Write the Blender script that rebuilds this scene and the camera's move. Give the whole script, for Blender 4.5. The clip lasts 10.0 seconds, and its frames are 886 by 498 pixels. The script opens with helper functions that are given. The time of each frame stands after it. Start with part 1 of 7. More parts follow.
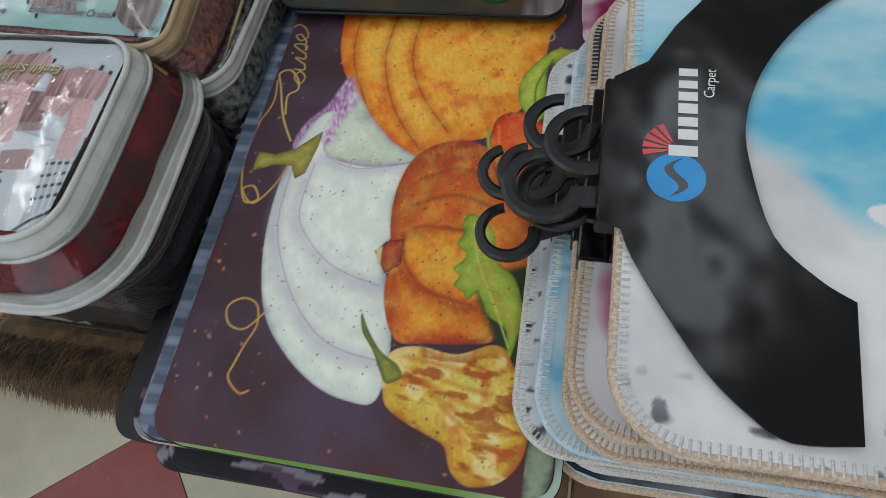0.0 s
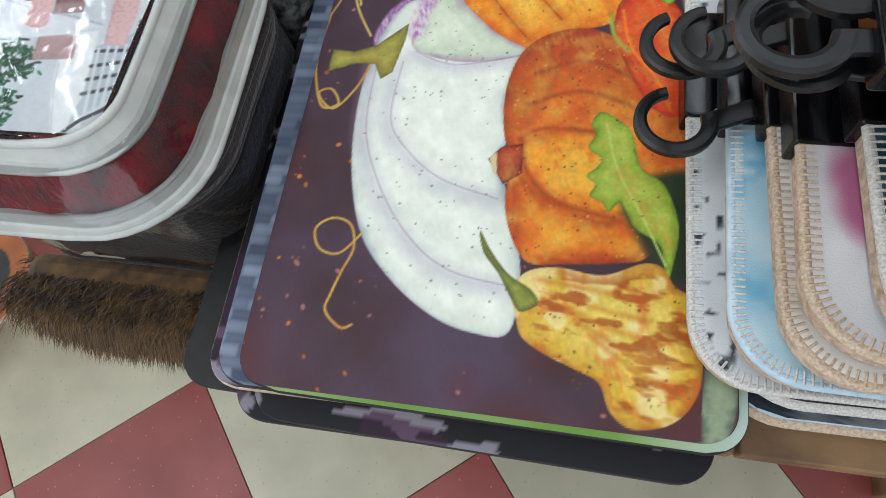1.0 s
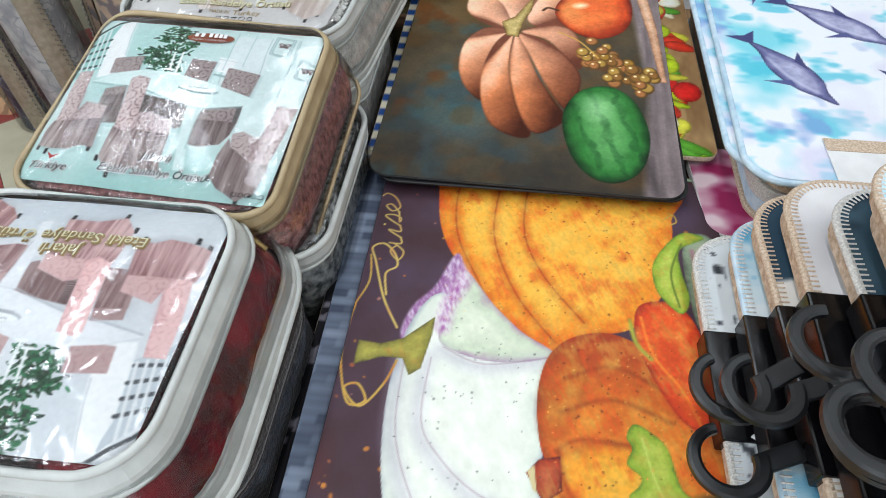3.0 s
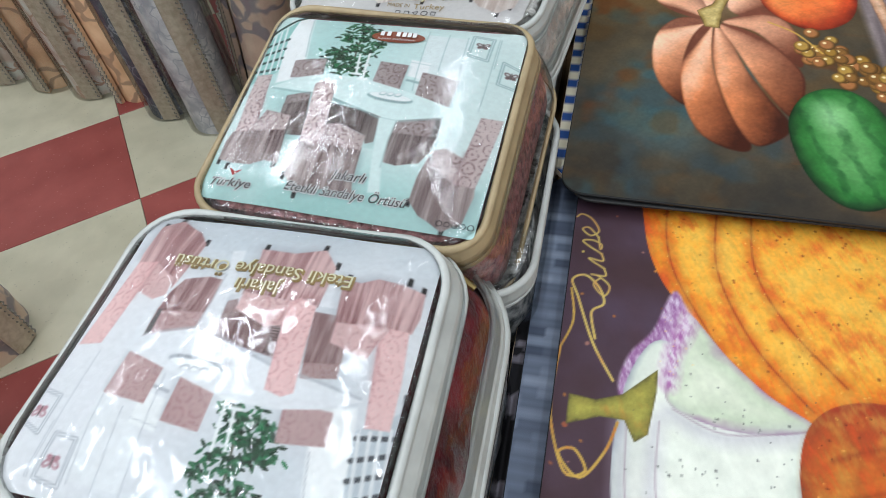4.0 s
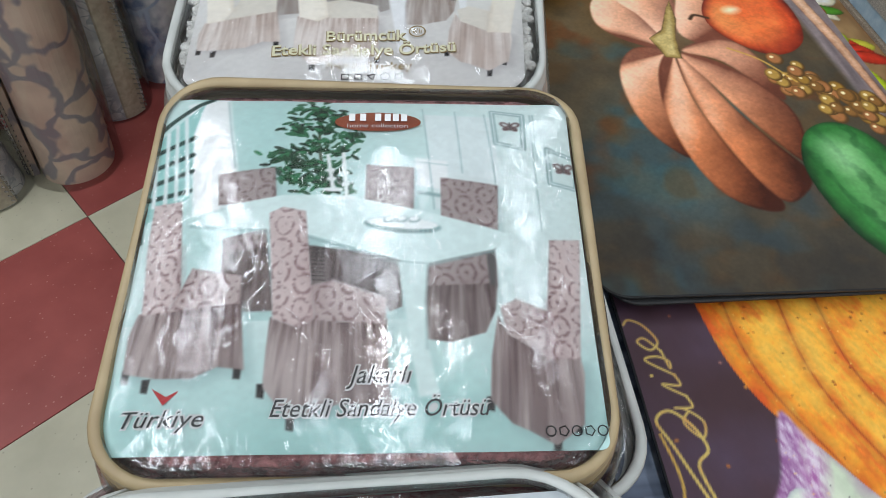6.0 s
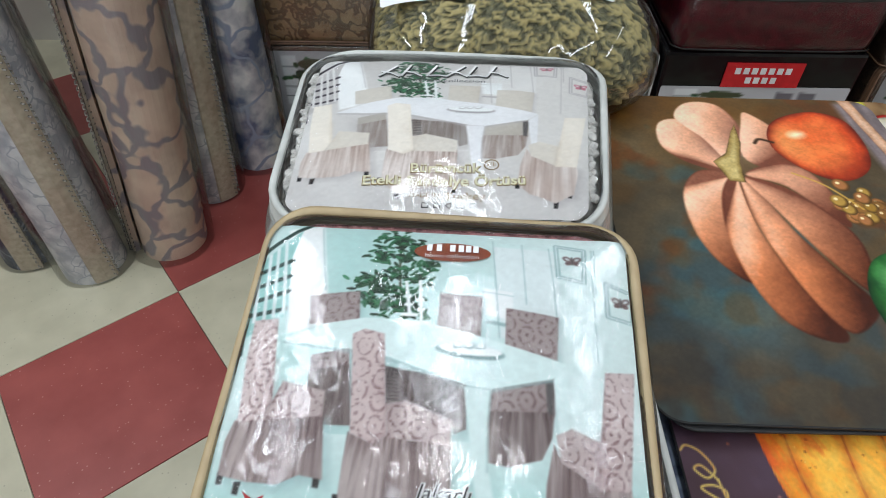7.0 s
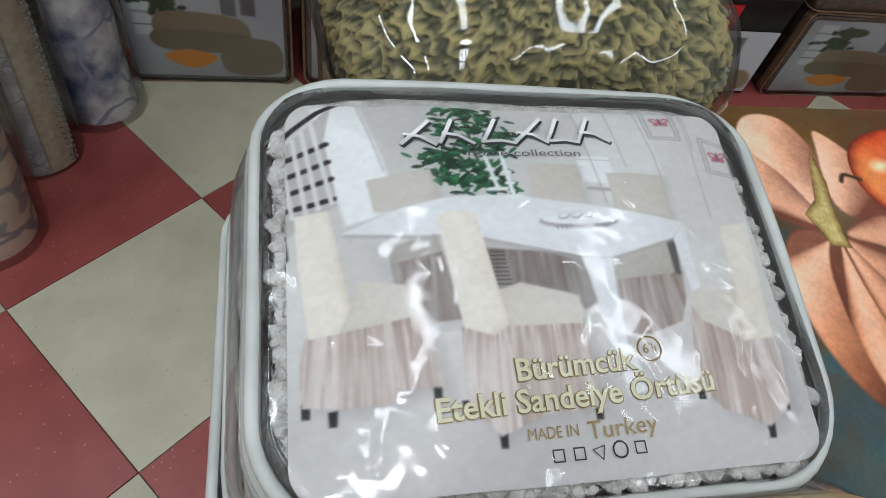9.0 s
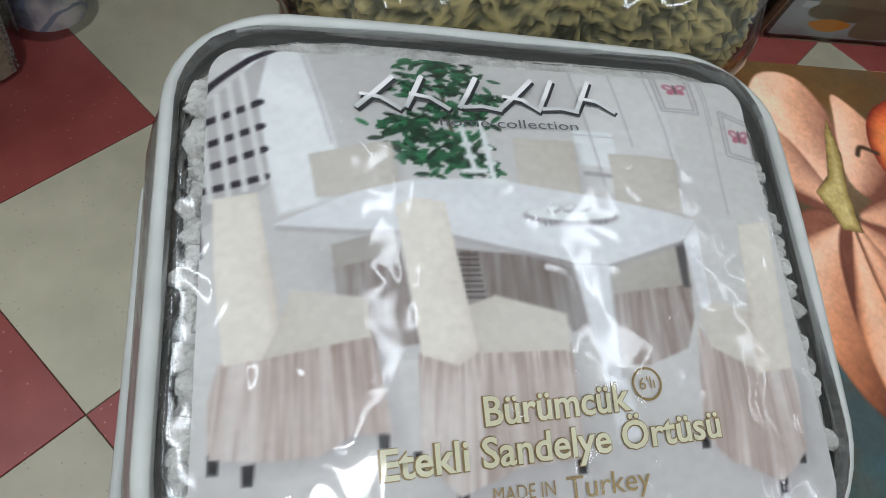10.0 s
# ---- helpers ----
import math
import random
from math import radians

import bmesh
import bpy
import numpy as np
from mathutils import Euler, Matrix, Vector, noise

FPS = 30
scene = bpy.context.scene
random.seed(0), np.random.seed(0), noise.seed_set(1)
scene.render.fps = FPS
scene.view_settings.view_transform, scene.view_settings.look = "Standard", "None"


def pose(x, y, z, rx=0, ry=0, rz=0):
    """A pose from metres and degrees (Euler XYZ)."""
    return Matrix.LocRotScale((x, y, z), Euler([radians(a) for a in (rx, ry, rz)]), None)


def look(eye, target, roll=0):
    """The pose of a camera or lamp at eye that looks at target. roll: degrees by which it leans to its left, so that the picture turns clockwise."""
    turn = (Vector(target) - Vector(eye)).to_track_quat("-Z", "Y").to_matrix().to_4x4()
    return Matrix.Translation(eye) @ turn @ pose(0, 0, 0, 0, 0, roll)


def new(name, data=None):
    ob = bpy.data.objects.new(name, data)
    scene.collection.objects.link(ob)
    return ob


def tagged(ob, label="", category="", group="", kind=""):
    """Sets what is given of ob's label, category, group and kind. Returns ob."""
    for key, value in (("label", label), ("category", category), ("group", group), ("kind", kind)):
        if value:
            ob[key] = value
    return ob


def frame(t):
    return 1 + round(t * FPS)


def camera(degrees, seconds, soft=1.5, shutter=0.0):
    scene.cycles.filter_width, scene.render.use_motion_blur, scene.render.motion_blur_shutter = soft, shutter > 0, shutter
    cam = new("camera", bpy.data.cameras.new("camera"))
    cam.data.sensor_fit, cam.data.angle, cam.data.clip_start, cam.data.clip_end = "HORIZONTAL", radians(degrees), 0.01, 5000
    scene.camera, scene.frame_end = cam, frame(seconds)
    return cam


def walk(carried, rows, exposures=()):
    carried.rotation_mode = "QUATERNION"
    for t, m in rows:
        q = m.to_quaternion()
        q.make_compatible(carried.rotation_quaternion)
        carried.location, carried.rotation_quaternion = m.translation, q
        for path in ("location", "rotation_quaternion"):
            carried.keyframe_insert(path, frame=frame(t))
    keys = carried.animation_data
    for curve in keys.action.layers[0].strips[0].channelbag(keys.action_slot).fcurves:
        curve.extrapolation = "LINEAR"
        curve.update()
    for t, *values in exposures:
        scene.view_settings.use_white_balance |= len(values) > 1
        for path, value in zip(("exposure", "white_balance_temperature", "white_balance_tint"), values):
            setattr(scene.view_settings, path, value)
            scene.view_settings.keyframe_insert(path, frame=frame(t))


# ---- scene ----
cam = camera(70.0, 10.0, 0.9)
EXPOSURES = [(0.0, -1.1), (0.5, -0.66), (1.0, -0.52), (2.0, -0.24), (3.2, -0.24), (4.5, -0.45), (6.5, -0.51), (7.5, -0.22), (8.5, -0.48), (9.0, -0.6), (10.0, -0.7)]
PATH = [
    (0, (1.041, 0.478, 1.417), (0.659, 1.326, -0.354), -16.2),
    (0.5, (0.932, 0.469, 1.346), (0.567, 1.345, -0.415), -15.2),
    (1, (0.888, 0.461, 1.304), (0.536, 1.192, -0.524), -18.7),
    (1.5, (0.896, 0.51, 1.331), (0.623, 1.521, -0.373), -13.2),
    (2, (0.895, 0.562, 1.368), (0.769, 1.81, -0.19), -5.9),
    (2.5, (0.867, 0.574, 1.384), (0.763, 1.905, -0.105), -3.2),
    (3, (0.766, 0.556, 1.367), (0.59, 1.815, -0.177), -1.4),
    (3.2, (0.718, 0.551, 1.348), (0.462, 1.784, -0.206), -2.0),
    (4.3, (0.577, 0.686, 1.323), (0.158, 1.851, -0.247), -8.8),
    (4.5, (0.554, 0.712, 1.316), (0.211, 1.929, -0.234), -7.5),
    (5, (0.442, 0.804, 1.29), (0.276, 2.092, -0.231), -5.2),
    (5.2, (0.418, 0.83, 1.262), (0.355, 2.114, -0.27), -2.6),
    (6.3, (0.381, 0.869, 1.235), (0.583, 2.076, -0.346), 5.3),
    (6.5, (0.384, 0.852, 1.255), (0.493, 2.088, -0.313), 2.5),
    (6.8, (0.383, 0.845, 1.276), (0.432, 2.181, -0.212), 3.5),
    (7, (0.379, 0.866, 1.296), (0.358, 2.271, -0.128), 0.4),
    (7.5, (0.281, 0.959, 1.301), (0.592, 2.463, 0.021), 2.7),
    (8, (0.203, 1.009, 1.301), (0.711, 2.427, -0.015), 8.4),
    (8.5, (0.195, 1.133, 1.245), (0.694, 2.419, -0.203), 14.9),
    (9, (0.233, 1.227, 1.207), (0.66, 2.354, -0.389), 14.9),
    (9.5, (0.257, 1.284, 1.177), (0.696, 2.314, -0.48), 16.8),
    (10, (0.258, 1.297, 1.168), (0.75, 2.214, -0.541), 23.8),
]
walk(cam, [(t, look(eye, target, roll)) for t, eye, target, roll in PATH], EXPOSURES)

# ---------------------------------------------------------------- world and lamps
world = bpy.data.worlds.new("world")
scene.world = world
world.use_nodes = True
world.node_tree.nodes["Background"].inputs[0].default_value = (0.75, 0.85, 1.0, 1)
world.node_tree.nodes["Background"].inputs[1].default_value = 0.08
CEILING = 2.85


def area_lamp(x, y, sx, sy, watts, tint=(0.83, 0.915, 1.0)):
    data = bpy.data.lights.new("tube_light", "AREA")
    data.shape, data.size, data.size_y, data.energy, data.color = "RECTANGLE", sx, sy, watts, tint
    ob = new("tube_light", data)
    ob.matrix_world = pose(x, y, CEILING - 0.075)
    return ob


LAMPS = [(x, y, 0.10, 1.2) for y in (1.9, 0.1) for x in (-1.9, -0.78, 0.35, 1.48, 2.6)]
for lamp in LAMPS:
    area_lamp(*lamp, (8.2 if lamp[1] > 1 else 9.0) * (1.7 if lamp[0] < -0.5 else 1.0))
BULB = (0.36, 1.0)
round_lamp = bpy.data.lights.new("round_light", "AREA")
round_lamp.shape, round_lamp.size, round_lamp.energy, round_lamp.color = "DISK", 0.15, 4.5, (0.92, 0.96, 1.0)
new("round_light", round_lamp).matrix_world = pose(*BULB, CEILING - 0.075)
# Added fill lamp, an assumed source: brightens the faces turned towards -y.
FRONT_FILL = bpy.data.lights.new("daylight", "AREA")
FRONT_FILL.shape, FRONT_FILL.size, FRONT_FILL.size_y, FRONT_FILL.energy, FRONT_FILL.color = "RECTANGLE", 3.0, 2.1, 50, (0.86, 0.925, 1.0)
new("daylight", FRONT_FILL).matrix_world = look((0.4, -1.44, 1.15), (0.4, 3.0, 1.15))

# ---------------------------------------------------------------- helpers


def lin(c):
    c = np.asarray(c, float) / 255.0
    return np.where(c <= 0.04045, c / 12.92, ((c + 0.055) / 1.055) ** 2.4)


def thing(name, label, category, at=(0, 0, 0), group="", kind="", turn=0.0):
    ob = new(name)
    ob.empty_display_size = 0.05
    ob.matrix_world = pose(*at, 0, 0, turn)
    return tagged(ob, label, category, group, kind)


def mesh_of(name, verts, faces, material, smooth=False):
    me = bpy.data.meshes.new(name)
    me.from_pydata([tuple(map(float, v)) for v in verts], [], faces)
    me.materials.append(material)
    if smooth:
        me.shade_smooth()
    me.update()
    return me


def part(name, data, material, parent, label="", smooth=False):
    """Links a bmesh, or (verts, faces), as one mesh under its thing."""
    if isinstance(data, tuple):
        me = mesh_of(name, *data, material, smooth)
    elif isinstance(data, bmesh.types.BMesh):
        me = bpy.data.meshes.new(name)
        data.to_mesh(me)
        data.free()
        me.materials.append(material)
        if smooth:
            me.shade_smooth()
    else:
        me = data
    ob = new(name, me)
    ob.parent = parent
    return tagged(ob, label)


def box(x0, x1, y0, y1, z0, z1, bevel=0.0):
    bm = bmesh.new()
    bmesh.ops.create_cube(bm, size=1)
    for v in bm.verts:
        v.co = Vector((x0 if v.co.x < 0 else x1, y0 if v.co.y < 0 else y1, z0 if v.co.z < 0 else z1))
    if bevel:
        bmesh.ops.bevel(bm, geom=bm.edges[:], offset=bevel, segments=2, affect="EDGES", profile=0.5)
    return bm


def rounded(w, d, r, n=8):
    """Outline of a rounded rectangle round the origin, anticlockwise."""
    r = min(r, w / 2 - 1e-4, d / 2 - 1e-4)
    arcs = []
    for cx, cy, a in ((1, -1, -90), (1, 1, 0), (-1, 1, 90), (-1, -1, 180)):
        turns = [radians(a + 90 * k / n) for k in range(n + 1)]
        arcs.append([(cx * (w / 2 - r) + r * math.cos(t), cy * (d / 2 - r) + r * math.sin(t)) for t in turns])
    out = []
    for k, arc in enumerate(arcs):
        (ax, ay), (bx, by) = arc[-1], arcs[(k + 1) % 4][0]
        out += arc + [(ax + (bx - ax) * j / n, ay + (by - ay) * j / n) for j in range(1, n)]
    return np.array(out)


def lofted(rings, close_top=True, close_bottom=True):
    """Faces over rings of equal length, with a fan at either end."""
    n = len(rings[0])
    verts = [tuple(p) for ring in rings for p in ring]
    faces = []
    for a in range(len(rings) - 1):
        for k in range(n):
            j = (k + 1) % n
            faces.append((a * n + k, a * n + j, (a + 1) * n + j, (a + 1) * n + k))
    if close_top:
        verts.append(tuple(np.mean(rings[-1], axis=0)))
        faces += [((len(rings) - 1) * n + k, (len(rings) - 1) * n + (k + 1) % n, len(verts) - 1) for k in range(n)]
    if close_bottom:
        verts.append(tuple(np.mean(rings[0], axis=0)))
        faces += [((k + 1) % n, k, len(verts) - 1) for k in range(n)]
    return verts, faces


def tube(points, radius, closed=False, sides=8, flat=1.0):
    """A round cord along points."""
    p = np.array(points, float)
    n = len(p)
    ahead = (np.roll(p, -1, 0) - np.roll(p, 1, 0)) if closed else np.gradient(p, axis=0)
    verts, faces = [], []
    for k in range(n):
        t = Vector(ahead[k]).normalized()
        side = t.cross(Vector((0, 0, 1)))
        side = side.normalized() if side.length > 1e-4 else Vector((1, 0, 0))
        up = side.cross(t)
        for s in range(sides):
            a = 2 * math.pi * s / sides
            verts.append(tuple(Vector(p[k]) + side * (radius * math.cos(a)) + up * (radius * flat * math.sin(a))))
    for k in range(n if closed else n - 1):
        j = (k + 1) % n
        for s in range(sides):
            q = (s + 1) % sides
            faces.append((k * sides + s, k * sides + q, j * sides + q, j * sides + s))
    if not closed:
        faces.append(tuple(range(sides))[::-1])
        faces.append(tuple((n - 1) * sides + s for s in range(sides)))
    return verts, faces


def joined(*pieces):
    verts, faces = [], []
    for v, f in pieces:
        base = len(verts)
        verts += list(v)
        faces += [tuple(i + base for i in g) for g in f]
    return verts, faces


def hashed(i, j, seed):
    h = (i.astype(np.int64) * 374761393 + j.astype(np.int64) * 668265263 + seed * 1274126177) & 0xFFFFFFFF
    h = ((h ^ (h >> 13)) * 1274126177) & 0xFFFFFFFF
    return ((h ^ (h >> 16)) & 0xFFFF) / 65535.0


def grain(x, y, size, seed=0, octaves=3):
    """Smooth noise from 0 to 1, with features of that size in metres."""
    total, weight, amp = 0.0, 0.0, 1.0
    x, y = np.asarray(x, float), np.asarray(y, float)
    for o in range(octaves):
        u, v = x / size * 2**o, y / size * 2**o
        i, j = np.floor(u), np.floor(v)
        fu, fv = u - i, v - j
        fu, fv = fu * fu * (3 - 2 * fu), fv * fv * (3 - 2 * fv)
        a, b = hashed(i, j, seed + o), hashed(i + 1, j, seed + o)
        c, d = hashed(i, j + 1, seed + o), hashed(i + 1, j + 1, seed + o)
        total = total + amp * ((a * (1 - fu) + b * fu) * (1 - fv) + (c * (1 - fu) + d * fu) * fv)
        weight += amp
        amp *= 0.5
    return total / weight


def blend(a, b, t):
    t = np.clip(np.asarray(t, float), 0, 1)
    return np.asarray(a, float) + (np.asarray(b, float) - np.asarray(a, float)) * (t[..., None] if t.ndim else t)


def smoothed(pts, closed=True, n=6):
    """A curve through a few points."""
    p = np.array(pts, float)
    m, out = len(p), []
    for k in range(m if closed else m - 1):
        ids = [(k - 1) % m, k, (k + 1) % m, (k + 2) % m] if closed else [max(k - 1, 0), k, k + 1, min(k + 2, m - 1)]
        a, b, c, d = p[ids]
        for s in range(n):
            t = s / n
            out.append(0.5 * (2 * b + (c - a) * t + (2 * a - 5 * b + 4 * c - d) * t * t + (3 * b - a - 3 * c + d) * t**3))
    if not closed:
        out.append(p[-1])
    return np.array(out)


class Print:
    """An ink print on a sheet: colours (0 to 255) at the points x, y of the sheet."""

    def __init__(self, x, y, ground):
        self.x, self.y = np.ravel(x), np.ravel(y)
        self.c = np.zeros((len(self.x), 3)) + np.asarray(ground, float)

    def _away(self, path, closed, reach):
        lo, hi = path.min(0) - reach, path.max(0) + reach
        ids = np.nonzero((self.x > lo[0]) & (self.x < hi[0]) & (self.y > lo[1]) & (self.y < hi[1]))[0]
        x, y = self.x[ids], self.y[ids]
        best, inside = np.full(len(ids), 1e9), np.zeros(len(ids), bool)
        ends = np.roll(path, -1, 0) if closed else path[1:]
        for (ax, ay), (bx, by) in zip(path, ends):
            dx, dy = bx - ax, by - ay
            t = np.clip(((x - ax) * dx + (y - ay) * dy) / (dx * dx + dy * dy + 1e-12), 0, 1)
            best = np.minimum(best, (x - ax - t * dx) ** 2 + (y - ay - t * dy) ** 2)
            if closed and ay != by:
                inside ^= ((ay > y) != (by > y)) & (x < dx * (y - ay) / dy + ax)
        best = np.sqrt(best)
        return ids, np.where(inside, -best, best) if closed else best

    def fill(self, pts, colour, soft=0.0012, smooth=True, alpha=1.0):
        path = smoothed(pts) if smooth else np.array(pts, float)
        ids, away = self._away(path, True, soft)
        if len(ids):
            ink = colour(self.x[ids], self.y[ids], -away) if callable(colour) else np.asarray(colour, float)
            self.c[ids] = blend(self.c[ids], ink, alpha * (0.5 - away / soft))
        return self

    def stroke(self, pts, width, colour, soft=0.0012, smooth=True, alpha=1.0):
        path = smoothed(pts, False) if smooth else np.array(pts, float)
        ids, away = self._away(path, False, width + soft)
        if len(ids):
            self.c[ids] = blend(self.c[ids], colour, alpha * (0.5 - (away - width / 2) / soft))
        return self

    def oval(self, cx, cy, rx, ry, colour, turn=0.0, soft=0.0012, alpha=1.0):
        a = np.arange(0, 2 * math.pi, math.pi / 10)
        c, s = math.cos(radians(turn)), math.sin(radians(turn))
        u, v = rx * np.cos(a), ry * np.sin(a)
        return self.fill(np.stack([cx + c * u - s * v, cy + s * u + c * v], 1), colour, soft, False, alpha)

    def dots(self, count, x0, x1, y0, y1, size, colour, seed, alpha=1.0):
        dice = random.Random(seed)
        for _ in range(count):
            r = size * dice.uniform(0.5, 1.3)
            self.oval(dice.uniform(x0, x1), dice.uniform(y0, y1), r, r * dice.uniform(0.6, 1), colour, dice.uniform(0, 180), alpha=alpha)
        return self


def round_body(light, mid, dark, cx, cy, depth, seed=1, size=0.012):
    """Ink of a painted fruit: lighter round its middle, darker towards its rim, mottled."""
    def ink(x, y, inside):
        g = grain(x, y, size, seed, 3) - 0.5
        f = grain(x, y, size * 0.22, seed + 7, 2) - 0.5
        t = np.clip(inside / depth, 0, 1) ** 0.7 * 0.8 + g * 0.5 + f * 0.10
        tone = blend(blend(dark, mid, t * 2.4 + 0.15), light, t * 1.8 - 0.75)
        return tone * (1 + 0.07 * f)[..., None]
    return ink


def sheet(name, w, d, r, res, paint, rise, material, parent, label="", flip=False):
    """A printed sheet round the origin of its parent; rise(x, y) is its height."""
    nx, ny = int(w / res) + 1, int(d / res) + 1
    v = np.linspace(-d / 2, d / 2, ny)
    over = np.clip(np.abs(v) - (d / 2 - r), 0, r)
    pull = r - np.sqrt(np.maximum(r * r - over * over, 0))
    u = np.linspace(-1, 1, nx)
    x = u[None, :] * (w / 2 - pull)[:, None]
    y = np.repeat(v[:, None], nx, 1)
    sign = -1.0 if flip else 1.0
    colours = paint(np.ravel(x) * sign, np.ravel(y) * sign)
    z = rise(x, y)
    me = bpy.data.meshes.new(name)
    count = (nx - 1) * (ny - 1)
    base = (np.arange(ny - 1)[:, None] * nx + np.arange(nx - 1)[None, :]).ravel()
    loops = np.stack([base, base + 1, base + nx + 1, base + nx], 1).ravel().astype(np.int32)
    me.vertices.add(nx * ny)
    me.vertices.foreach_set("co", np.stack([x.ravel(), y.ravel(), z.ravel()], 1).ravel().astype(np.float32))
    me.loops.add(len(loops))
    me.loops.foreach_set("vertex_index", loops)
    me.polygons.add(count)
    me.polygons.foreach_set("loop_start", np.arange(0, 4 * count, 4, dtype=np.int32))
    me.polygons.foreach_set("loop_total", np.full(count, 4, dtype=np.int32))
    ink = me.color_attributes.new("Ink", "FLOAT_COLOR", "POINT")
    rgba = np.ones((nx * ny, 4), np.float32)
    rgba[:, :3] = lin(np.clip(colours, 0, 255))
    ink.data.foreach_set("color", rgba.ravel())
    me.materials.append(material)
    me.update(calc_edges=True)
    me.shade_smooth()
    return part(name, me, material, parent, label)


def lettering(text, size, at, turn, rise, material, parent, name="lettering", lift=0.0012, shear=0.0, thick=0.0, wide=1.0, span=0.0):
    """Flat letters that follow a sheet's height."""
    curve = bpy.data.curves.new("letters", "FONT")
    curve.body, curve.size, curve.align_x, curve.align_y, curve.shear, curve.offset = text, size, "CENTER", "CENTER", shear, thick
    curve.resolution_u = 3
    ob = new("letters", curve)
    me = bpy.data.meshes.new_from_object(ob.evaluated_get(bpy.context.evaluated_depsgraph_get()))
    bpy.data.objects.remove(ob)
    c, s = math.cos(radians(turn)), math.sin(radians(turn))
    if span:
        ends = [v.co.x for v in me.vertices]
        wide = span / (max(ends) - min(ends))
    for v in me.vertices:
        a, b = v.co.x * wide, v.co.y
        x, y = at[0] + c * a - s * b, at[1] + s * a + c * b
        v.co = (x, y, float(rise(np.array(x), np.array(y))) + lift)
    me.name = name
    me.materials.clear()
    me.materials.append(material)
    return part(name, me, material, parent)


# ---------------------------------------------------------------- materials


def nodes_of(name):
    m = bpy.data.materials.new(name)
    m.use_nodes = True
    return m, m.node_tree.nodes, m.node_tree.links, m.node_tree.nodes["Principled BSDF"]


def noise_node(nodes, links, scale, detail=4, where="Object"):
    spot = nodes.new("ShaderNodeTexCoord")
    tex = nodes.new("ShaderNodeTexNoise")
    tex.inputs["Scale"].default_value, tex.inputs["Detail"].default_value = scale, detail
    links.new(spot.outputs[where], tex.inputs["Vector"])
    return tex


def add_bump(nodes, links, shader, height, strength, distance):
    bump = nodes.new("ShaderNodeBump")
    bump.inputs["Strength"].default_value, bump.inputs["Distance"].default_value = strength, distance
    links.new(height, bump.inputs["Height"])
    links.new(bump.outputs[0], shader.inputs["Normal"])
    return bump


def surface(name, a, b=None, rough=0.6, metal=0.0, scale=30, fine=400, bump=0.3, depth=0.001, sheen=0.0, coat=0.0, spread=(0.35, 0.65), spec=0.5):
    """A mottled surface between two colours (0 to 255), with fine relief."""
    m, nodes, links, bsdf = nodes_of(name)
    b = b or tuple(v * 0.8 for v in a)
    tex = noise_node(nodes, links, scale)
    ramp = nodes.new("ShaderNodeValToRGB")
    ramp.color_ramp.elements[0].position, ramp.color_ramp.elements[1].position = spread
    ramp.color_ramp.elements[0].color, ramp.color_ramp.elements[1].color = (*lin(b), 1), (*lin(a), 1)
    links.new(tex.outputs["Fac"], ramp.inputs[0])
    links.new(ramp.outputs[0], bsdf.inputs["Base Color"])
    bsdf.inputs["Roughness"].default_value, bsdf.inputs["Metallic"].default_value = rough, metal
    bsdf.inputs["Sheen Weight"].default_value, bsdf.inputs["Coat Weight"].default_value = sheen, coat
    bsdf.inputs["Specular IOR Level"].default_value = spec
    if bump:
        add_bump(nodes, links, bsdf, noise_node(nodes, links, fine, 3).outputs["Fac"], bump, depth)
    return m


def printed(name, rough=0.55, fine=900, bump=0.15, coat=0.0, spec=0.35):
    m, nodes, links, bsdf = nodes_of(name)
    ink = nodes.new("ShaderNodeAttribute")
    ink.attribute_name = "Ink"
    links.new(ink.outputs["Color"], bsdf.inputs["Base Color"])
    bsdf.inputs["Roughness"].default_value, bsdf.inputs["Coat Weight"].default_value = rough, coat
    bsdf.inputs["Coat Roughness"].default_value = 0.25
    bsdf.inputs["Specular IOR Level"].default_value = spec
    add_bump(nodes, links, bsdf, noise_node(nodes, links, fine, 2).outputs["Fac"], bump, 0.0006)
    return m


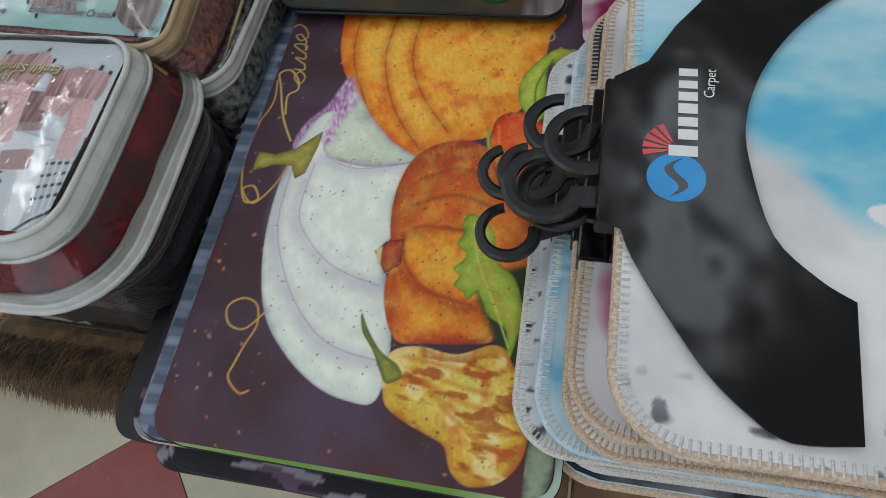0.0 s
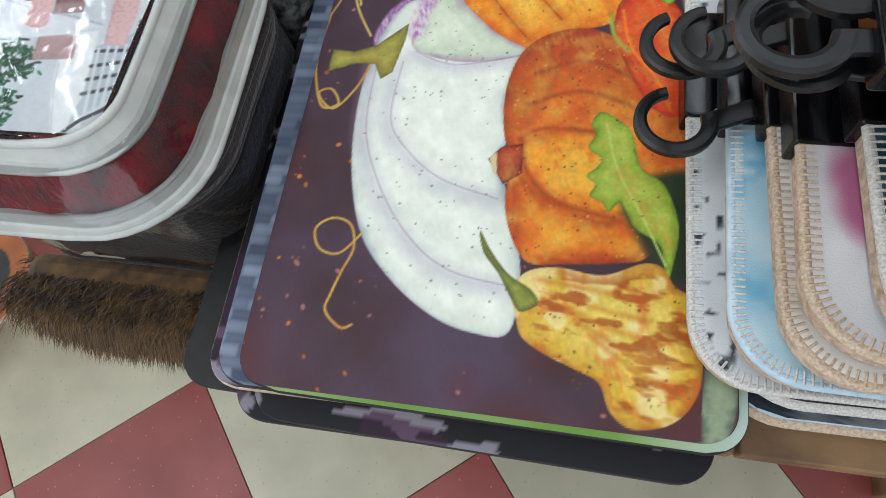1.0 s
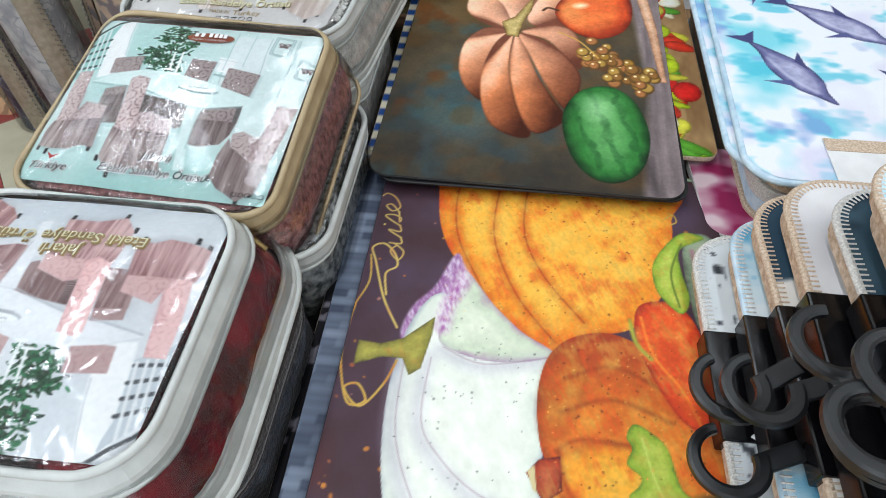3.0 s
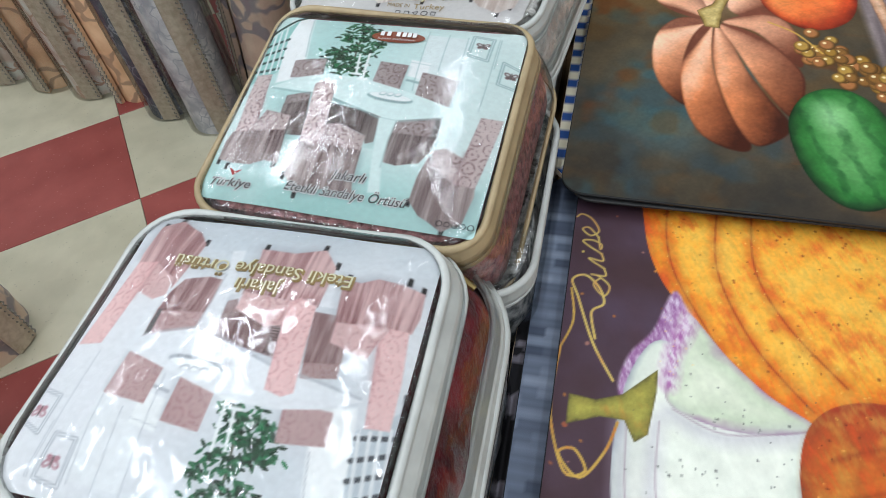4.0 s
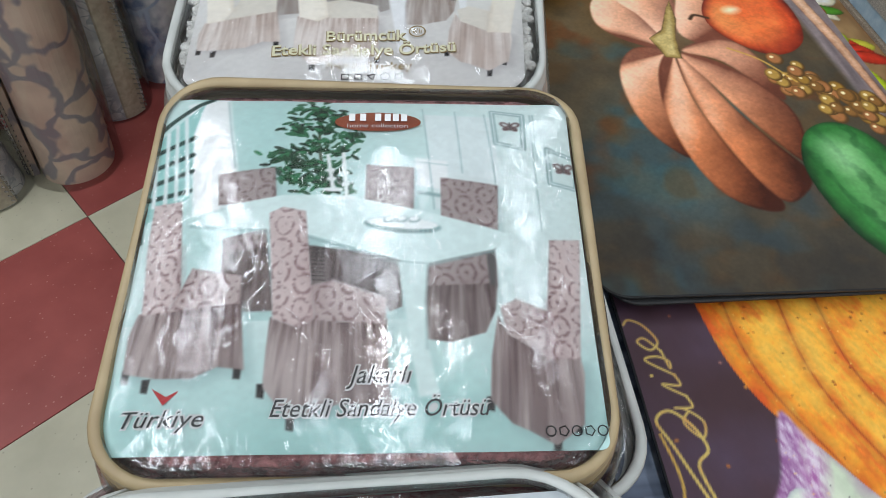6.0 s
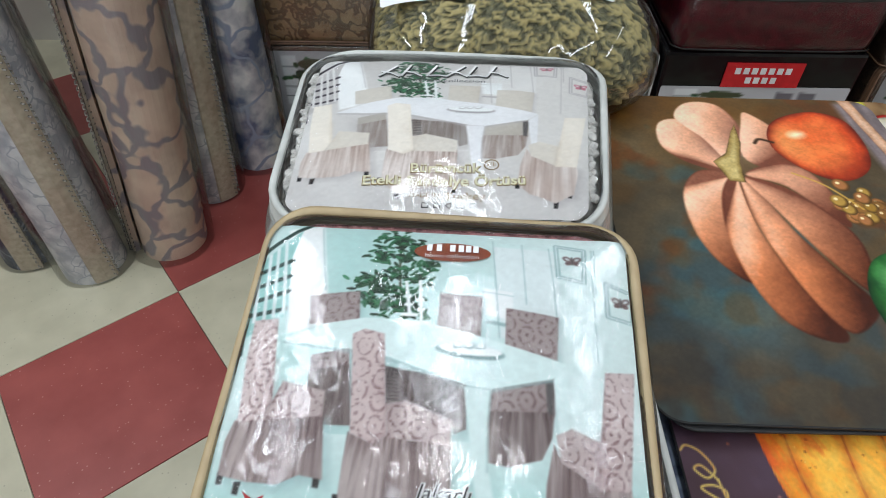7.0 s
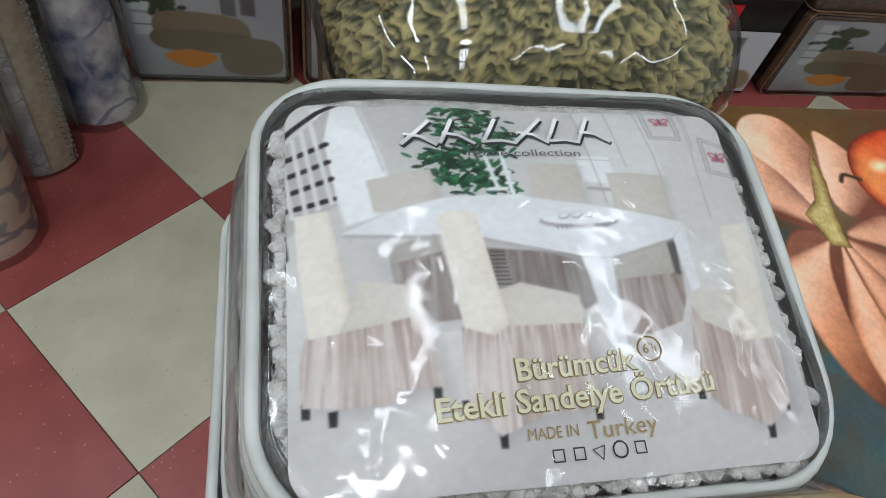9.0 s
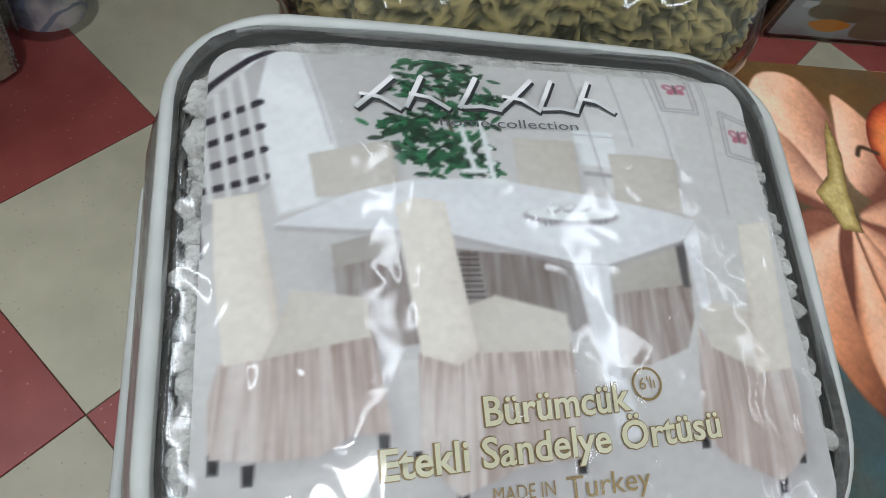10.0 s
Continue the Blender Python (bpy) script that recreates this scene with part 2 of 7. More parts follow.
def clear_film(name, scale=28, strength=0.5, gloss=0.10, rough=0.07, creased=False):
    """Thin clear plastic with creases: it lets light through, and glosses by Fresnel."""
    m, nodes, links, bsdf = nodes_of(name)
    nodes.remove(bsdf)
    out = nodes["Material Output"]
    glass, shine, mix = nodes.new("ShaderNodeBsdfTransparent"), nodes.new("ShaderNodeBsdfGlossy"), nodes.new("ShaderNodeMixShader")
    glass.inputs[0].default_value = (0.96, 0.97, 0.97, 1)
    shine.inputs["Roughness"].default_value = rough
    fres, more = nodes.new("ShaderNodeFresnel"), nodes.new("ShaderNodeMath")
    fres.inputs[0].default_value = 1.5
    more.operation, more.use_clamp = "MULTIPLY_ADD", True
    more.inputs[1].default_value, more.inputs[2].default_value = 0.7, gloss - 0.06
    tex = noise_node(nodes, links, scale, 5)
    tex.inputs["Distortion"].default_value = 1.2
    if creased:
        tex.noise_type = "RIDGED_MULTIFRACTAL"
        tex.inputs["Distortion"].default_value = 0.6
    bump = nodes.new("ShaderNodeBump")
    bump.inputs["Strength"].default_value, bump.inputs["Distance"].default_value = strength, 0.006
    links.new(tex.outputs["Fac"], bump.inputs["Height"])
    links.new(bump.outputs[0], shine.inputs["Normal"])
    links.new(bump.outputs[0], fres.inputs["Normal"])
    links.new(fres.outputs[0], more.inputs[0])
    links.new(more.outputs[0], mix.inputs[0])
    links.new(glass.outputs[0], mix.inputs[1])
    links.new(shine.outputs[0], mix.inputs[2])
    links.new(mix.outputs[0], out.inputs["Surface"])
    return m


def patterned(name, ground, vein, blot, scale, edge=0.06, rough=0.6, coat=0.0):
    """Woven cloth with a pattern of stones or petals: cells, the veins between them and blots."""
    m, nodes, links, bsdf = nodes_of(name)
    spot = nodes.new("ShaderNodeTexCoord")
    warp = nodes.new("ShaderNodeTexNoise")
    warp.inputs["Scale"].default_value = scale * 1.3
    links.new(spot.outputs["Object"], warp.inputs["Vector"])
    bend = nodes.new("ShaderNodeMix")
    bend.data_type = "VECTOR"
    bend.inputs["Factor"].default_value = 0.12
    links.new(spot.outputs["Object"], bend.inputs["A"])
    links.new(warp.outputs["Color"], bend.inputs["B"])
    cell = nodes.new("ShaderNodeTexVoronoi")
    cell.feature = "DISTANCE_TO_EDGE"
    cell.inputs["Scale"].default_value = scale
    links.new(bend.outputs["Result"], cell.inputs["Vector"])
    ramp = nodes.new("ShaderNodeValToRGB")
    ramp.color_ramp.elements[0].position, ramp.color_ramp.elements[1].position = edge * 0.7, edge * 1.4
    ramp.color_ramp.elements[0].color, ramp.color_ramp.elements[1].color = (0, 0, 0, 1), (1, 1, 1, 1)
    links.new(cell.outputs["Distance"], ramp.inputs[0])
    tone = noise_node(nodes, links, scale * 1.6, 5)
    shade = nodes.new("ShaderNodeValToRGB")
    shade.color_ramp.elements[0].position, shade.color_ramp.elements[1].position = 0.38, 0.62
    shade.color_ramp.elements[0].color, shade.color_ramp.elements[1].color = (*lin(blot), 1), (*lin(ground), 1)
    links.new(tone.outputs["Fac"], shade.inputs[0])
    mix = nodes.new("ShaderNodeMix")
    mix.data_type = "RGBA"
    mix.inputs["A"].default_value = (*lin(vein), 1)
    links.new(ramp.outputs[0], mix.inputs["Factor"])
    links.new(shade.outputs[0], mix.inputs["B"])
    links.new(mix.outputs["Result"], bsdf.inputs["Base Color"])
    bsdf.inputs["Roughness"].default_value, bsdf.inputs["Coat Weight"].default_value = rough, coat
    bsdf.inputs["Coat Roughness"].default_value = 0.12
    add_bump(nodes, links, bsdf, noise_node(nodes, links, 350, 3).outputs["Fac"], 0.4, 0.0015)
    return m


def terrazzo(name, base, other, chip):
    m, nodes, links, bsdf = nodes_of(name)
    tex = noise_node(nodes, links, 9, 5)
    ramp = nodes.new("ShaderNodeValToRGB")
    ramp.color_ramp.elements[0].position, ramp.color_ramp.elements[1].position = 0.3, 0.7
    ramp.color_ramp.elements[0].color, ramp.color_ramp.elements[1].color = (*lin(other), 1), (*lin(base), 1)
    links.new(tex.outputs["Fac"], ramp.inputs[0])
    spot = nodes.new("ShaderNodeTexCoord")
    info = nodes.new("ShaderNodeObjectInfo")
    move = nodes.new("ShaderNodeVectorMath")
    move.operation = "MULTIPLY_ADD"
    move.inputs[1].default_value, move.inputs[2].default_value = (1, 1, 1), (0, 0, 0)
    links.new(spot.outputs["Object"], move.inputs[0])
    links.new(info.outputs["Random"], move.inputs[2])
    links.new(move.outputs[0], tex.inputs["Vector"])
    specks = nodes.new("ShaderNodeTexVoronoi")
    specks.inputs["Scale"].default_value = 55
    links.new(move.outputs[0], specks.inputs["Vector"])
    pick = nodes.new("ShaderNodeValToRGB")
    pick.color_ramp.elements[0].position, pick.color_ramp.elements[1].position = 0.06, 0.13
    pick.color_ramp.elements[0].color, pick.color_ramp.elements[1].color = (0.55, 0.55, 0.55, 1), (0, 0, 0, 1)
    links.new(specks.outputs["Distance"], pick.inputs[0])
    mix = nodes.new("ShaderNodeMix")
    mix.data_type = "RGBA"
    mix.inputs["B"].default_value = (*lin(chip), 1)
    links.new(pick.outputs[0], mix.inputs["Factor"])
    links.new(ramp.outputs[0], mix.inputs["A"])
    tone = nodes.new("ShaderNodeHueSaturation")
    val = nodes.new("ShaderNodeMapRange")
    val.inputs["To Min"].default_value, val.inputs["To Max"].default_value = 0.88, 1.1
    links.new(info.outputs["Random"], val.inputs["Value"])
    links.new(val.outputs[0], tone.inputs["Value"])
    links.new(mix.outputs["Result"], tone.inputs["Color"])
    links.new(tone.outputs[0], bsdf.inputs["Base Color"])
    bsdf.inputs["Roughness"].default_value = 0.38
    add_bump(nodes, links, bsdf, noise_node(nodes, links, 60, 4).outputs["Fac"], 0.12, 0.001)
    return m


PLASTER = surface("plaster", (205, 203, 196), (190, 188, 180), rough=0.85, scale=3, fine=90, bump=0.2)
CEIL = surface("ceiling_paint", (235, 235, 232), (225, 225, 222), rough=0.9, scale=3, fine=120, bump=0.15)
RED_TILE = terrazzo("red_terrazzo", (162, 82, 77), (144, 68, 64), (208, 155, 145))
CREAM_TILE = terrazzo("cream_terrazzo", (201, 196, 173), (182, 178, 155), (142, 138, 122))
GROUT = surface("grout", (120, 108, 98), (95, 85, 78), rough=0.9)
METAL_WHITE = surface("white_enamel", (235, 235, 235), (228, 228, 228), rough=0.35, bump=0)
PRINT_MAT = printed("printed_cloth", 0.62, 1100, 0.25)
PRINT_SMOOTH = printed("printed_rubber_mat", 0.42, 700, 0.12, spec=0.22)
PRINT_CARD = printed("printed_card", 0.4, 300, 0.05)
PLUSH = printed("printed_plush", 0.85, 700, 0.7)
FILM = clear_film("clear_film", 30, 0.30, 0.12, 0.10)
FILM_CREASED = clear_film("creased_film", 44, 0.26, 0.09, 0.10, True)
FILM_THIN = clear_film("thin_film", 16, 0.35, 0.085, 0.05, True)
WHITE_PIPE = surface("white_piping", (200, 203, 199), (182, 185, 181), rough=0.35, scale=25, bump=0.1)
BEIGE_PIPE = surface("beige_piping", (178, 158, 122), (158, 138, 104), rough=0.4, scale=25, bump=0.1)
BROWN_PIPE = surface("brown_piping", (120, 92, 70), (100, 76, 58), rough=0.4, bump=0.1)
BLACK_PIPE = surface("black_piping", (30, 28, 28), (22, 20, 20), rough=0.35, bump=0.1)
BURGUNDY = surface("burgundy_plush", (142, 8, 32), (66, 2, 14), rough=0.8, scale=30, fine=110, bump=0.9, depth=0.006, sheen=0.2)
ROSE = surface("rose_crinkle", (196, 132, 132), (116, 66, 70), rough=0.8, scale=120, fine=160, bump=1.0, depth=0.006, sheen=0.2)
CREAM = surface("white_crinkle", (238, 235, 230), (196, 193, 188), rough=0.85, scale=62, fine=120, bump=0.9, depth=0.009, sheen=0.2)
SILVER = surface("silver_damask", (196, 196, 194), (70, 74, 72), rough=0.5, scale=95, fine=160, bump=0.7, depth=0.004)
DARKBROWN = surface("dark_brown_plush", (38, 25, 22), (18, 12, 11), rough=0.7, scale=45, fine=200, bump=0.6, depth=0.004, sheen=0.3)
OLIVEPACK = surface("olive_cloth", (130, 120, 80), (70, 64, 40), rough=0.8, scale=60, fine=120, bump=0.9, depth=0.006)
MAROON = surface("maroon_cloth", (110, 14, 34), (76, 8, 24), rough=0.5, scale=35, fine=160, bump=0.6, depth=0.003)
WOOD = surface("table_wood", (150, 116, 80), (104, 78, 52), rough=0.55, scale=14, fine=120, bump=0.3)
BLACK_CARD = surface("black_card", (14, 13, 16), (8, 8, 10), rough=0.22, scale=12, fine=4.5, bump=0.5, depth=0.03, coat=0.0, spec=0.4)
BLACK_PLASTIC = surface("black_plastic", (20, 22, 25), (14, 15, 17), rough=0.35, scale=30, fine=200, bump=0.08)
WHITE_INK = surface("white_ink", (238, 238, 238), (226, 226, 226), rough=0.4, bump=0)
CREAM_INK = surface("cream_ink", (240, 236, 205), (228, 222, 188), rough=0.4, bump=0)
GOLD_INK = surface("gold_ink", (176, 150, 98), (150, 124, 76), rough=0.35, bump=0)
DARK_INK = surface("dark_ink", (42, 44, 48), (34, 36, 40), rough=0.4, bump=0)
GREY_INK = surface("grey_ink", (120, 120, 126), (104, 104, 110), rough=0.4, bump=0)
ROSE_INK = surface("rose_ink", (170, 60, 92), (150, 50, 80), rough=0.4, bump=0)
RED_INK = surface("red_ink", (206, 36, 42), (190, 30, 36), rough=0.4, bump=0)
CORAL_INK = surface("coral_ink", (226, 92, 96), (212, 80, 84), rough=0.4, bump=0)
BLUE_INK = surface("blue_ink", (34, 150, 216), (26, 136, 204), rough=0.35, bump=0)
RUSSET_INK = surface("russet_ink", (166, 82, 50), (146, 70, 42), rough=0.4, bump=0)
STITCH_WHITE = surface("white_stitching", (226, 224, 218), (190, 188, 184), rough=0.8, scale=500, fine=500, bump=0.6)
STITCH_TAN = surface("tan_binding", (220, 200, 178), (186, 162, 138), rough=0.85, scale=400, fine=500, bump=0.7)
RUBBER = surface("black_rubber", (28, 29, 31), (18, 19, 20), rough=0.6, scale=60, fine=500, bump=0.3)
ZIP_METAL = surface("brass_zip", (190, 165, 110), (160, 136, 84), rough=0.3, metal=0.9, bump=0)

# ---------------------------------------------------------------- room: floor, walls, ceiling, lamps
X0, X1, Y0, Y1 = -2.4, 3.2, -1.4, 3.35
TILE, TURN_TILE, TILE_X, TILE_Y = 0.45, 39.0, 0.0, 2.25


def setting(name, bm, material, label, category):
    ob = part(name, bm, material, None)
    return tagged(ob, label, category, "", "structure")


floor = setting("floor", box(X0, X1, Y0, Y1, -0.08, -0.004), GROUT, "terrazzo floor of red and cream diagonal checks", "floor")
setting("wall_north", box(X0 - 0.15, X1 + 0.15, Y1, Y1 + 0.15, -0.08, CEILING), PLASTER, "plain off-white plaster wall behind the stacked packs", "wall")
# Unseen south wall; its opening is made up to hold the fill lamp.
south = thing("wall_south", "off-white plaster wall round an unseen opening for the fill lamp", "wall", kind="structure")
for x0, x1, z0, z1 in ((X0 - 0.15, -1.15, -0.08, CEILING), (1.95, X1 + 0.15, -0.08, CEILING), (-1.15, 1.95, 2.25, CEILING), (-1.15, 1.95, -0.08, 0.05)):
    part("wall_piece", box(x0, x1, Y0 - 0.15, Y0, z0, z1), PLASTER, south)
setting("wall_west", box(X0 - 0.15, X0, Y0, Y1, -0.08, CEILING), PLASTER, "plain off-white plaster wall beside the carpet rolls", "wall")
setting("wall_east", box(X1, X1 + 0.15, Y0, Y1, -0.08, CEILING), PLASTER, "plain off-white plaster wall of the shop", "wall")
setting("ceiling", box(X0 - 0.15, X1 + 0.15, Y0 - 0.15, Y1 + 0.15, CEILING, CEILING + 0.12), CEIL, "plain white painted ceiling", "ceiling")


def ceiling_light(x, y, sx, sy):
    ob = thing("ceiling_light", "white enamel tube light on the ceiling", "ceiling light", (x, y, CEILING - 0.07), "ceiling tube lights")
    part("housing", box(-sx / 2 - 0.02, sx / 2 + 0.02, -sy / 2 - 0.02, sy / 2 + 0.02, 0.0, 0.07, 0.006), METAL_WHITE, ob)
    for side in (-1, 1):
        part("end_cap", box(-sx / 2 - 0.022, sx / 2 + 0.022, side * (sy / 2 + 0.035) - 0.015, side * (sy / 2 + 0.035) + 0.015, -0.012, 0.07, 0.005), METAL_WHITE, ob)
    return ob


for lamp in LAMPS:
    ceiling_light(*lamp)
bulb = thing("ceiling_light", "small round white ceiling lamp between the tube lights", "ceiling light", (*BULB, CEILING - 0.07))
part("housing", lofted([np.column_stack([rounded(2 * q, 2 * q, q, 6), np.full(48, z)]) for q, z in ((0.085, 0.0), (0.095, 0.012), (0.095, 0.055), (0.08, 0.07))]), METAL_WHITE, bulb, smooth=True)
part("rim", tube([(0.092 * math.cos(t), 0.092 * math.sin(t), 0.002) for t in np.arange(0, 6.28, 0.2)], 0.006, True), METAL_WHITE, bulb, smooth=True)

# ---------------------------------------------------------------- packs of covers in clear zip bags


def chair_card(w, d, pal):
    """Print of a dining room with skirted chairs round a white table."""
    def paint(x, y):
        p = Print(x / w + 0.5, y / d + 0.5 - pal["lean"] * (x / w + 0.5), pal["wall"])
        u, v = p.x, p.y
        s = 0.005
        p.c = blend(p.c, pal["tint"], np.clip(0.85 - np.abs(u - 0.25) * 1.5, 0, 1) * (v > 0.3) * 0.55)
        p.c = blend(p.c, pal["tint"], np.clip((0.34 - v) * 3.2, 0, 0.85) * (0.55 + 0.45 * grain(u * 0.6, v, 0.12, 21, 2)))
        p.c = blend(p.c, (255, 255, 255), np.clip((grain(u, v, 0.35, 3) - 0.5) * 0.8, 0, 0.4))
        # wall panels, doorway and a pale column
        p.fill([(0.631, 0.950), (0.806, 0.941), (0.814, 0.573), (0.658, 0.610)], pal["panel"], s, False, 0.8)
        p.fill([(0.609, 0.778), (0.687, 0.767), (0.688, 0.666), (0.614, 0.681)], (250, 252, 252), s, False, 0.8)
        for rule in ([(0.630, 0.973), (0.654, 0.610)], [(0.711, 0.963), (0.722, 0.727)], [(0.785, 0.952), (0.801, 0.689)], [(0.902, 0.955), (0.902, 0.563)], [(0.909, 0.955), (0.910, 0.796)], [(1.016, 0.880), (1.010, 0.538)]):
            p.stroke(rule, 0.003, pal["line"], s, False, 0.7)
        p.stroke([(0.610, 0.763), (0.688, 0.752)], 0.003, pal["line"], s, False, 0.6)
        p.stroke([(0.622, 0.659), (0.672, 0.650)], 0.012, pal["line"], s, False, 0.8)
        p.fill([(0.049, 0.977), (0.148, 1.006), (0.221, 0.623), (0.111, 0.597)], (252, 253, 253), 0.01, False, 0.9)
        p.stroke([(0.145, 0.994), (0.192, 0.745)], 0.004, pal["line"], s, False, 0.6)
        # stairs: dark steps behind pale balusters
        p.fill([(-0.032, 0.824), (0.092, 0.976), (0.077, 0.870), (0.098, 0.662), (-0.009, 0.574), (-0.035, 0.626)], pal["tint"], s, False)
        for step in ([(-0.021, 0.802), (0.080, 0.855)], [(-0.016, 0.752), (0.083, 0.797)], [(-0.011, 0.702), (0.088, 0.743)], [(-0.012, 0.655), (0.091, 0.681)]):
            p.stroke(step, 0.014, pal["stair"], s, False)
        for bar in ([(-0.010, 0.849), (0.012, 0.637)], [(0.013, 0.878), (0.038, 0.646)], [(0.032, 0.902), (0.062, 0.656)], [(0.051, 0.927), (0.088, 0.669)]):
            p.stroke(bar, 0.010, pal["panel"], s, False)
        p.stroke([(-0.042, 0.816), (0.008, 0.905), (0.108, 1.000)], 0.013, pal["stair"], s)
        p.stroke([(-0.032, 0.824), (-0.001, 0.528)], 0.012, pal["stair"], s, False, 0.8)
        # framed butterflies
        for outer, mid in (([(0.805, 0.965), (0.882, 0.954), (0.878, 0.829), (0.808, 0.837)], [(0.848, 0.905)]), ([(0.938, 0.837), (1.010, 0.810), (1.002, 0.705), (0.937, 0.720)], [(0.975, 0.773)])):
            p.stroke(outer + outer[:1], 0.013, pal["line"], s, False)
            p.stroke(outer + outer[:1], 0.004, pal["panel"], s, False)
            (mx, my), = mid
            for side in (-1, 1):
                p.oval(mx + side * 0.013, my + 0.007, 0.014, 0.010, pal["fly"], side * 35, s)
                p.oval(mx + side * 0.010, my - 0.009, 0.010, 0.008, pal["fly"], side * -30, s)
                p.oval(mx + side * 0.013, my + 0.007, 0.008, 0.005, pal["panel"], side * 35, s, 0.7)
            p.stroke([(mx, my - 0.014), (mx, my + 0.016)], 0.003, (60, 50, 50), s, False)
        # leafy plant
        dice = random.Random(5)
        p.stroke([(0.411, 0.653), (0.384, 0.807), (0.377, 0.950)], 0.006, (70, 74, 52), s)
        sprays = ([(0.374, 0.962)], [(0.341, 0.944)], [(0.429, 0.926)], [(0.393, 0.893)], [(0.331, 0.874)], [(0.452, 0.850)], [(0.373, 0.826)], [(0.430, 0.810)], [(0.324, 0.784)], [(0.288, 0.770)], [(0.363, 0.755)], [(0.413, 0.743)], [(0.320, 0.722)], [(0.392, 0.699)], [(0.362, 0.685)], [(0.433, 0.682)])
        for (cx, cy), in sprays:
            for _ in range(24):
                a, b, g = cx + dice.gauss(0, 0.020), cy + dice.gauss(0, 0.017), dice.uniform(0.35, 1.5)
                lean = dice.uniform(-70, 70)
                p.oval(a, b, 0.0135, 0.0048, (34 * g, 88 * g, 58 * g), lean, 0.003)
                p.stroke([(a - 0.008 * math.cos(radians(lean)), b - 0.008 * math.sin(radians(lean))), (a + 0.008 * math.cos(radians(lean)), b + 0.008 * math.sin(radians(lean)))], 0.0012, (120, 160, 120), 0.002, False, 0.5)

        def cloth(seed, light, side=0.0):
            def ink(a, b, inside):
                run = (a - a.min()) / (np.ptp(a) + 1e-6)
                bend = 0.9 * grain(a, b, 0.03, seed)
                ca, cb = (a + 0.006 * bend) / 0.050, (b + 0.006 * bend) / 0.066
                cb = cb + 0.5 * (np.floor(ca) % 2)
                ring = 2 - 4.2 * np.hypot(ca % 1 - 0.5, cb % 1 - 0.5)
                scroll = np.clip(1.25 - np.abs(ring - 0.35) * 2.6, 0, 1) + np.clip((ring - 1.45) * 3, 0, 1)
                fine = grain(a, b, 0.007, seed + 2, 2)
                mask = np.clip(scroll, 0, 1) * np.clip((fine - 0.30) * 3.5, 0, 1)
                shade = (grain(a, b, 0.12, seed + 5) - 0.55) * 0.5 + np.clip(0.2 - inside / 0.06, 0, 0.2) + side * (run - 0.5)
                return np.clip(blend(np.asarray(pal["chair"]) * light, np.asarray(pal["motif"]) * light, pal["strong"] * mask + shade), 0, 255)
            return ink

        def skirt(seed, light, side=0.0):
            def ink(a, b, inside):
                run = (a - a.min()) / (np.ptp(a) + 1e-6)
                hem = (b - b.min()) / (np.ptp(b) + 1e-6)
                splay = (run - 0.5) * (1.0 + 0.16 * hem) * np.ptp(a)
                fold = grain(splay + seed, hem * 0.010 + seed, 0.010, seed, 2) * 0.6 + grain(splay + seed, hem * 0.02, 0.026, seed + 4, 2) * 0.55
                gather = np.clip((hem - 0.72) * 3.5, 0, 1) * np.clip(grain(splay, hem * 0.02, 0.0045, seed + 9, 1) * 2.6 - 0.9, 0, 1)
                depth = np.clip(fold * 2.4 - 0.95, 0, 1) * 0.75 + 0.55 * gather + side * 0.7 * (run - 0.5) + 0.35 * np.clip(0.22 - hem, 0, 1) + (grain(a, b, 0.10, seed, 2) - 0.5) * 0.3
                return np.clip(blend(np.asarray(pal["skirt"]) * light, np.asarray(pal["deep"]) * light, depth), 0, 255)
            return ink

        # chair backs beyond the table
        for quad, seed in (([(0.156, 0.723), (0.286, 0.743), (0.298, 0.627), (0.167, 0.627)], 11), ([(0.497, 0.752), (0.608, 0.743), (0.607, 0.607), (0.496, 0.620)], 12), ([(0.670, 0.708), (0.805, 0.693), (0.798, 0.553), (0.669, 0.588)], 13)):
            p.fill([(a + 0.008, b - 0.008) for a, b in quad], pal["line"], 0.02, False, 0.5)
            p.fill(quad, cloth(seed, 0.93 if pal["strong"] < 0.5 else 0.86, 0.25), s, False)
        # what stands in the shade below the table
        p.fill([(0.175, 0.511), (0.362, 0.542), (0.574, 0.465), (0.788, 0.490), (0.788, 0.346), (0.587, 0.315), (0.398, 0.331), (0.206, 0.319)], pal["line"], 0.05, False, 0.45)
        p.fill([(0.188, 0.527), (0.284, 0.549), (0.290, 0.491), (0.194, 0.462)], cloth(21, 0.80), s, False)
        p.fill([(0.190, 0.481), (0.290, 0.499), (0.314, 0.326), (0.243, 0.325), (0.202, 0.354)], skirt(22, 0.78, 0.4), s, False)
        p.fill([(0.377, 0.500), (0.499, 0.480), (0.577, 0.462), (0.583, 0.334), (0.557, 0.321), (0.538, 0.362), (0.435, 0.403), (0.392, 0.388)], skirt(23, 0.72, -0.3), s, False)
        for k in range(9):
            q = [(0.381, 0.489), (0.411, 0.487), (0.418, 0.402), (0.391, 0.404)]
            t = k / 8
            p.stroke([(q[0][0] + (q[3][0] - q[0][0]) * t, q[0][1] + (q[3][1] - q[0][1]) * t), (q[1][0] + (q[2][0] - q[1][0]) * t, q[1][1] + (q[2][1] - q[1][1]) * t)], 0.004, (52, 48, 50), 0.004, False, 0.7)
        p.fill([(0.632, 0.449), (0.791, 0.498), (0.789, 0.389), (0.631, 0.380)], cloth(24, 0.86, 0.3), s, False)
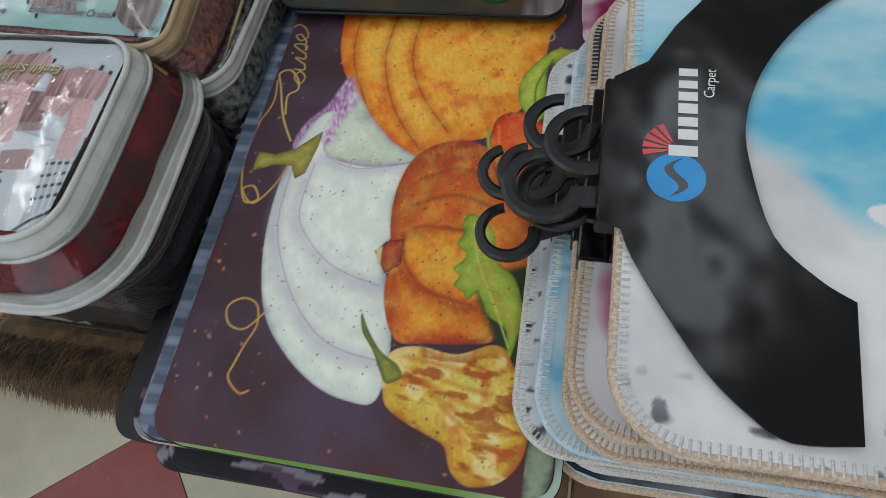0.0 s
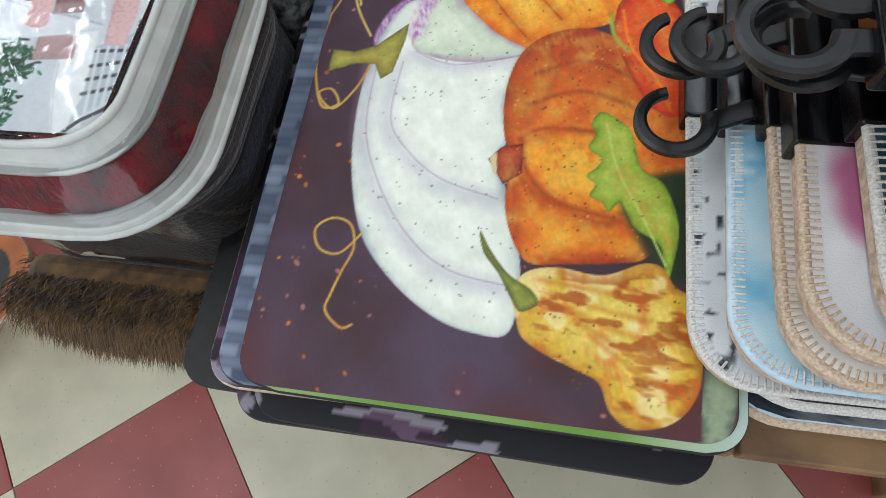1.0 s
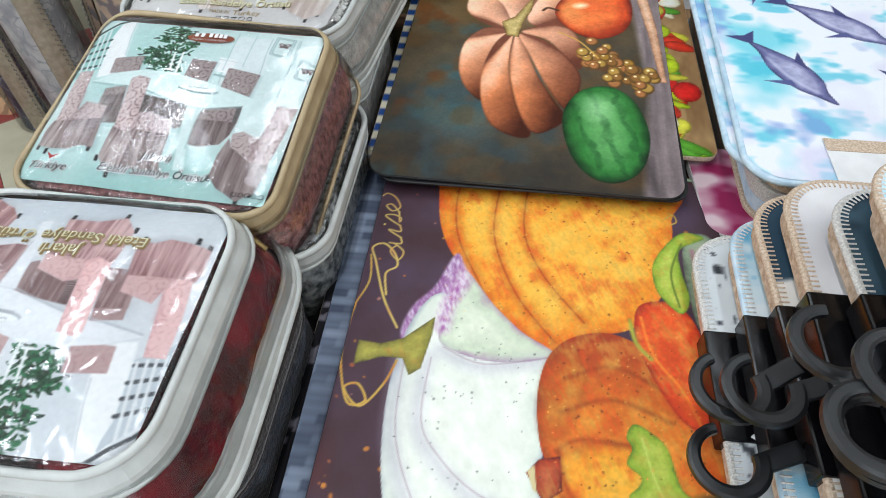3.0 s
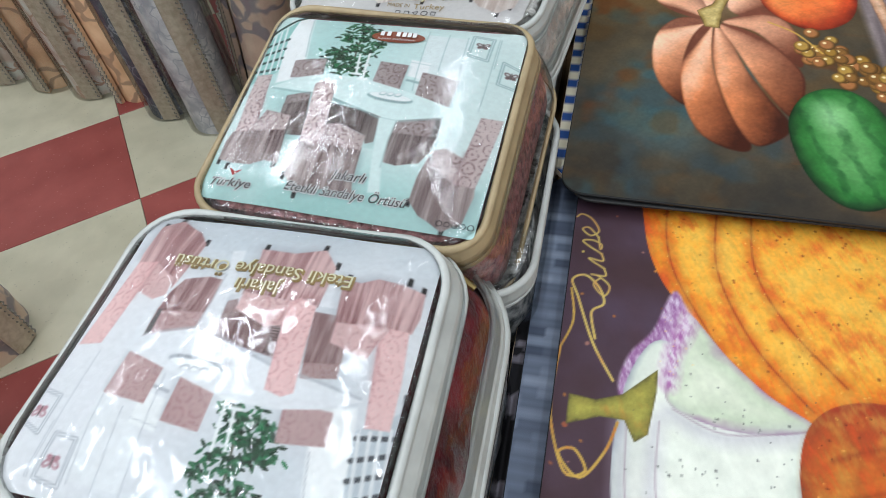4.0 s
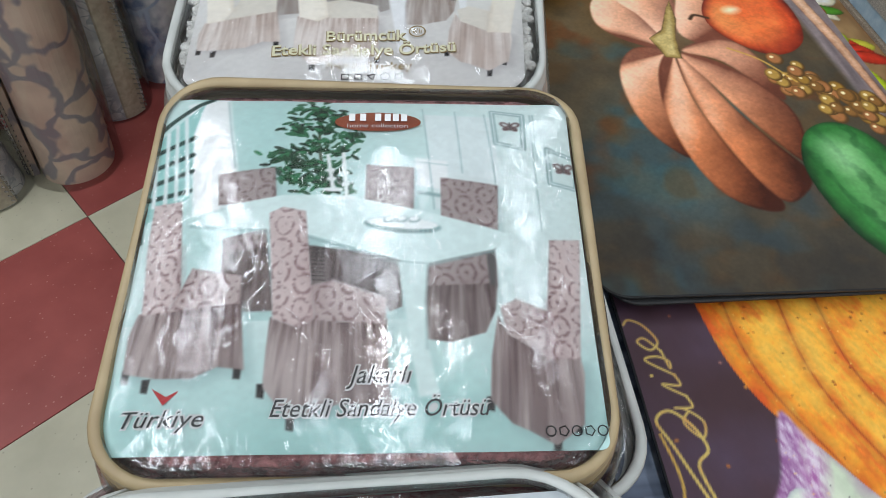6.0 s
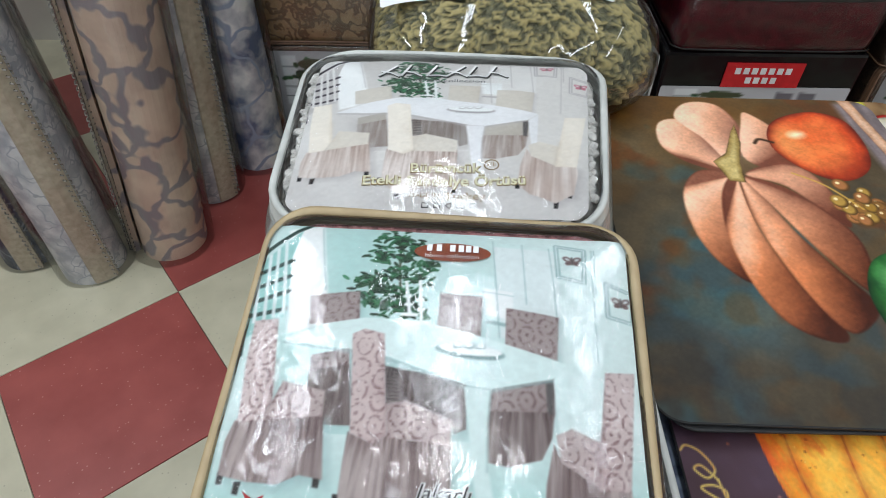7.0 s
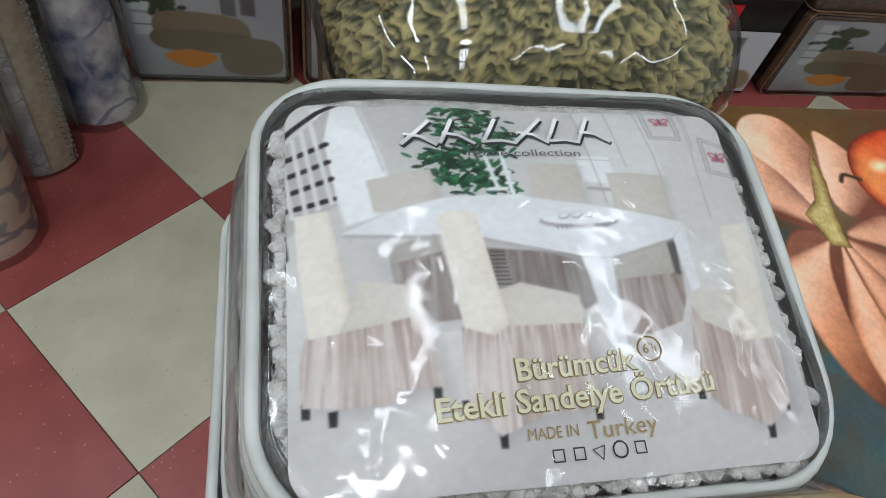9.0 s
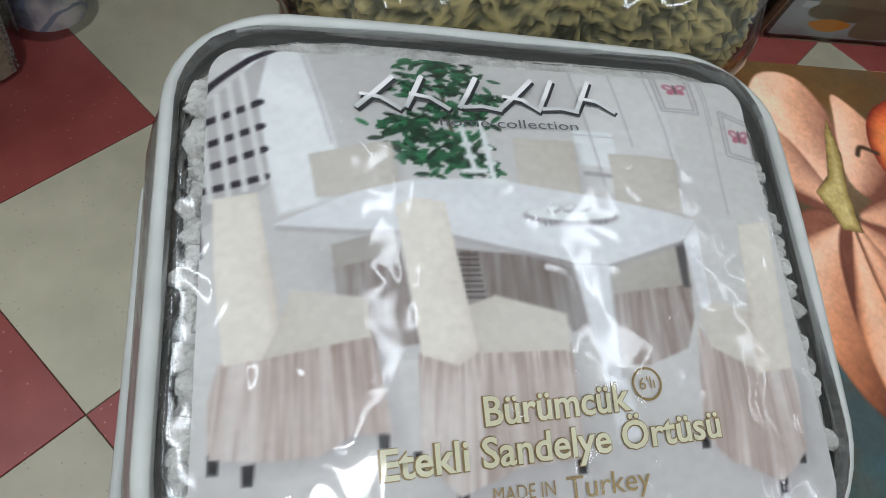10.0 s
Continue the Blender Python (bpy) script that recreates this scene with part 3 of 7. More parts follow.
        p.fill([(0.628, 0.387), (0.789, 0.401), (0.782, 0.330), (0.758, 0.271), (0.685, 0.247), (0.627, 0.255)], skirt(25, 0.88, 0.35), s, False)
        p.fill([(0.768, 0.485), (0.791, 0.498), (0.786, 0.393), (0.772, 0.396)], (96, 92, 92), s, False, 0.8)
        # table with its plate and candlesticks
        p.fill([(0.102, 0.577), (0.217, 0.630), (0.310, 0.651), (0.451, 0.652), (0.658, 0.595), (0.822, 0.543), (0.784, 0.494), (0.638, 0.450), (0.574, 0.458), (0.495, 0.488), (0.365, 0.534), (0.234, 0.553)], pal["table"], s, False)
        p.stroke([(0.112, 0.569), (0.234, 0.546), (0.366, 0.527), (0.499, 0.480), (0.574, 0.450), (0.638, 0.446), (0.784, 0.490)], 0.010, pal["line"], 0.006, False, 0.55)
        p.fill([(0.571, 0.454), (0.638, 0.450), (0.633, 0.349), (0.638, 0.233), (0.660, 0.125), (0.617, 0.119), (0.591, 0.315)], pal["table"], 0.008, False)
        p.fill([(0.787, 0.494), (0.822, 0.539), (0.822, 0.348), (0.801, 0.347)], pal["table"], s, False)
        p.stroke([(0.638, 0.446), (0.633, 0.349), (0.635, 0.232)], 0.004, pal["line"], 0.008, False, 0.6)
        for (cx, cy), in ([(0.583, 0.559)],):
            p.oval(cx, cy, 0.088, 0.023, pal["line"], -4, 0.006, 0.75)
            p.oval(cx, cy + 0.007, 0.080, 0.017, (250, 252, 252), -4, s)
            for k in range(12):
                p.stroke([(cx - 0.05 + 0.010 * k, cy - 0.010), (cx - 0.049 + 0.010 * k, cy - 0.018)], 0.003, (120, 120, 124), s, False, 0.6)
            for k in range(3):
                p.oval(cx - 0.03 + 0.028 * k, cy + 0.018, 0.014, 0.010, pal["line"], 20, s, 0.7)
                p.oval(cx - 0.03 + 0.028 * k, cy + 0.021, 0.011, 0.007, (246, 248, 248), 20, s)
        for stick in ([(0.405, 0.785), (0.423, 0.670)], [(0.441, 0.791), (0.455, 0.644)]):
            p.stroke(stick, 0.010, (250, 252, 252), s, False)
            for t in (0.45, 0.7, 1.0):
                p.oval(stick[0][0] + (stick[1][0] - stick[0][0]) * t, stick[0][1] + (stick[1][1] - stick[0][1]) * t, 0.012 + 0.012 * (t == 1.0), 0.007, (248, 250, 250), 0, s)
        # the three chairs in front
        for back, seat, drape, feet, seed in (
            ([(0.015, 0.641), (0.079, 0.649), (0.098, 0.506), (0.113, 0.387), (0.091, 0.331), (0.038, 0.328), (0.021, 0.494)], [(0.113, 0.387), (0.130, 0.446), (0.239, 0.418), (0.242, 0.348), (0.091, 0.331)], [(0.031, 0.332), (0.121, 0.341), (0.245, 0.360), (0.269, 0.183), (0.215, 0.191), (0.166, 0.165), (0.094, 0.169), (0.023, 0.184), (0.019, 0.273)], [(0.030, 0.180), (0.075, 0.156), (0.256, 0.182)], 1),
            ([(0.286, 0.595), (0.315, 0.613), (0.366, 0.600), (0.402, 0.304), (0.370, 0.282), (0.315, 0.306), (0.298, 0.472)], [(0.389, 0.388), (0.435, 0.403), (0.548, 0.355), (0.548, 0.289), (0.464, 0.296), (0.403, 0.300)], [(0.311, 0.310), (0.370, 0.282), (0.402, 0.304), (0.460, 0.296), (0.551, 0.301), (0.558, 0.142), (0.567, 0.104), (0.455, 0.105), (0.362, 0.072), (0.308, 0.143), (0.308, 0.236)], [(0.305, 0.139), (0.366, 0.069), (0.553, 0.099)], 2),
            ([(0.917, 0.533), (0.993, 0.545), (0.980, 0.408), (0.960, 0.213), (0.886, 0.209), (0.899, 0.357)], [(0.792, 0.339), (0.828, 0.360), (0.900, 0.330), (0.889, 0.213), (0.802, 0.270)], [(0.786, 0.315), (0.805, 0.270), (0.889, 0.213), (0.960, 0.217), (0.965, 0.178), (0.951, 0.057), (0.892, 0.011), (0.840, 0.043), (0.805, 0.060), (0.762, 0.112), (0.768, 0.213)], [(0.763, 0.108), (0.893, 0.007), (0.938, 0.056)], 3),
        ):
            turn = -1.0 if seed == 3 else 1.0
            p.fill([(a + 0.014, b - 0.018) for a, b in drape], pal["line"], 0.03, False, 0.6)
            for a, b in feet:
                p.fill([(a - 0.008, b + 0.012), (a + 0.008, b + 0.012), (a + 0.006, b - 0.020), (a - 0.007, b - 0.018)], (30, 28, 30), s, False)
            p.fill(drape, skirt(seed, 1.0, 0.45 * turn), s, False)
            p.fill(seat, cloth(seed + 4, 0.97, -0.3 * turn), s, False)
            p.fill(back, cloth(seed, 1.05, 0.45 * turn), s, False)
            p.stroke(seat[1:4], 0.004, pal["chair"], 0.008, False, 0.6)
            p.stroke(sorted(back, key=lambda q: -turn * q[0])[:2], 0.010, pal["motif"], 0.02, False, 0.35)
        p.c = p.c * (1 + 0.05 * (grain(u, v, 0.012, 15, 2) - 0.5))[:, None]
        return np.clip(p.c, 0, 255)
    return paint


ROSE_PAL = dict(lean=0, strong=0.75, wall=(227, 242, 240), tint=(160, 211, 206), panel=(234, 243, 243), line=(158, 188, 188), stair=(22, 58, 52), fly=(120, 96, 96), chair=(208, 190, 188), motif=(142, 112, 114), skirt=(194, 178, 175), deep=(106, 84, 85), table=(231, 247, 245))
PINK_PAL = dict(lean=0, strong=0.5, wall=(238, 239, 242), tint=(206, 214, 220), panel=(240, 242, 244), line=(190, 194, 200), stair=(70, 74, 80), fly=(190, 140, 150), chair=(232, 196, 194), motif=(200, 148, 150), skirt=(228, 194, 192), deep=(150, 104, 106), table=(240, 242, 245))
CREAM_PAL = dict(lean=0.07, strong=0.12, wall=(231, 228, 225), tint=(205, 201, 200), panel=(237, 235, 233), line=(188, 183, 184), stair=(40, 34, 46), fly=(200, 120, 140), chair=(238, 231, 221), motif=(214, 200, 184), skirt=(236, 226, 221), deep=(180, 158, 148), table=(244, 244, 246))


def dome_of(w, d, h, dome, seed=0, ripple=0.0025):
    def rise(x, y):
        s = np.maximum(np.abs(x) / (w / 2), np.abs(y) / (d / 2))
        return h + dome * (1 - np.clip(s, 0, 1.05) ** 2.2) + ripple * (grain(np.asarray(x) + 3, np.asarray(y) + 3, 0.07, seed, 2) - 0.5) * 2
    return rise


def bag_rings(w, d, r, h, rise, out=0.0, bulge=0.006, ripple=0.0, seed=0, low=0.0, flare=0.0):
    rings = []
    for k in range(9):
        t = k / 8
        grow = out + bulge * math.sin(math.pi * t) - 0.004 * (abs(2 * t - 1) ** 4) + flare * (1 - t)
        ring = rounded(w + 2 * grow, d + 2 * grow, r + grow)
        z = np.full(len(ring), low + (h - low) * t)
        if ripple:
            ang = np.arange(len(ring)) / len(ring) * 40
            push = 1 + ripple * (grain(ang, z * 60, 1.6, seed, 2) - 0.5) / (w / 2)
            ring = ring * push[:, None]
        rings.append(np.column_stack([ring, z]))
    edge = rounded(w + 2 * out, d + 2 * out, r)
    for s in (0.985, 0.95, 0.9, 0.8, 0.7, 0.6, 0.5, 0.4, 0.3, 0.2, 0.1):
        ring = edge * s
        rings.append(np.column_stack([ring, rise(ring[:, 0], ring[:, 1]) + out * 0.6]))
    return rings


def zip_pull(parent, x, y, z, turn, material):
    puller = part("zip_pull", joined(tube([(0.0, 0, 0), (0.012, 0, 0.001), (0.026, 0.002, -0.004), (0.040, 0.003, -0.012)], 0.0035, sides=6, flat=0.5), tube([(-0.004, -0.004, 0.001), (-0.004, 0.004, 0.001), (0.006, 0.004, 0.002), (0.006, -0.004, 0.002)], 0.002, True, 6)), material, parent, "small metal zip pull")
    puller.matrix_basis = pose(x, y, z, 0, 0, turn)


def zip_pack(label, at, w, d, h, cloth, pipe, card=None, turn=0.0, r=0.05, dome=0.014, seed=0, flip=False, res=0.0012, film=None, card_scale=(0.9, 0.86), card_shift=0.0, group="zip packs in the front row", low_band=True, ripple=0.006, tilt=0.0, card_label="printed card insert", flare=0.0, puller=False, card_side=0.0, card_r=0.006):
    """A clear zip bag of folded covers, with piping round its top and bottom rims."""
    ob = thing("zip_pack", label, "bedding pack", (0, 0, 0), group)
    ob.matrix_world = pose(*at, tilt, 0, turn)
    rise = dome_of(w, d, h, dome, seed)
    part("folded_cloth", lofted(bag_rings(w - 0.012, d - 0.012, r, h - 0.002, lambda x, y: rise(x, y) - 0.004, ripple=ripple, seed=seed, flare=flare)), cloth, ob, smooth=True)
    for z, radius in ((h, 0.0044), (h - 0.025, 0.0030)) + (((0.006, 0.0040), (0.026, 0.0028)) if low_band else ((0.005, 0.0028),)):
        grow = flare * (1 - z / h)
        ring = rounded(w + 0.002 + 2 * grow, d + 0.002 + 2 * grow, r + grow)
        wave = 0.0025 * np.sin(np.arange(len(ring)) * 0.37 + seed)
        part("piping", tube(np.column_stack([ring, z + wave]), radius, True), pipe, ob, smooth=True)
    for z0, z1 in ((h - 0.025, h - 0.001),) + (((0.006, 0.026),) if low_band else ()):
        bands = []
        for z, out in ((z0, -0.003), (z0, 0.0022), ((z0 + z1) / 2, 0.0046), (z1, 0.0022), (z1, -0.003)):
            grow = flare * (1 - z / h) + out
            ring = rounded(w + 2 * grow, d + 2 * grow, r + grow)
            bands.append(np.column_stack([ring, np.full(len(ring), z)]))
        part("zip_tape", lofted(bands, False, False), pipe, ob, smooth=False)
    if card:
        cw, cd = w * card_scale[0], d * card_scale[1]
        over = lambda x, y: rise(x + card_side, y + card_shift) + 0.0012
        body = sheet("card_insert", cw, cd, card_r, res, card(cw, cd), over, PRINT_CARD, ob, card_label, flip)
        body.location = (card_side, card_shift, 0)
    part("clear_film", lofted(bag_rings(w, d, r, h, lambda x, y: rise(x, y) + 0.0035, out=0.0005, bulge=0.007, flare=flare), True, False), film or FILM, ob, "creased clear plastic", smooth=True)
    if puller:
        zip_pull(ob, w / 2 - 0.035, -d / 2 - 0.006, h - 0.014, -25, ZIP_METAL)
    return ob, rise


SHELF = 0.60  # top of the bench under the packs

# bench under the packs
bench = thing("bench", "plain wooden bench carrying the packs", "bench", (0.38, 1.36, 0))
part("seat", box(-0.11, 0.17, -0.66, 0.76, SHELF - 0.03, SHELF, 0.004), WOOD, bench)
for lx in (-0.08, 0.14):
    for ly in (-0.62, 0.72):
        part("leg", box(lx - 0.025, lx + 0.025, ly - 0.025, ly + 0.025, 0.0, SHELF - 0.03, 0.003), WOOD, bench)

# lower packs, one below each upper pack
zip_pack("dark brown plush cover in a clear bag on the bench", (0.375, 0.84, SHELF), 0.35, 0.31, 0.186, DARKBROWN, DARKBROWN, seed=11, dome=0.003, low_band=False, r=0.085, ripple=0.02, film=FILM_CREASED, group="lower packs on the bench")
zip_pack("silver damask covers in a clear white-piped bag", (0.38, 1.135, SHELF), 0.365, 0.295, 0.195, SILVER, WHITE_PIPE, seed=12, dome=0.003, film=FILM_CREASED, group="lower packs on the bench")
zip_pack("white cover set in a clear white-piped bag", (0.36, 1.435, SHELF), 0.37, 0.29, 0.196, CREAM, WHITE_PIPE, seed=13, dome=0.003, film=FILM_CREASED, group="lower packs on the bench")
zip_pack("olive cloth pack in a clear bag behind the others", (0.445, 1.85, SHELF), 0.36, 0.44, 0.13, OLIVEPACK, BROWN_PIPE, seed=14, film=FILM_CREASED, group="lower packs on the bench")

# front pack: burgundy plush, its card upside down
PACK_A, rise_a = zip_pack("burgundy plush chair covers in a white-piped zip bag", (0.347, 0.836, 0.792), 0.305, 0.285, 0.092, BURGUNDY, WHITE_PIPE, lambda w, d: chair_card(w, d, PINK_PAL), seed=1, flip=True, flare=0.054, r=0.055, ripple=0.010, card_r=0.02, card_scale=(0.95, 0.93), film=FILM_CREASED, card_label="white and pink printed card insert")
part("carry_handle", tube([(-0.10, -0.165, 0.026), (-0.06, -0.175, 0.028), (-0.02, -0.178, 0.02), (0.02, -0.175, 0.012), (0.026, -0.170, 0.03), (0.028, -0.163, 0.036)], 0.005, sides=8, flat=0.6), WHITE_PIPE, PACK_A, "white plastic handle", smooth=True)
for text, size, x, y, span in (("Jakarl\u0131", 0.019, -0.006, 0.063, 0.042), ("Etekli Sandalye \u00d6rt\u00fcs\u00fc", 0.019, -0.0095, 0.081, 0.169)):
    lettering(text, size, (x + 0.0012, y - 0.001), 180, rise_a, GOLD_INK, PACK_A, lift=0.0022, thick=0.0012, span=span + 0.0016)
    lettering(text, size, (x, y), 180, rise_a, CREAM_INK, PACK_A, lift=0.0028, span=span)

# second pack: rose jacquard
PACK_B, rise_b = zip_pack("rose jacquard chair covers in a beige-piped zip bag", (0.372, 1.146, 0.804), 0.305, 0.290, 0.092, ROSE, BEIGE_PIPE, lambda w, d: chair_card(w, d, ROSE_PAL), turn=-3.0, tilt=10.0, seed=2, puller=True, low_band=False, flare=0.028, r=0.04, card_scale=(0.975, 0.892), card_shift=-0.002, card_side=-0.001, res=0.0009, card_label="pale teal printed card insert")
oval = [(0.0049 + q * 0.0315 * math.cos(2 * math.pi * k / 28), 0.1045 + q * 0.0104 * math.sin(2 * math.pi * k / 28)) for q in (0.05, 0.4, 0.75, 1.0) for k in range(28)]
logo_faces = [tuple(range(28))] + [(28 * q + k, 28 * q + 28 + k, 28 * q + 28 + (k + 1) % 28, 28 * q + (k + 1) % 28) for q in range(3) for k in range(28)]
part("logo_oval", ([(x, y, float(rise_b(x, y)) + 0.0024) for x, y in oval], logo_faces), RUSSET_INK, PACK_B, "russet oval logo")
for k, bar in enumerate((-0.014, -0.006, 0.005, 0.012, 0.018, 0.024)):
    part("logo_bar", box(bar - 0.0022, bar + 0.0022, 0.1043, 0.1108, 0, 0.0004), WHITE_INK, PACK_B).location = (0, 0, float(rise_b(bar, 0.1)) + 0.0027)
lettering("home collection", 0.0062, (0.0048, 0.0993), 0, rise_b, WHITE_INK, PACK_B, lift=0.0034, span=0.044)
for text, size, x, y, span in (("Jakarl\u0131", 0.0150, 0.0105, -0.0880, 0.039), ("Etetkli Sandalye \u00d6rt\u00fcs\u00fc", 0.0142, 0.0110, -0.1070, 0.129), ("T\u00fcrkiye", 0.0135, -0.1155, -0.1120, 0.048)):
    lettering(text, size, (x, y), 0, rise_b, WHITE_INK, PACK_B, shear=0.3, lift=0.0020, thick=0.0009, span=span + 0.0014)
    lettering(text, size, (x, y), 0, rise_b, DARK_INK, PACK_B, shear=0.3, lift=0.0026, span=span)
part("tulip_mark", (lambda z: ([(-0.122, -0.094, z), (-0.114, -0.104, z), (-0.104, -0.094, z), (-0.113, -0.099, z)], [(0, 1, 2, 3)]))(float(rise_b(-0.113, -0.099)) + 0.0022), RED_INK, PACK_B, "small red mark")
for k in range(5):
    part("care_symbol", tube([(0.1120 + 0.0078 * k + 0.0030 * math.cos(t), -0.1205 + 0.0030 * math.sin(t), float(rise_b(0.12, -0.1205)) + 0.002) for t in np.arange(0, 6.2, 1.256 if k % 2 else 0.7)], 0.0004, True, 4), DARK_INK, PACK_B)

# third pack: white crinkle cloth
PACK_C, rise_c = zip_pack("white crinkle chair covers in a white-piped zip bag", (0.373, 1.437, 0.806), 0.334, 0.284, 0.097, CREAM, WHITE_PIPE, lambda w, d: chair_card(w, d, CREAM_PAL), turn=-1.0, tilt=3.5, seed=3, film=FILM_CREASED, flare=0.024, r=0.055, card_scale=(0.900, 0.885), card_shift=-0.006, card_side=0.0, card_r=0.018, res=0.0010, ripple=0.012, card_label="grey-white printed card insert")
dice_c = random.Random(31)
puffs = []
for k in range(230):
    if k < 120:
        px, py = dice_c.uniform(-0.135, 0.142), -0.140 + dice_c.uniform(0.003, 0.020)
    elif k < 190:
        px, py = -0.1625 + dice_c.uniform(0.006, 0.018), dice_c.uniform(-0.10, 0.10)
    else:
        px, py = 0.1625 - dice_c.uniform(0.004, 0.016), dice_c.uniform(-0.10, 0.06)
    pr, pa = dice_c.uniform(0.0045, 0.0095), dice_c.uniform(0, 3.1)
    ring_c = []
    for lift, wide in ((-0.5, 0.75), (0.0, 1.0), (0.45, 0.85), (0.75, 0.45)):
        ring_c.append([(px + pr * wide * (1.0 + 0.18 * math.sin(3 * q + k)) * (math.cos(q) * math.cos(pa) - 0.65 * math.sin(q) * math.sin(pa)), py + pr * wide * (math.cos(q) * math.sin(pa) + 0.65 * math.sin(q) * math.cos(pa)), float(rise_c(px, py)) - 0.0045 + pr * 0.62 * lift) for q in np.arange(0, 6.2, 0.7854)])
    puffs.append(lofted([np.array(r) for r in ring_c]))
part("ruffle", joined(*puffs), CREAM, PACK_C, "gathered white crinkle cloth", smooth=True)
for bx, lean, bar in ((-0.071, 0.013, 1), (-0.046, 0.003, 1), (-0.018, 0.004, 0), (0.004, 0.013, 1), (0.026, 0.003, 0), (0.048, 0.003, 1)):
    by = 0.080 + 0.06 * (bx + 0.07)
    for ink, dz, off in ((DARK_INK, 0.0018, 0.0010), (WHITE_INK, 0.0026, 0.0)):
        zz = float(rise_c(bx, by)) + dz
        stem = [(bx - 0.010 + off, by - off, zz), (bx - 0.007 + lean * 0.5 + off, by + 0.010 - off, zz), (bx - 0.004 + lean + off, by + 0.021 - off, zz)]
        foot = [(bx - 0.008 + off, by + 0.001 + 0.008 * bar - off, zz), (bx + 0.003 + off, by + 0.002 + 0.005 * bar - off, zz), (bx + 0.013 + off, by - off, zz)]
        part("name_shape", joined(tube(stem, 0.0019 if off else 0.0014, False, 6, 0.3), tube(foot, 0.0017 if off else 0.0012, False, 6, 0.3)), ink, PACK_C)
lettering("home collection", 0.0085, (-0.001, 0.0745), 2, rise_c, GREY_INK, PACK_C, lift=0.002, span=0.076)
for text, size, x, y, span in (("B\u00fcr\u00fcmc\u00fck", 0.0172, 0.005, -0.0735, 0.071), ("Etekli Sandelye \u00d6rt\u00fcs\u00fc", 0.0168, 0.0055, -0.0900, 0.162)):
    lettering(text, size, (x, y), 2.5, rise_c, GOLD_INK, PACK_C, lift=0.0020, thick=0.0007, span=span + 0.0018)
    lettering(text, size, (x, y), 2.5, rise_c, CREAM_INK, PACK_C, lift=0.0027, thick=0.0003, span=span)
lettering("6'l\u0131", 0.0078, (0.0515, -0.0662), 5, rise_c, GOLD_INK, PACK_C, lift=0.0022)
part("logo_ring", tube([(0.0515 + 0.0072 * math.cos(t), -0.0662 + 0.0072 * math.sin(t), float(rise_c(0.0486, -0.0655)) + 0.002) for t in np.arange(0, 6.2, 0.3)], 0.0006, True, 4), GOLD_INK, PACK_C)
lettering("MADE IN", 0.0085, (-0.0128, -0.1073), 2, rise_c, GOLD_INK, PACK_C, lift=0.0022, span=0.029)
lettering("Turkey", 0.013, (0.0275, -0.1070), 2, rise_c, GOLD_INK, PACK_C, lift=0.0022, span=0.041)
for k in range(5):
    cx, cy = -0.011 + 0.0118 * k, -0.1182 + 0.0002 * k
    part("care_symbol", tube([(cx + 0.0042 * math.cos(t), cy + 0.0042 * math.sin(t), float(rise_c(cx, cy)) + 0.002) for t in np.arange(0.78, 6.9, (1.57, 1.57, 2.09, 0.5, 1.57)[k])], 0.0005, True, 4), DARK_INK, PACK_C)

for pack in (PACK_A, PACK_B, PACK_C):
    insert = next(o for o in pack.children if o.name.startswith("card_insert"))
    for o in [o for o in pack.children if o.name.split(".")[0] in ("lettering", "logo_oval", "logo_bar", "logo_ring", "care_symbol", "name_shape", "tulip_mark")]:
        o.parent = insert
        o.location = Vector(o.location) - Vector(insert.location)


def tapered(pack, k, slant):
    """Bags that are wider at the back: each mesh of the pack follows the same taper."""
    def bend(o, above):
        m = above @ o.matrix_basis
        if o.data:
            back = m.inverted()
            for v in o.data.vertices:
                q = m @ v.co
                q.x = q.x * (1 + k * q.y) + slant * q.y
                v.co = back @ q
        for c in o.children:
            bend(c, m)
    for o in pack.children:
        bend(o, Matrix.Identity(4))


tapered(PACK_B, 0.05, 0.0)
tapered(PACK_C, 0.40, 0.047)

# fourth pack: crinkled olive and cream cloth in a loose clear bag
pack_d = thing("crinkle_cloth_pack", "olive and cream crinkled covers in a loose clear bag", "bedding pack", (0.458, 1.86, SHELF + 0.143), turn=5.0)
W4, D4, H4 = 0.40, 0.46, 0.19
rings = []
for k in range(84):
    t = 1 - (1 - k / 83) ** 2.2
    grow = math.sin(math.pi * min(max(t, 0.0008), 0.99995) ** 0.9) ** 0.30
    edge4 = rounded(W4 * (0.12 + 0.88 * grow), D4 * (0.12 + 0.88 * grow), 0.11 * (0.12 + 0.88 * grow), 40)
    edge4 = np.vstack([edge4, edge4[:1]])
    run = np.concatenate([[0], np.cumsum(np.linalg.norm(np.diff(edge4, axis=0), axis=1))])
    even = np.linspace(0, run[-1], 400, endpoint=False)
    rings.append(np.column_stack([np.interp(even, run, edge4[:, 0]), np.interp(even, run, edge4[:, 1]), np.full(400, H4 * t)]))
base4 = np.array(rings)
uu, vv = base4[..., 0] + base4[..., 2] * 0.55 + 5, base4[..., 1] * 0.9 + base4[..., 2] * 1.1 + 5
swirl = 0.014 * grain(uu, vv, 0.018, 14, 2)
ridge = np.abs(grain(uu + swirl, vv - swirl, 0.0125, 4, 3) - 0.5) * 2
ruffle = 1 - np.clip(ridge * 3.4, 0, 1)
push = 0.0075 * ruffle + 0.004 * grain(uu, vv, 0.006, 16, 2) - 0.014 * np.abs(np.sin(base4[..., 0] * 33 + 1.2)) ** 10
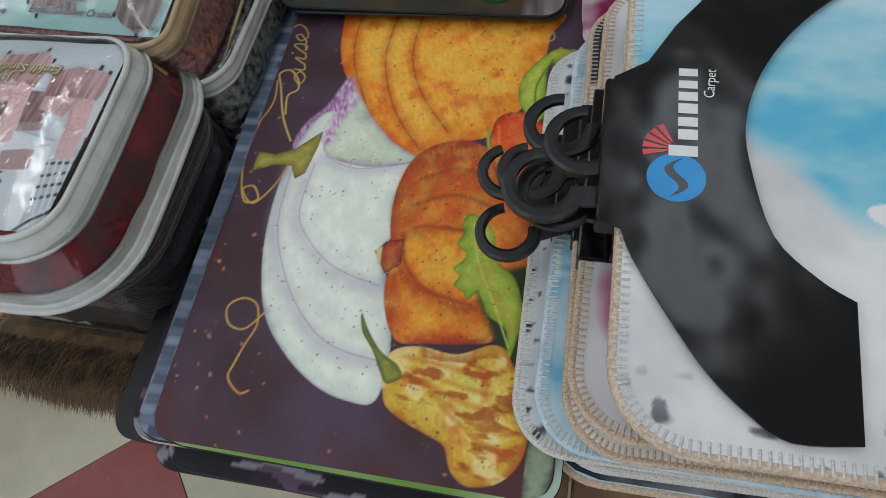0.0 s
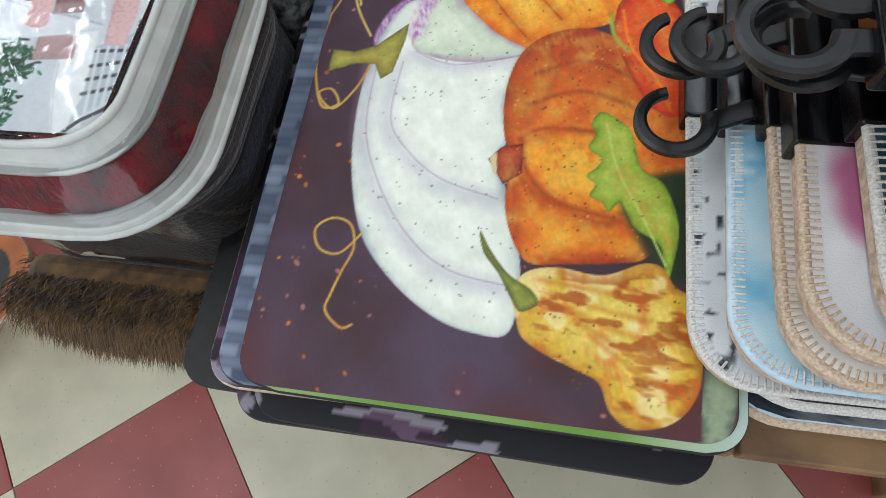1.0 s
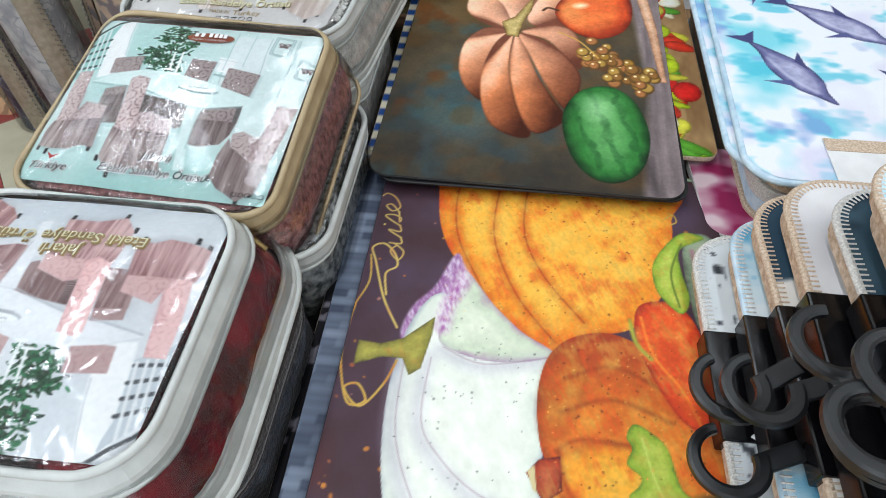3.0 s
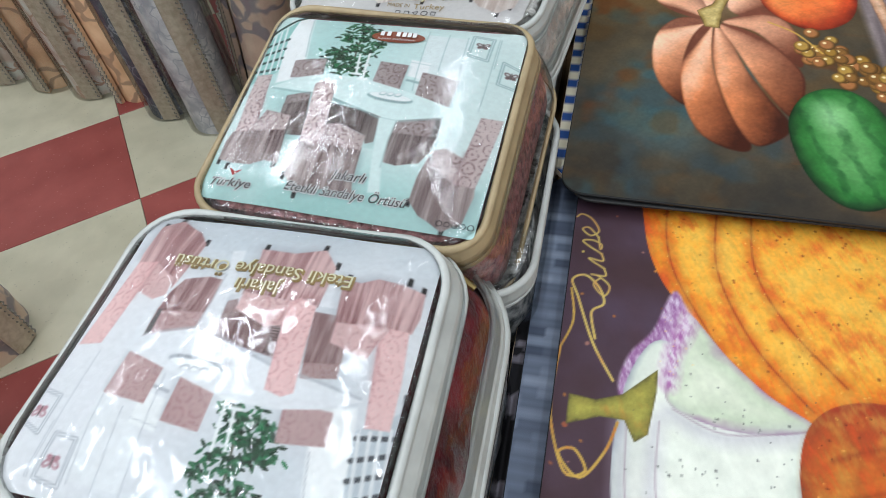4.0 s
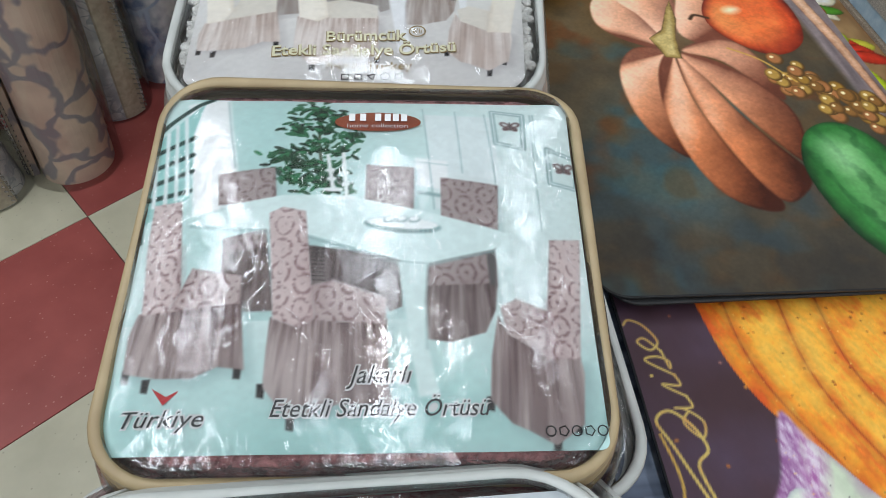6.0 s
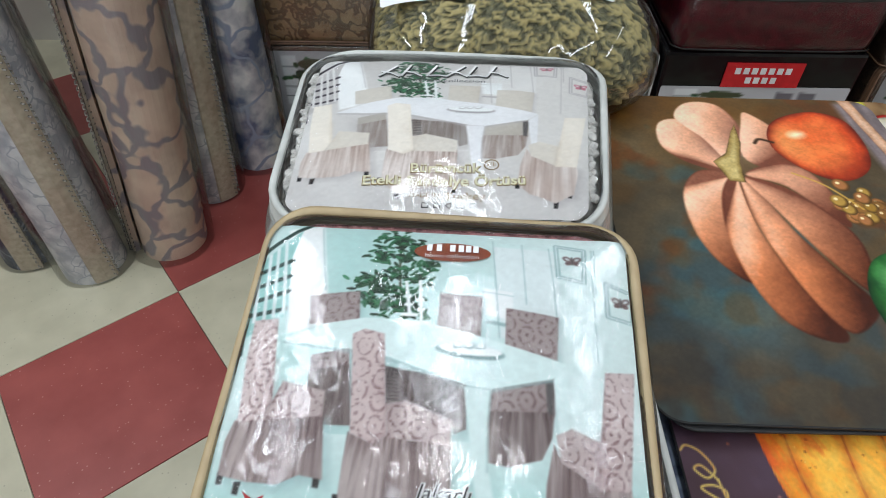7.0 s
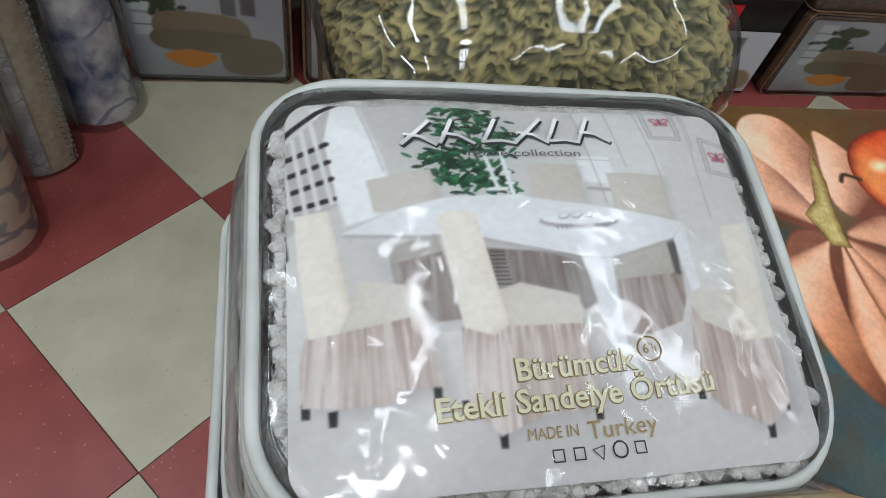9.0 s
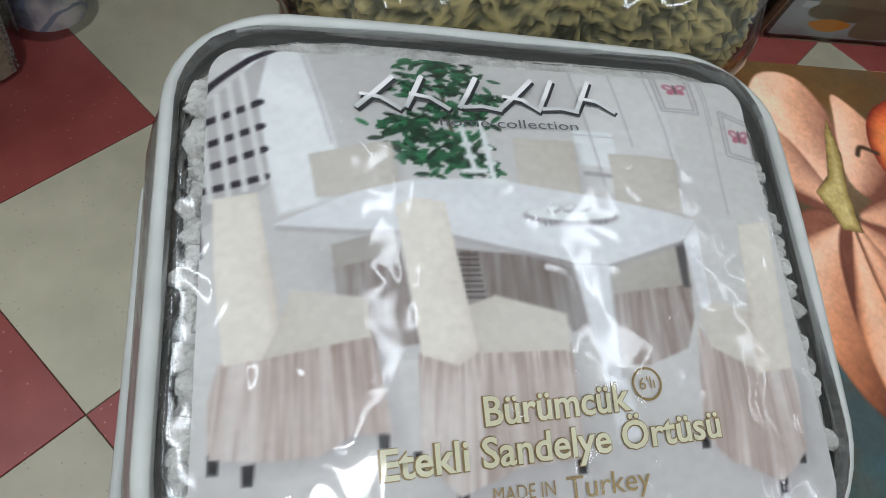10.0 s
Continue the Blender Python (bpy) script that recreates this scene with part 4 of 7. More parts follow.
middle = np.array([0, 0, H4 / 2])
away = (base4 - middle) / np.linalg.norm(base4 - middle, axis=-1, keepdims=True)
bumpy = base4 + away * push[..., None]
bumpy[..., 2] = np.maximum(bumpy[..., 2], 0.0)
v4, f4 = lofted(list(bumpy))
me4 = mesh_of("crinkled_cloth", v4, f4, PLUSH, True)
ink4 = me4.color_attributes.new("Ink", "FLOAT_COLOR", "POINT")
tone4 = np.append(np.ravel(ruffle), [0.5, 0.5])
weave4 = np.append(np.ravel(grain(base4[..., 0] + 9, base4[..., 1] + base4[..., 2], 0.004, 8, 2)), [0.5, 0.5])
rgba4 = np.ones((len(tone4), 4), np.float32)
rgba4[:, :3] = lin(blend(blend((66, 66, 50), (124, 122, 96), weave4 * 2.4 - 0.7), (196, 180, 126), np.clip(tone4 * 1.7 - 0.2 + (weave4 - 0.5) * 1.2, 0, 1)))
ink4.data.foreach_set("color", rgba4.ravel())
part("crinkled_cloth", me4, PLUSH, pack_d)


def card_d(x, y):
    p = Print(x, y, (232, 233, 236))
    for k in range(4):
        for side, cols in ((-1, ((120, 122, 120), (150, 150, 148), (140, 140, 138), (175, 172, 166))), (1, ((92, 30, 48), (120, 110, 104), (52, 62, 56), (60, 70, 62)))):
            cx, cy = side * -0.125, 0.055 - 0.036 * k
            p.fill([(cx - 0.022, cy - 0.012), (cx + 0.020, cy - 0.006), (cx + 0.022, cy + 0.012), (cx - 0.020, cy + 0.006)], cols[k], smooth=False)
    p.fill([(-0.045, -0.055), (0.045, -0.055), (0.05, 0.0), (-0.05, 0.0)], (104, 108, 116), smooth=False)
    p.fill([(-0.03, 0.01), (0.03, 0.01), (0.034, 0.035), (-0.034, 0.035)], (54, 56, 60), smooth=False)
    for q in (-1, 1):
        p.fill([(q * 0.058, 0.03), (q * 0.088, 0.03), (q * 0.08, -0.01), (q * 0.062, -0.01)], (138, 142, 150), smooth=False)
        p.fill([(q * 0.06, -0.045), (q * 0.085, -0.055), (q * 0.085, -0.03), (q * 0.06, -0.02)], (120, 124, 132), smooth=False)
    for k in range(6):
        p.oval(-0.024 + 0.0095 * k, 0.022, 0.0032, 0.004, (236, 236, 238))
    return p.c


rise_d = lambda x, y: 0.014 + H4 - 0.035 * np.clip(np.abs(np.asarray(y)) / 0.13, 0, 1.2) ** 3 - 0.02 * np.clip(np.abs(np.asarray(x)) / 0.18, 0, 1.1) ** 6
cardd = sheet("card_insert", 0.325, 0.215, 0.004, 0.0022, card_d, rise_d, PRINT_CARD, pack_d, "white card with grey chairs and colour swatches", True)
cardd.location = (-0.03, -0.035, -0.004)
letters = lettering("Jakarl\u0131 Sandalye \u00d6rt\u00fcs\u00fc", 0.023, (0.02, -0.085), 180, rise_d, ROSE_INK, pack_d, shear=0.3, lift=0.002)
letters.location = (-0.03, -0.035, -0.004)
letters.rotation_euler = (0, 0, 0)
film4 = base4.copy()
film4 = film4 + away * (0.013 + 0.010 * grain(base4[..., 0] + 2, base4[..., 1] + base4[..., 2] * 1.3, 0.05, 6, 3))[..., None]
film4[..., 2] = np.maximum(film4[..., 2], 0.001)
part("clear_film", lofted([r[::4] for r in film4[::4]]), FILM_THIN, pack_d, "loose clear plastic bag", smooth=True)

# ---------------------------------------------------------------- table with piles of printed mats
TABLE = 0.655
table = thing("display_table", "low wooden display table under the printed mats", "table", (1.07, 1.18, 0))
for k in range(6):
    part("plank", box(-0.45 + 0.18 * k - 0.088, -0.45 + 0.18 * k + 0.088, -0.64, 0.66, TABLE - 0.025, TABLE, 0.003), WOOD, table)
part("rail", box(-0.54, 0.54, -0.60, -0.55, TABLE - 0.085, TABLE - 0.025, 0.003), WOOD, table)
part("rail", box(-0.54, 0.54, 0.57, 0.62, TABLE - 0.085, TABLE - 0.025, 0.003), WOOD, table)
for lx in (-0.44, 0.44):
    for ly in (-0.57, 0.58):
        part("leg", box(lx - 0.03, lx + 0.03, ly - 0.03, ly + 0.03, 0.0, TABLE - 0.085, 0.003), WOOD, table)


def flat_mat(label, cx, cy, z, w, d, th, r, paint, face, res=0.0014, turn=0.0, back=None, edge=None, group="printed mats on the table", sag=0.0, name="printed_mat", face_label=""):
    """A thin mat: its backing body and the printed face. paint works in the mat's own metres."""
    ob = thing(name, label, "mat", (cx, cy, z), group, turn=turn)
    rise = lambda x, y: th - sag * np.clip((np.abs(np.asarray(y)) - d / 2 + 0.08) / 0.08, 0, 1) ** 2 + 0.0012 * (grain(np.asarray(x) + cx, np.asarray(y) + cy, 0.11, 3, 2) - 0.5)
    ring = rounded(w, d, r)
    inner = rounded(w - 0.003, d - 0.003, r - 0.0015)
    drop = rise(ring[:, 0], ring[:, 1]) - th
    rows = [np.column_stack([inner, drop]), np.column_stack([ring, drop + 0.0012]), np.column_stack([ring, drop + th - 0.0012]), np.column_stack([inner, drop + th - 0.0004])]
    part("backing", lofted(rows, True, True), back or RUBBER, ob, smooth=False)
    if paint:
        sheet("printed_face", w - 0.002, d - 0.002, r - 0.001, res, paint, lambda x, y: rise(x, y) + 0.0003, face, ob, face_label)
    if edge:
        part("binding", tube(np.column_stack([ring, drop + th * 0.5]), th * 0.45, True, 6), edge, ob, smooth=True)
    return ob, rise


# pile under the pumpkin mat
def brick_print(x, y):
    p = Print(x, y, (92, 104, 124))
    row = np.floor((p.y + 1) / 0.012)
    col = np.floor((p.x + 1) / 0.03 + 0.5 * (row % 2))
    tone = hashed(row, col, 5)
    p.c = blend((70, 80, 100), (140, 152, 172), tone)
    gap = np.minimum((p.y + 1) % 0.012, 0.012 - (p.y + 1) % 0.012)
    p.c = blend((28, 32, 40), p.c, gap / 0.0022)
    return p.c


def line_print(x, y):
    p = Print(x, y, (20, 18, 26))
    n = grain(p.x * 0.35 + 4, p.y + 4, 0.02, 6, 2)
    p.c = blend(p.c, (190, 184, 198), (n > 0.66) * 0.7)
    p.c = blend(p.c, (62, 28, 58), (grain(p.x + 7, p.y + 7, 0.12, 9, 2) > 0.55) * 0.6)
    return p.c


def green_print(x, y):
    p = Print(x, y, (172, 196, 132))
    p.c = blend((176, 186, 150), (92, 138, 44), grain(p.x + 2, p.y * 0.5 + 2, 0.16, 12, 2) * 2.2 - 0.6)
    return blend(p.c, (180, 200, 190), (p.x - 0.12) / 0.1)


pile = TABLE
for label, cx, cy, w, d, paint, back, turn in (
    ("black rubber-backed mat under the pile", 0.780, 0.900, 0.545, 0.74, None, RUBBER, -1.2),
    ("dark mat with thin white lines", 0.805, 0.866, 0.46, 0.715, line_print, RUBBER, 0.3),
    ("purple and black patterned mat", 0.826, 0.864, 0.44, 0.715, line_print, RUBBER, -0.9),
    ("dark mat with a beige back", 0.795, 0.890, 0.49, 0.71, line_print, STITCH_TAN, 0.4),
    ("grey-blue brick-print mat in the pile", 0.803, 0.892, 0.478, 0.71, brick_print, RUBBER, 0.6),
    ("green and cream printed mat", 0.836, 0.886, 0.452, 0.712, green_print, RUBBER, -0.6),
):
    th = 0.0125
    flat_mat(label, cx, cy, pile, w, d, th, 0.035, paint, PRINT_MAT, 0.004, turn, back, group="pile of printed mats")
    pile += th + 0.0004


def pumpkin_print(cx, cy):
    def paint(x, y):
        p = Print(x + cx, y + cy, (70, 48, 58))
        p.c = blend((66, 42, 48), (80, 62, 82), grain(p.x, p.y, 0.09, 1, 4) * 2 - 0.5)
        p.c = blend(p.c, (92, 36, 30), (grain(p.x + 5, p.y, 0.14, 2, 3) - 0.55) * 3 + np.clip((0.6 - p.y) * 3, 0, 0.35))
        dice = random.Random(3)
        for _ in range(170):
            a, b, r = dice.uniform(0.60, 1.04), dice.uniform(0.53, 1.2), dice.uniform(0.0008, 0.003)
            p.oval(a, b, r, r * dice.uniform(0.6, 1.6), dice.choice([(186, 112, 50), (160, 110, 100), (150, 84, 60)]), dice.uniform(0, 180), alpha=dice.uniform(0.4, 0.9))
        # pale squash on the right rim
        p.fill([(1.0, 1.11), (1.035, 1.125), (1.05, 1.05), (1.05, 0.60), (1.03, 0.535), (1.02, 0.56), (1.03, 0.75), (1.02, 0.93), (1.0, 1.0)], round_body((176, 188, 158), (140, 156, 128), (86, 96, 84), 0, 0, 0.02, 4))
        p.stroke([(1.01, 1.10), (1.014, 1.04), (1.024, 0.98)], 0.006, (176, 96, 130), 0.004, alpha=0.5)
        # large orange pumpkin
        p.fill([(0.672, 1.21), (0.676, 1.18), (0.684, 1.12), (0.700, 1.075), (0.723, 1.038), (0.742, 1.004), (0.783, 0.968), (0.835, 0.93), (0.873, 0.955), (0.925, 0.972), (0.955, 1.007), (0.972, 1.04), (0.984, 1.092), (0.99, 1.15), (0.985, 1.21)], lambda a, b, i: blend(round_body((252, 190, 70), (240, 146, 36), (206, 84, 26), 0, 0, 0.045, 5, 0.05)(a, b, i), (206, 62, 24), np.clip((0.985 - b) * 10, 0, 0.7) * grain(a, b, 0.03, 3)))
        for line in ([(0.706, 1.2), (0.704, 1.14), (0.716, 1.08), (0.756, 1.0)], [(0.762, 1.2), (0.758, 1.10), (0.79, 1.01), (0.838, 0.945)], [(0.80, 1.2), (0.797, 1.11), (0.823, 1.04), (0.872, 0.975)]):
            p.stroke(line, 0.010, (196, 88, 20), 0.014, alpha=0.75)
            p.stroke(line, 0.0016, (150, 52, 20), 0.002, alpha=0.8)
        p.dots(120, 0.70, 0.98, 0.98, 1.2, 0.0014, (150, 70, 20), 6, 0.8)
        # white pumpkin, its mauve shoulder, folds
        p.fill([(0.716, 1.064), (0.692, 1.01), (0.668, 0.975), (0.662, 0.93), (0.70, 0.90), (0.75, 0.91), (0.74, 0.98)], lambda a, b, i: blend((150, 96, 150), (222, 206, 224), grain(a * 2.2 + b, b * 0.5 - a, 0.006, 71, 2) * 1.6 - 0.4), 0.004)
        p.fill([(0.70, 1.0), (0.672, 0.96), (0.660, 0.894), (0.660, 0.826), (0.671, 0.757), (0.695, 0.693), (0.734, 0.649), (0.778, 0.619), (0.818, 0.607), (0.852, 0.612), (0.856, 0.673), (0.841, 0.732), (0.831, 0.763), (0.822, 0.79), (0.829, 0.823), (0.821, 0.865), (0.833, 0.925), (0.79, 0.955), (0.745, 0.975)], round_body((240, 243, 230), (222, 229, 216), (158, 166, 172), 0, 0, 0.022, 7, 0.06))
        p.fill([(0.724, 1.04), (0.712, 1.0), (0.704, 0.95), (0.715, 0.925), (0.772, 0.912), (0.838, 0.927), (0.80, 0.955), (0.765, 0.99)], round_body((226, 232, 210), (204, 216, 190), (164, 128, 158), 0, 0, 0.025, 8, 0.03))
        p.fill([(0.722, 1.045), (0.704, 0.99), (0.700, 0.95), (0.715, 0.945), (0.722, 0.985), (0.735, 1.02)], lambda a, b, i: blend((170, 100, 162), (226, 214, 224), grain(a * 2.2 + b, b * 0.5 - a, 0.006, 72, 2) * 1.8 - 0.4), 0.010, alpha=0.75)
        for line in ([(0.670, 0.905), (0.674, 0.82), (0.702, 0.752), (0.742, 0.698), (0.788, 0.666), (0.852, 0.655)], [(0.700, 0.91), (0.699, 0.835), (0.725, 0.795), (0.766, 0.764), (0.826, 0.746)], [(0.712, 0.925), (0.76, 0.908), (0.835, 0.925)]):
            p.stroke([(q[0] - 0.004, q[1] - 0.004) for q in line], 0.012, (178, 172, 190), 0.022, alpha=0.55)
            p.stroke(line, 0.0012, (150, 122, 140), 0.0018, alpha=0.6)
        p.dots(70, 0.69, 0.85, 0.62, 0.96, 0.0011, (96, 100, 96), 9, 0.8)
        # dark orange pumpkin in the middle
        p.fill([(0.833, 0.929), (0.82, 0.879), (0.824, 0.822), (0.836, 0.79), (0.833, 0.75), (0.839, 0.719), (0.851, 0.693), (0.866, 0.68), (0.9, 0.683), (0.942, 0.688), (0.975, 0.70), (1.0, 0.76), (1.01, 0.82), (0.995, 0.88), (0.965, 0.93), (0.91, 0.962), (0.865, 0.957)], lambda a, b, i: blend(round_body((236, 140, 44), (212, 104, 34), (140, 56, 24), 0, 0, 0.04, 10, 0.03)(a, b, i), (160, 52, 26), np.clip((b - 0.86) * 9, 0, 0.65) * (0.5 + grain(a, b, 0.02, 25, 2))))
        p.fill([(0.845, 0.81), (0.88, 0.83), (0.94, 0.825), (0.97, 0.78), (0.95, 0.74), (0.89, 0.745), (0.855, 0.775)], round_body((250, 188, 60), (238, 150, 40), (190, 84, 24), 0, 0, 0.03, 12, 0.03), 0.006)
        p.fill([(0.84, 0.775), (0.86, 0.76), (0.91, 0.735), (0.96, 0.725), (0.955, 0.695), (0.88, 0.686), (0.85, 0.70)], round_body((250, 182, 50), (226, 130, 34), (170, 70, 22), 0, 0, 0.03, 13, 0.03), 0.006)
        p.fill([(0.835, 0.92), (0.825, 0.87), (0.83, 0.83), (0.85, 0.84), (0.87, 0.89), (0.86, 0.94)], round_body((206, 110, 36), (176, 92, 32), (140, 66, 24), 0, 0, 0.02, 14, 0.02), 0.02, alpha=0.6)
        for line in ([(0.843, 0.815), (0.853, 0.777), (0.884, 0.748), (0.945, 0.732)], [(0.84, 0.817), (0.868, 0.832), (0.93, 0.83)], [(0.85, 0.90), (0.90, 0.92), (0.95, 0.90)], [(0.845, 0.86), (0.90, 0.88), (0.96, 0.86)]):
            p.stroke(line, 0.004, (140, 54, 20), 0.006, alpha=0.7)
        p.dots(60, 0.84, 0.98, 0.69, 0.94, 0.0012, (110, 50, 20), 15, 0.8)
        # red peppers
        p.fill([(0.936, 1.005), (0.974, 1.015), (0.998, 0.992), (1.008, 0.94), (1.0, 0.86), (0.975, 0.86), (0.95, 0.90), (0.931, 0.955)], round_body((240, 104, 40), (222, 66, 28), (150, 34, 20), 0, 0, 0.02, 16, 0.02))
        p.stroke([(0.938, 0.99), (0.948, 0.94), (0.975, 0.90), (0.99, 0.86)], 0.003, (255, 150, 50), 0.003, alpha=0.8)
        p.stroke([(0.925, 0.985), (0.930, 0.955), (0.945, 0.935)], 0.005, (160, 164, 60), 0.003)
        # leaves
        leaf = lambda s: round_body((196, 212, 92), (150, 182, 58), (92, 124, 40), 0, 0, 0.012, s, 0.010)
        p.fill([(0.962, 1.08), (0.985, 1.115), (1.005, 1.13), (1.028, 1.122), (0.995, 1.10), (0.993, 1.066), (0.998, 1.023), (0.986, 1.0), (0.964, 1.023), (0.957, 1.052)], leaf(17))
        p.stroke([(0.985, 1.01), (0.98, 1.06), (0.998, 1.11)], 0.0025, (96, 120, 40), 0.002)
        p.fill([(0.945, 0.76), (1.01, 0.79), (1.02, 0.70), (0.99, 0.67), (0.97, 0.70)], (40, 56, 34), 0.01, alpha=0.85)
        p.fill([(0.921, 0.855), (0.938, 0.847), (0.953, 0.831), (0.963, 0.792), (0.985, 0.775), (0.999, 0.734), (0.995, 0.693), (0.988, 0.675), (0.983, 0.709), (0.961, 0.724), (0.951, 0.741), (0.944, 0.752), (0.934, 0.741), (0.927, 0.751), (0.915, 0.757), (0.920, 0.770), (0.911, 0.779), (0.921, 0.79), (0.924, 0.80), (0.911, 0.811), (0.917, 0.828), (0.912, 0.840)], leaf(18))
        p.stroke([(0.928, 0.84), (0.94, 0.79), (0.965, 0.74), (0.988, 0.69)], 0.002, (206, 222, 110), 0.002)
        # yellow gourd
        p.fill([(0.856, 0.628), (0.85, 0.65), (0.861, 0.671), (0.89, 0.679), (0.932, 0.675), (0.967, 0.69), (0.985, 0.688), (0.996, 0.671), (1.013, 0.657), (1.020, 0.616), (1.017, 0.576), (0.997, 0.549), (0.965, 0.54), (0.945, 0.552), (0.934, 0.575), (0.914, 0.584), (0.883, 0.596), (0.863, 0.609)], lambda a, b, i: blend(blend(round_body((238, 214, 104), (218, 176, 56), (170, 104, 34), 0, 0, 0.026, 19, 0.03)(a, b, i), (248, 238, 186), np.clip((grain(a + 3, b + 3, 0.022, 80, 2) - 0.54) * 5, 0, 0.6)), (158, 74, 18), np.clip((grain(a * 0.6 + b * 0.3, b * 1.4, 0.014, 24, 3) - 0.50) * 6, 0, 0.8) * np.clip(i / 0.012, 0, 1)))
        for k in range(5):
            p.stroke([(0.875 + 0.012 * k, 0.665 - 0.012 * k), (0.92 + 0.012 * k, 0.66 - 0.018 * k), (0.965 + 0.01 * k, 0.655 - 0.02 * k)], 0.004, (196, 108, 24), 0.006, alpha=0.6)
        p.dots(40, 0.87, 1.01, 0.56, 0.67, 0.0014, (110, 70, 20), 20, 0.8)
        # stems
        p.fill([(0.813, 0.710), (0.826, 0.690), (0.845, 0.668), (0.868, 0.654), (0.875, 0.641), (0.86, 0.632), (0.850, 0.644), (0.836, 0.667), (0.819, 0.688)], round_body((150, 160, 70), (110, 120, 50), (70, 70, 34), 0, 0, 0.006, 21, 0.008))
        p.fill([(0.811, 0.791), (0.823, 0.806), (0.845, 0.812), (0.847, 0.777), (0.829, 0.763)], round_body((190, 96, 60), (160, 60, 36), (90, 30, 24), 0, 0, 0.01, 22, 0.01), smooth=False)
        p.fill([(0.812, 0.793), (0.819, 0.80), (0.822, 0.772), (0.818, 0.775)], (214, 200, 150), smooth=False)
        p.fill([(0.614, 0.892), (0.614, 0.924), (0.640, 0.922), (0.665, 0.932), (0.686, 0.953), (0.698, 0.965), (0.697, 0.939), (0.690, 0.895), (0.678, 0.885), (0.668, 0.905), (0.645, 0.905)], round_body((176, 168, 76), (140, 136, 60), (86, 78, 40), 0, 0, 0.01, 23, 0.008), smooth=False)
        # straw-coloured curls
        straw = (196, 158, 74)
        p.stroke([(0.694, 0.696), (0.675, 0.673), (0.653, 0.677), (0.645, 0.698), (0.661, 0.711), (0.681, 0.705), (0.689, 0.68), (0.682, 0.655), (0.676, 0.631), (0.674, 0.613), (0.692, 0.598), (0.703, 0.602)], 0.0026, straw)
        p.stroke([(0.600, 0.975), (0.597, 0.93), (0.600, 0.891), (0.617, 0.846), (0.636, 0.850), (0.624, 0.869), (0.610, 0.862), (0.631, 0.843), (0.652, 0.871), (0.662, 0.902)], 0.0028, straw)
        p.stroke([(0.600, 0.975), (0.610, 1.01), (0.604, 1.05)], 0.0024, straw)
        p.stroke([(0.655, 0.945), (0.632, 0.985), (0.612, 1.04), (0.604, 1.062), (0.618, 1.07), (0.634, 1.055), (0.640, 1.035), (0.628, 1.022), (0.634, 0.99)], 0.0028, (206, 180, 100))
        for word in ([(0.2, 0.4), (-0.1, 0.9), (-0.5, 0.4), (-0.1, -0.05), (0.25, 0.5), (0.3, 0.95), (0.3, 0.1), (0.6, 0.1)], [(0.6, 0.1), (0.95, 0.95), (0.9, 0.1), (1.2, 0.1)], [(1.2, 0.1), (1.65, 1.15), (1.75, 0.5), (1.6, 0.0), (1.4, 0.12), (1.9, 0.1)], [(1.9, 0.1), (2.3, 0.6), (2.2, 1.05), (1.95, 0.6), (2.2, 0.0), (2.7, 0.3), (2.9, 0.9), (2.75, 1.3)]):
            p.stroke([(0.643 - 0.018 * h - 0.007 * s, 1.062 + 0.034 * s) for s, h in word], 0.0022, (206, 180, 100), 0.0016)
        p.oval(0.612, 1.103, 0.0016, 0.0016, (206, 180, 100))
        p.stroke([(0.980, 1.150), (0.992, 1.160), (0.996, 1.148), (0.988, 1.142)], 0.002, straw)
        p.dots(150, 0.70, 0.985, 0.96, 1.2, 0.0009, (255, 214, 120), 26, 0.6)
        p.dots(90, 0.83, 0.99, 0.69, 0.95, 0.0011, (250, 176, 84), 27, 0.7)
        p.dots(70, 0.84, 0.99, 0.69, 0.95, 0.0010, (84, 34, 14), 28, 0.8)
        p.dots(60, 0.67, 0.84, 0.62, 1.0, 0.0008, (70, 74, 70), 29, 0.8)
        hatch = grain(p.x * 2.4 + p.y, p.y * 0.45 - p.x * 0.5, 0.007, 73, 2) - 0.5
        blot = grain(p.x, p.y, 0.022, 74, 3) - 0.5
        warm = np.clip((p.c[:, 0] - p.c[:, 2] - 60) / 80, 0, 1)
        p.c = blend(p.c, (196, 66, 22), warm * np.clip(blot * 1.6 + hatch * 0.8, 0, 0.5))
        p.c = blend(p.c, (255, 212, 96), warm * np.clip(-blot * 1.3 - hatch * 0.5, 0, 0.45))
        p.c = p.c * (1 + (0.03 + 0.13 * warm) * hatch + (0.03 + 0.08 * warm) * (grain(p.x, p.y, 0.003, 75, 2) - 0.5) + 0.06 * blot)[:, None]
        return np.clip(p.c, 0, 255)
    return paint


MAT_X, MAT_Y = 0.824, 0.885
mat_a, rise_m = flat_mat("dark purple mat printed with painted pumpkins and gourds", MAT_X, MAT_Y, pile, 0.452, 0.70, 0.0055, 0.03, pumpkin_print(MAT_X, MAT_Y), PRINT_MAT, 0.0014, 0.0, RUBBER, sag=0.006, face_label="painted pumpkins on dark purple")
TOP_A = pile + 0.006


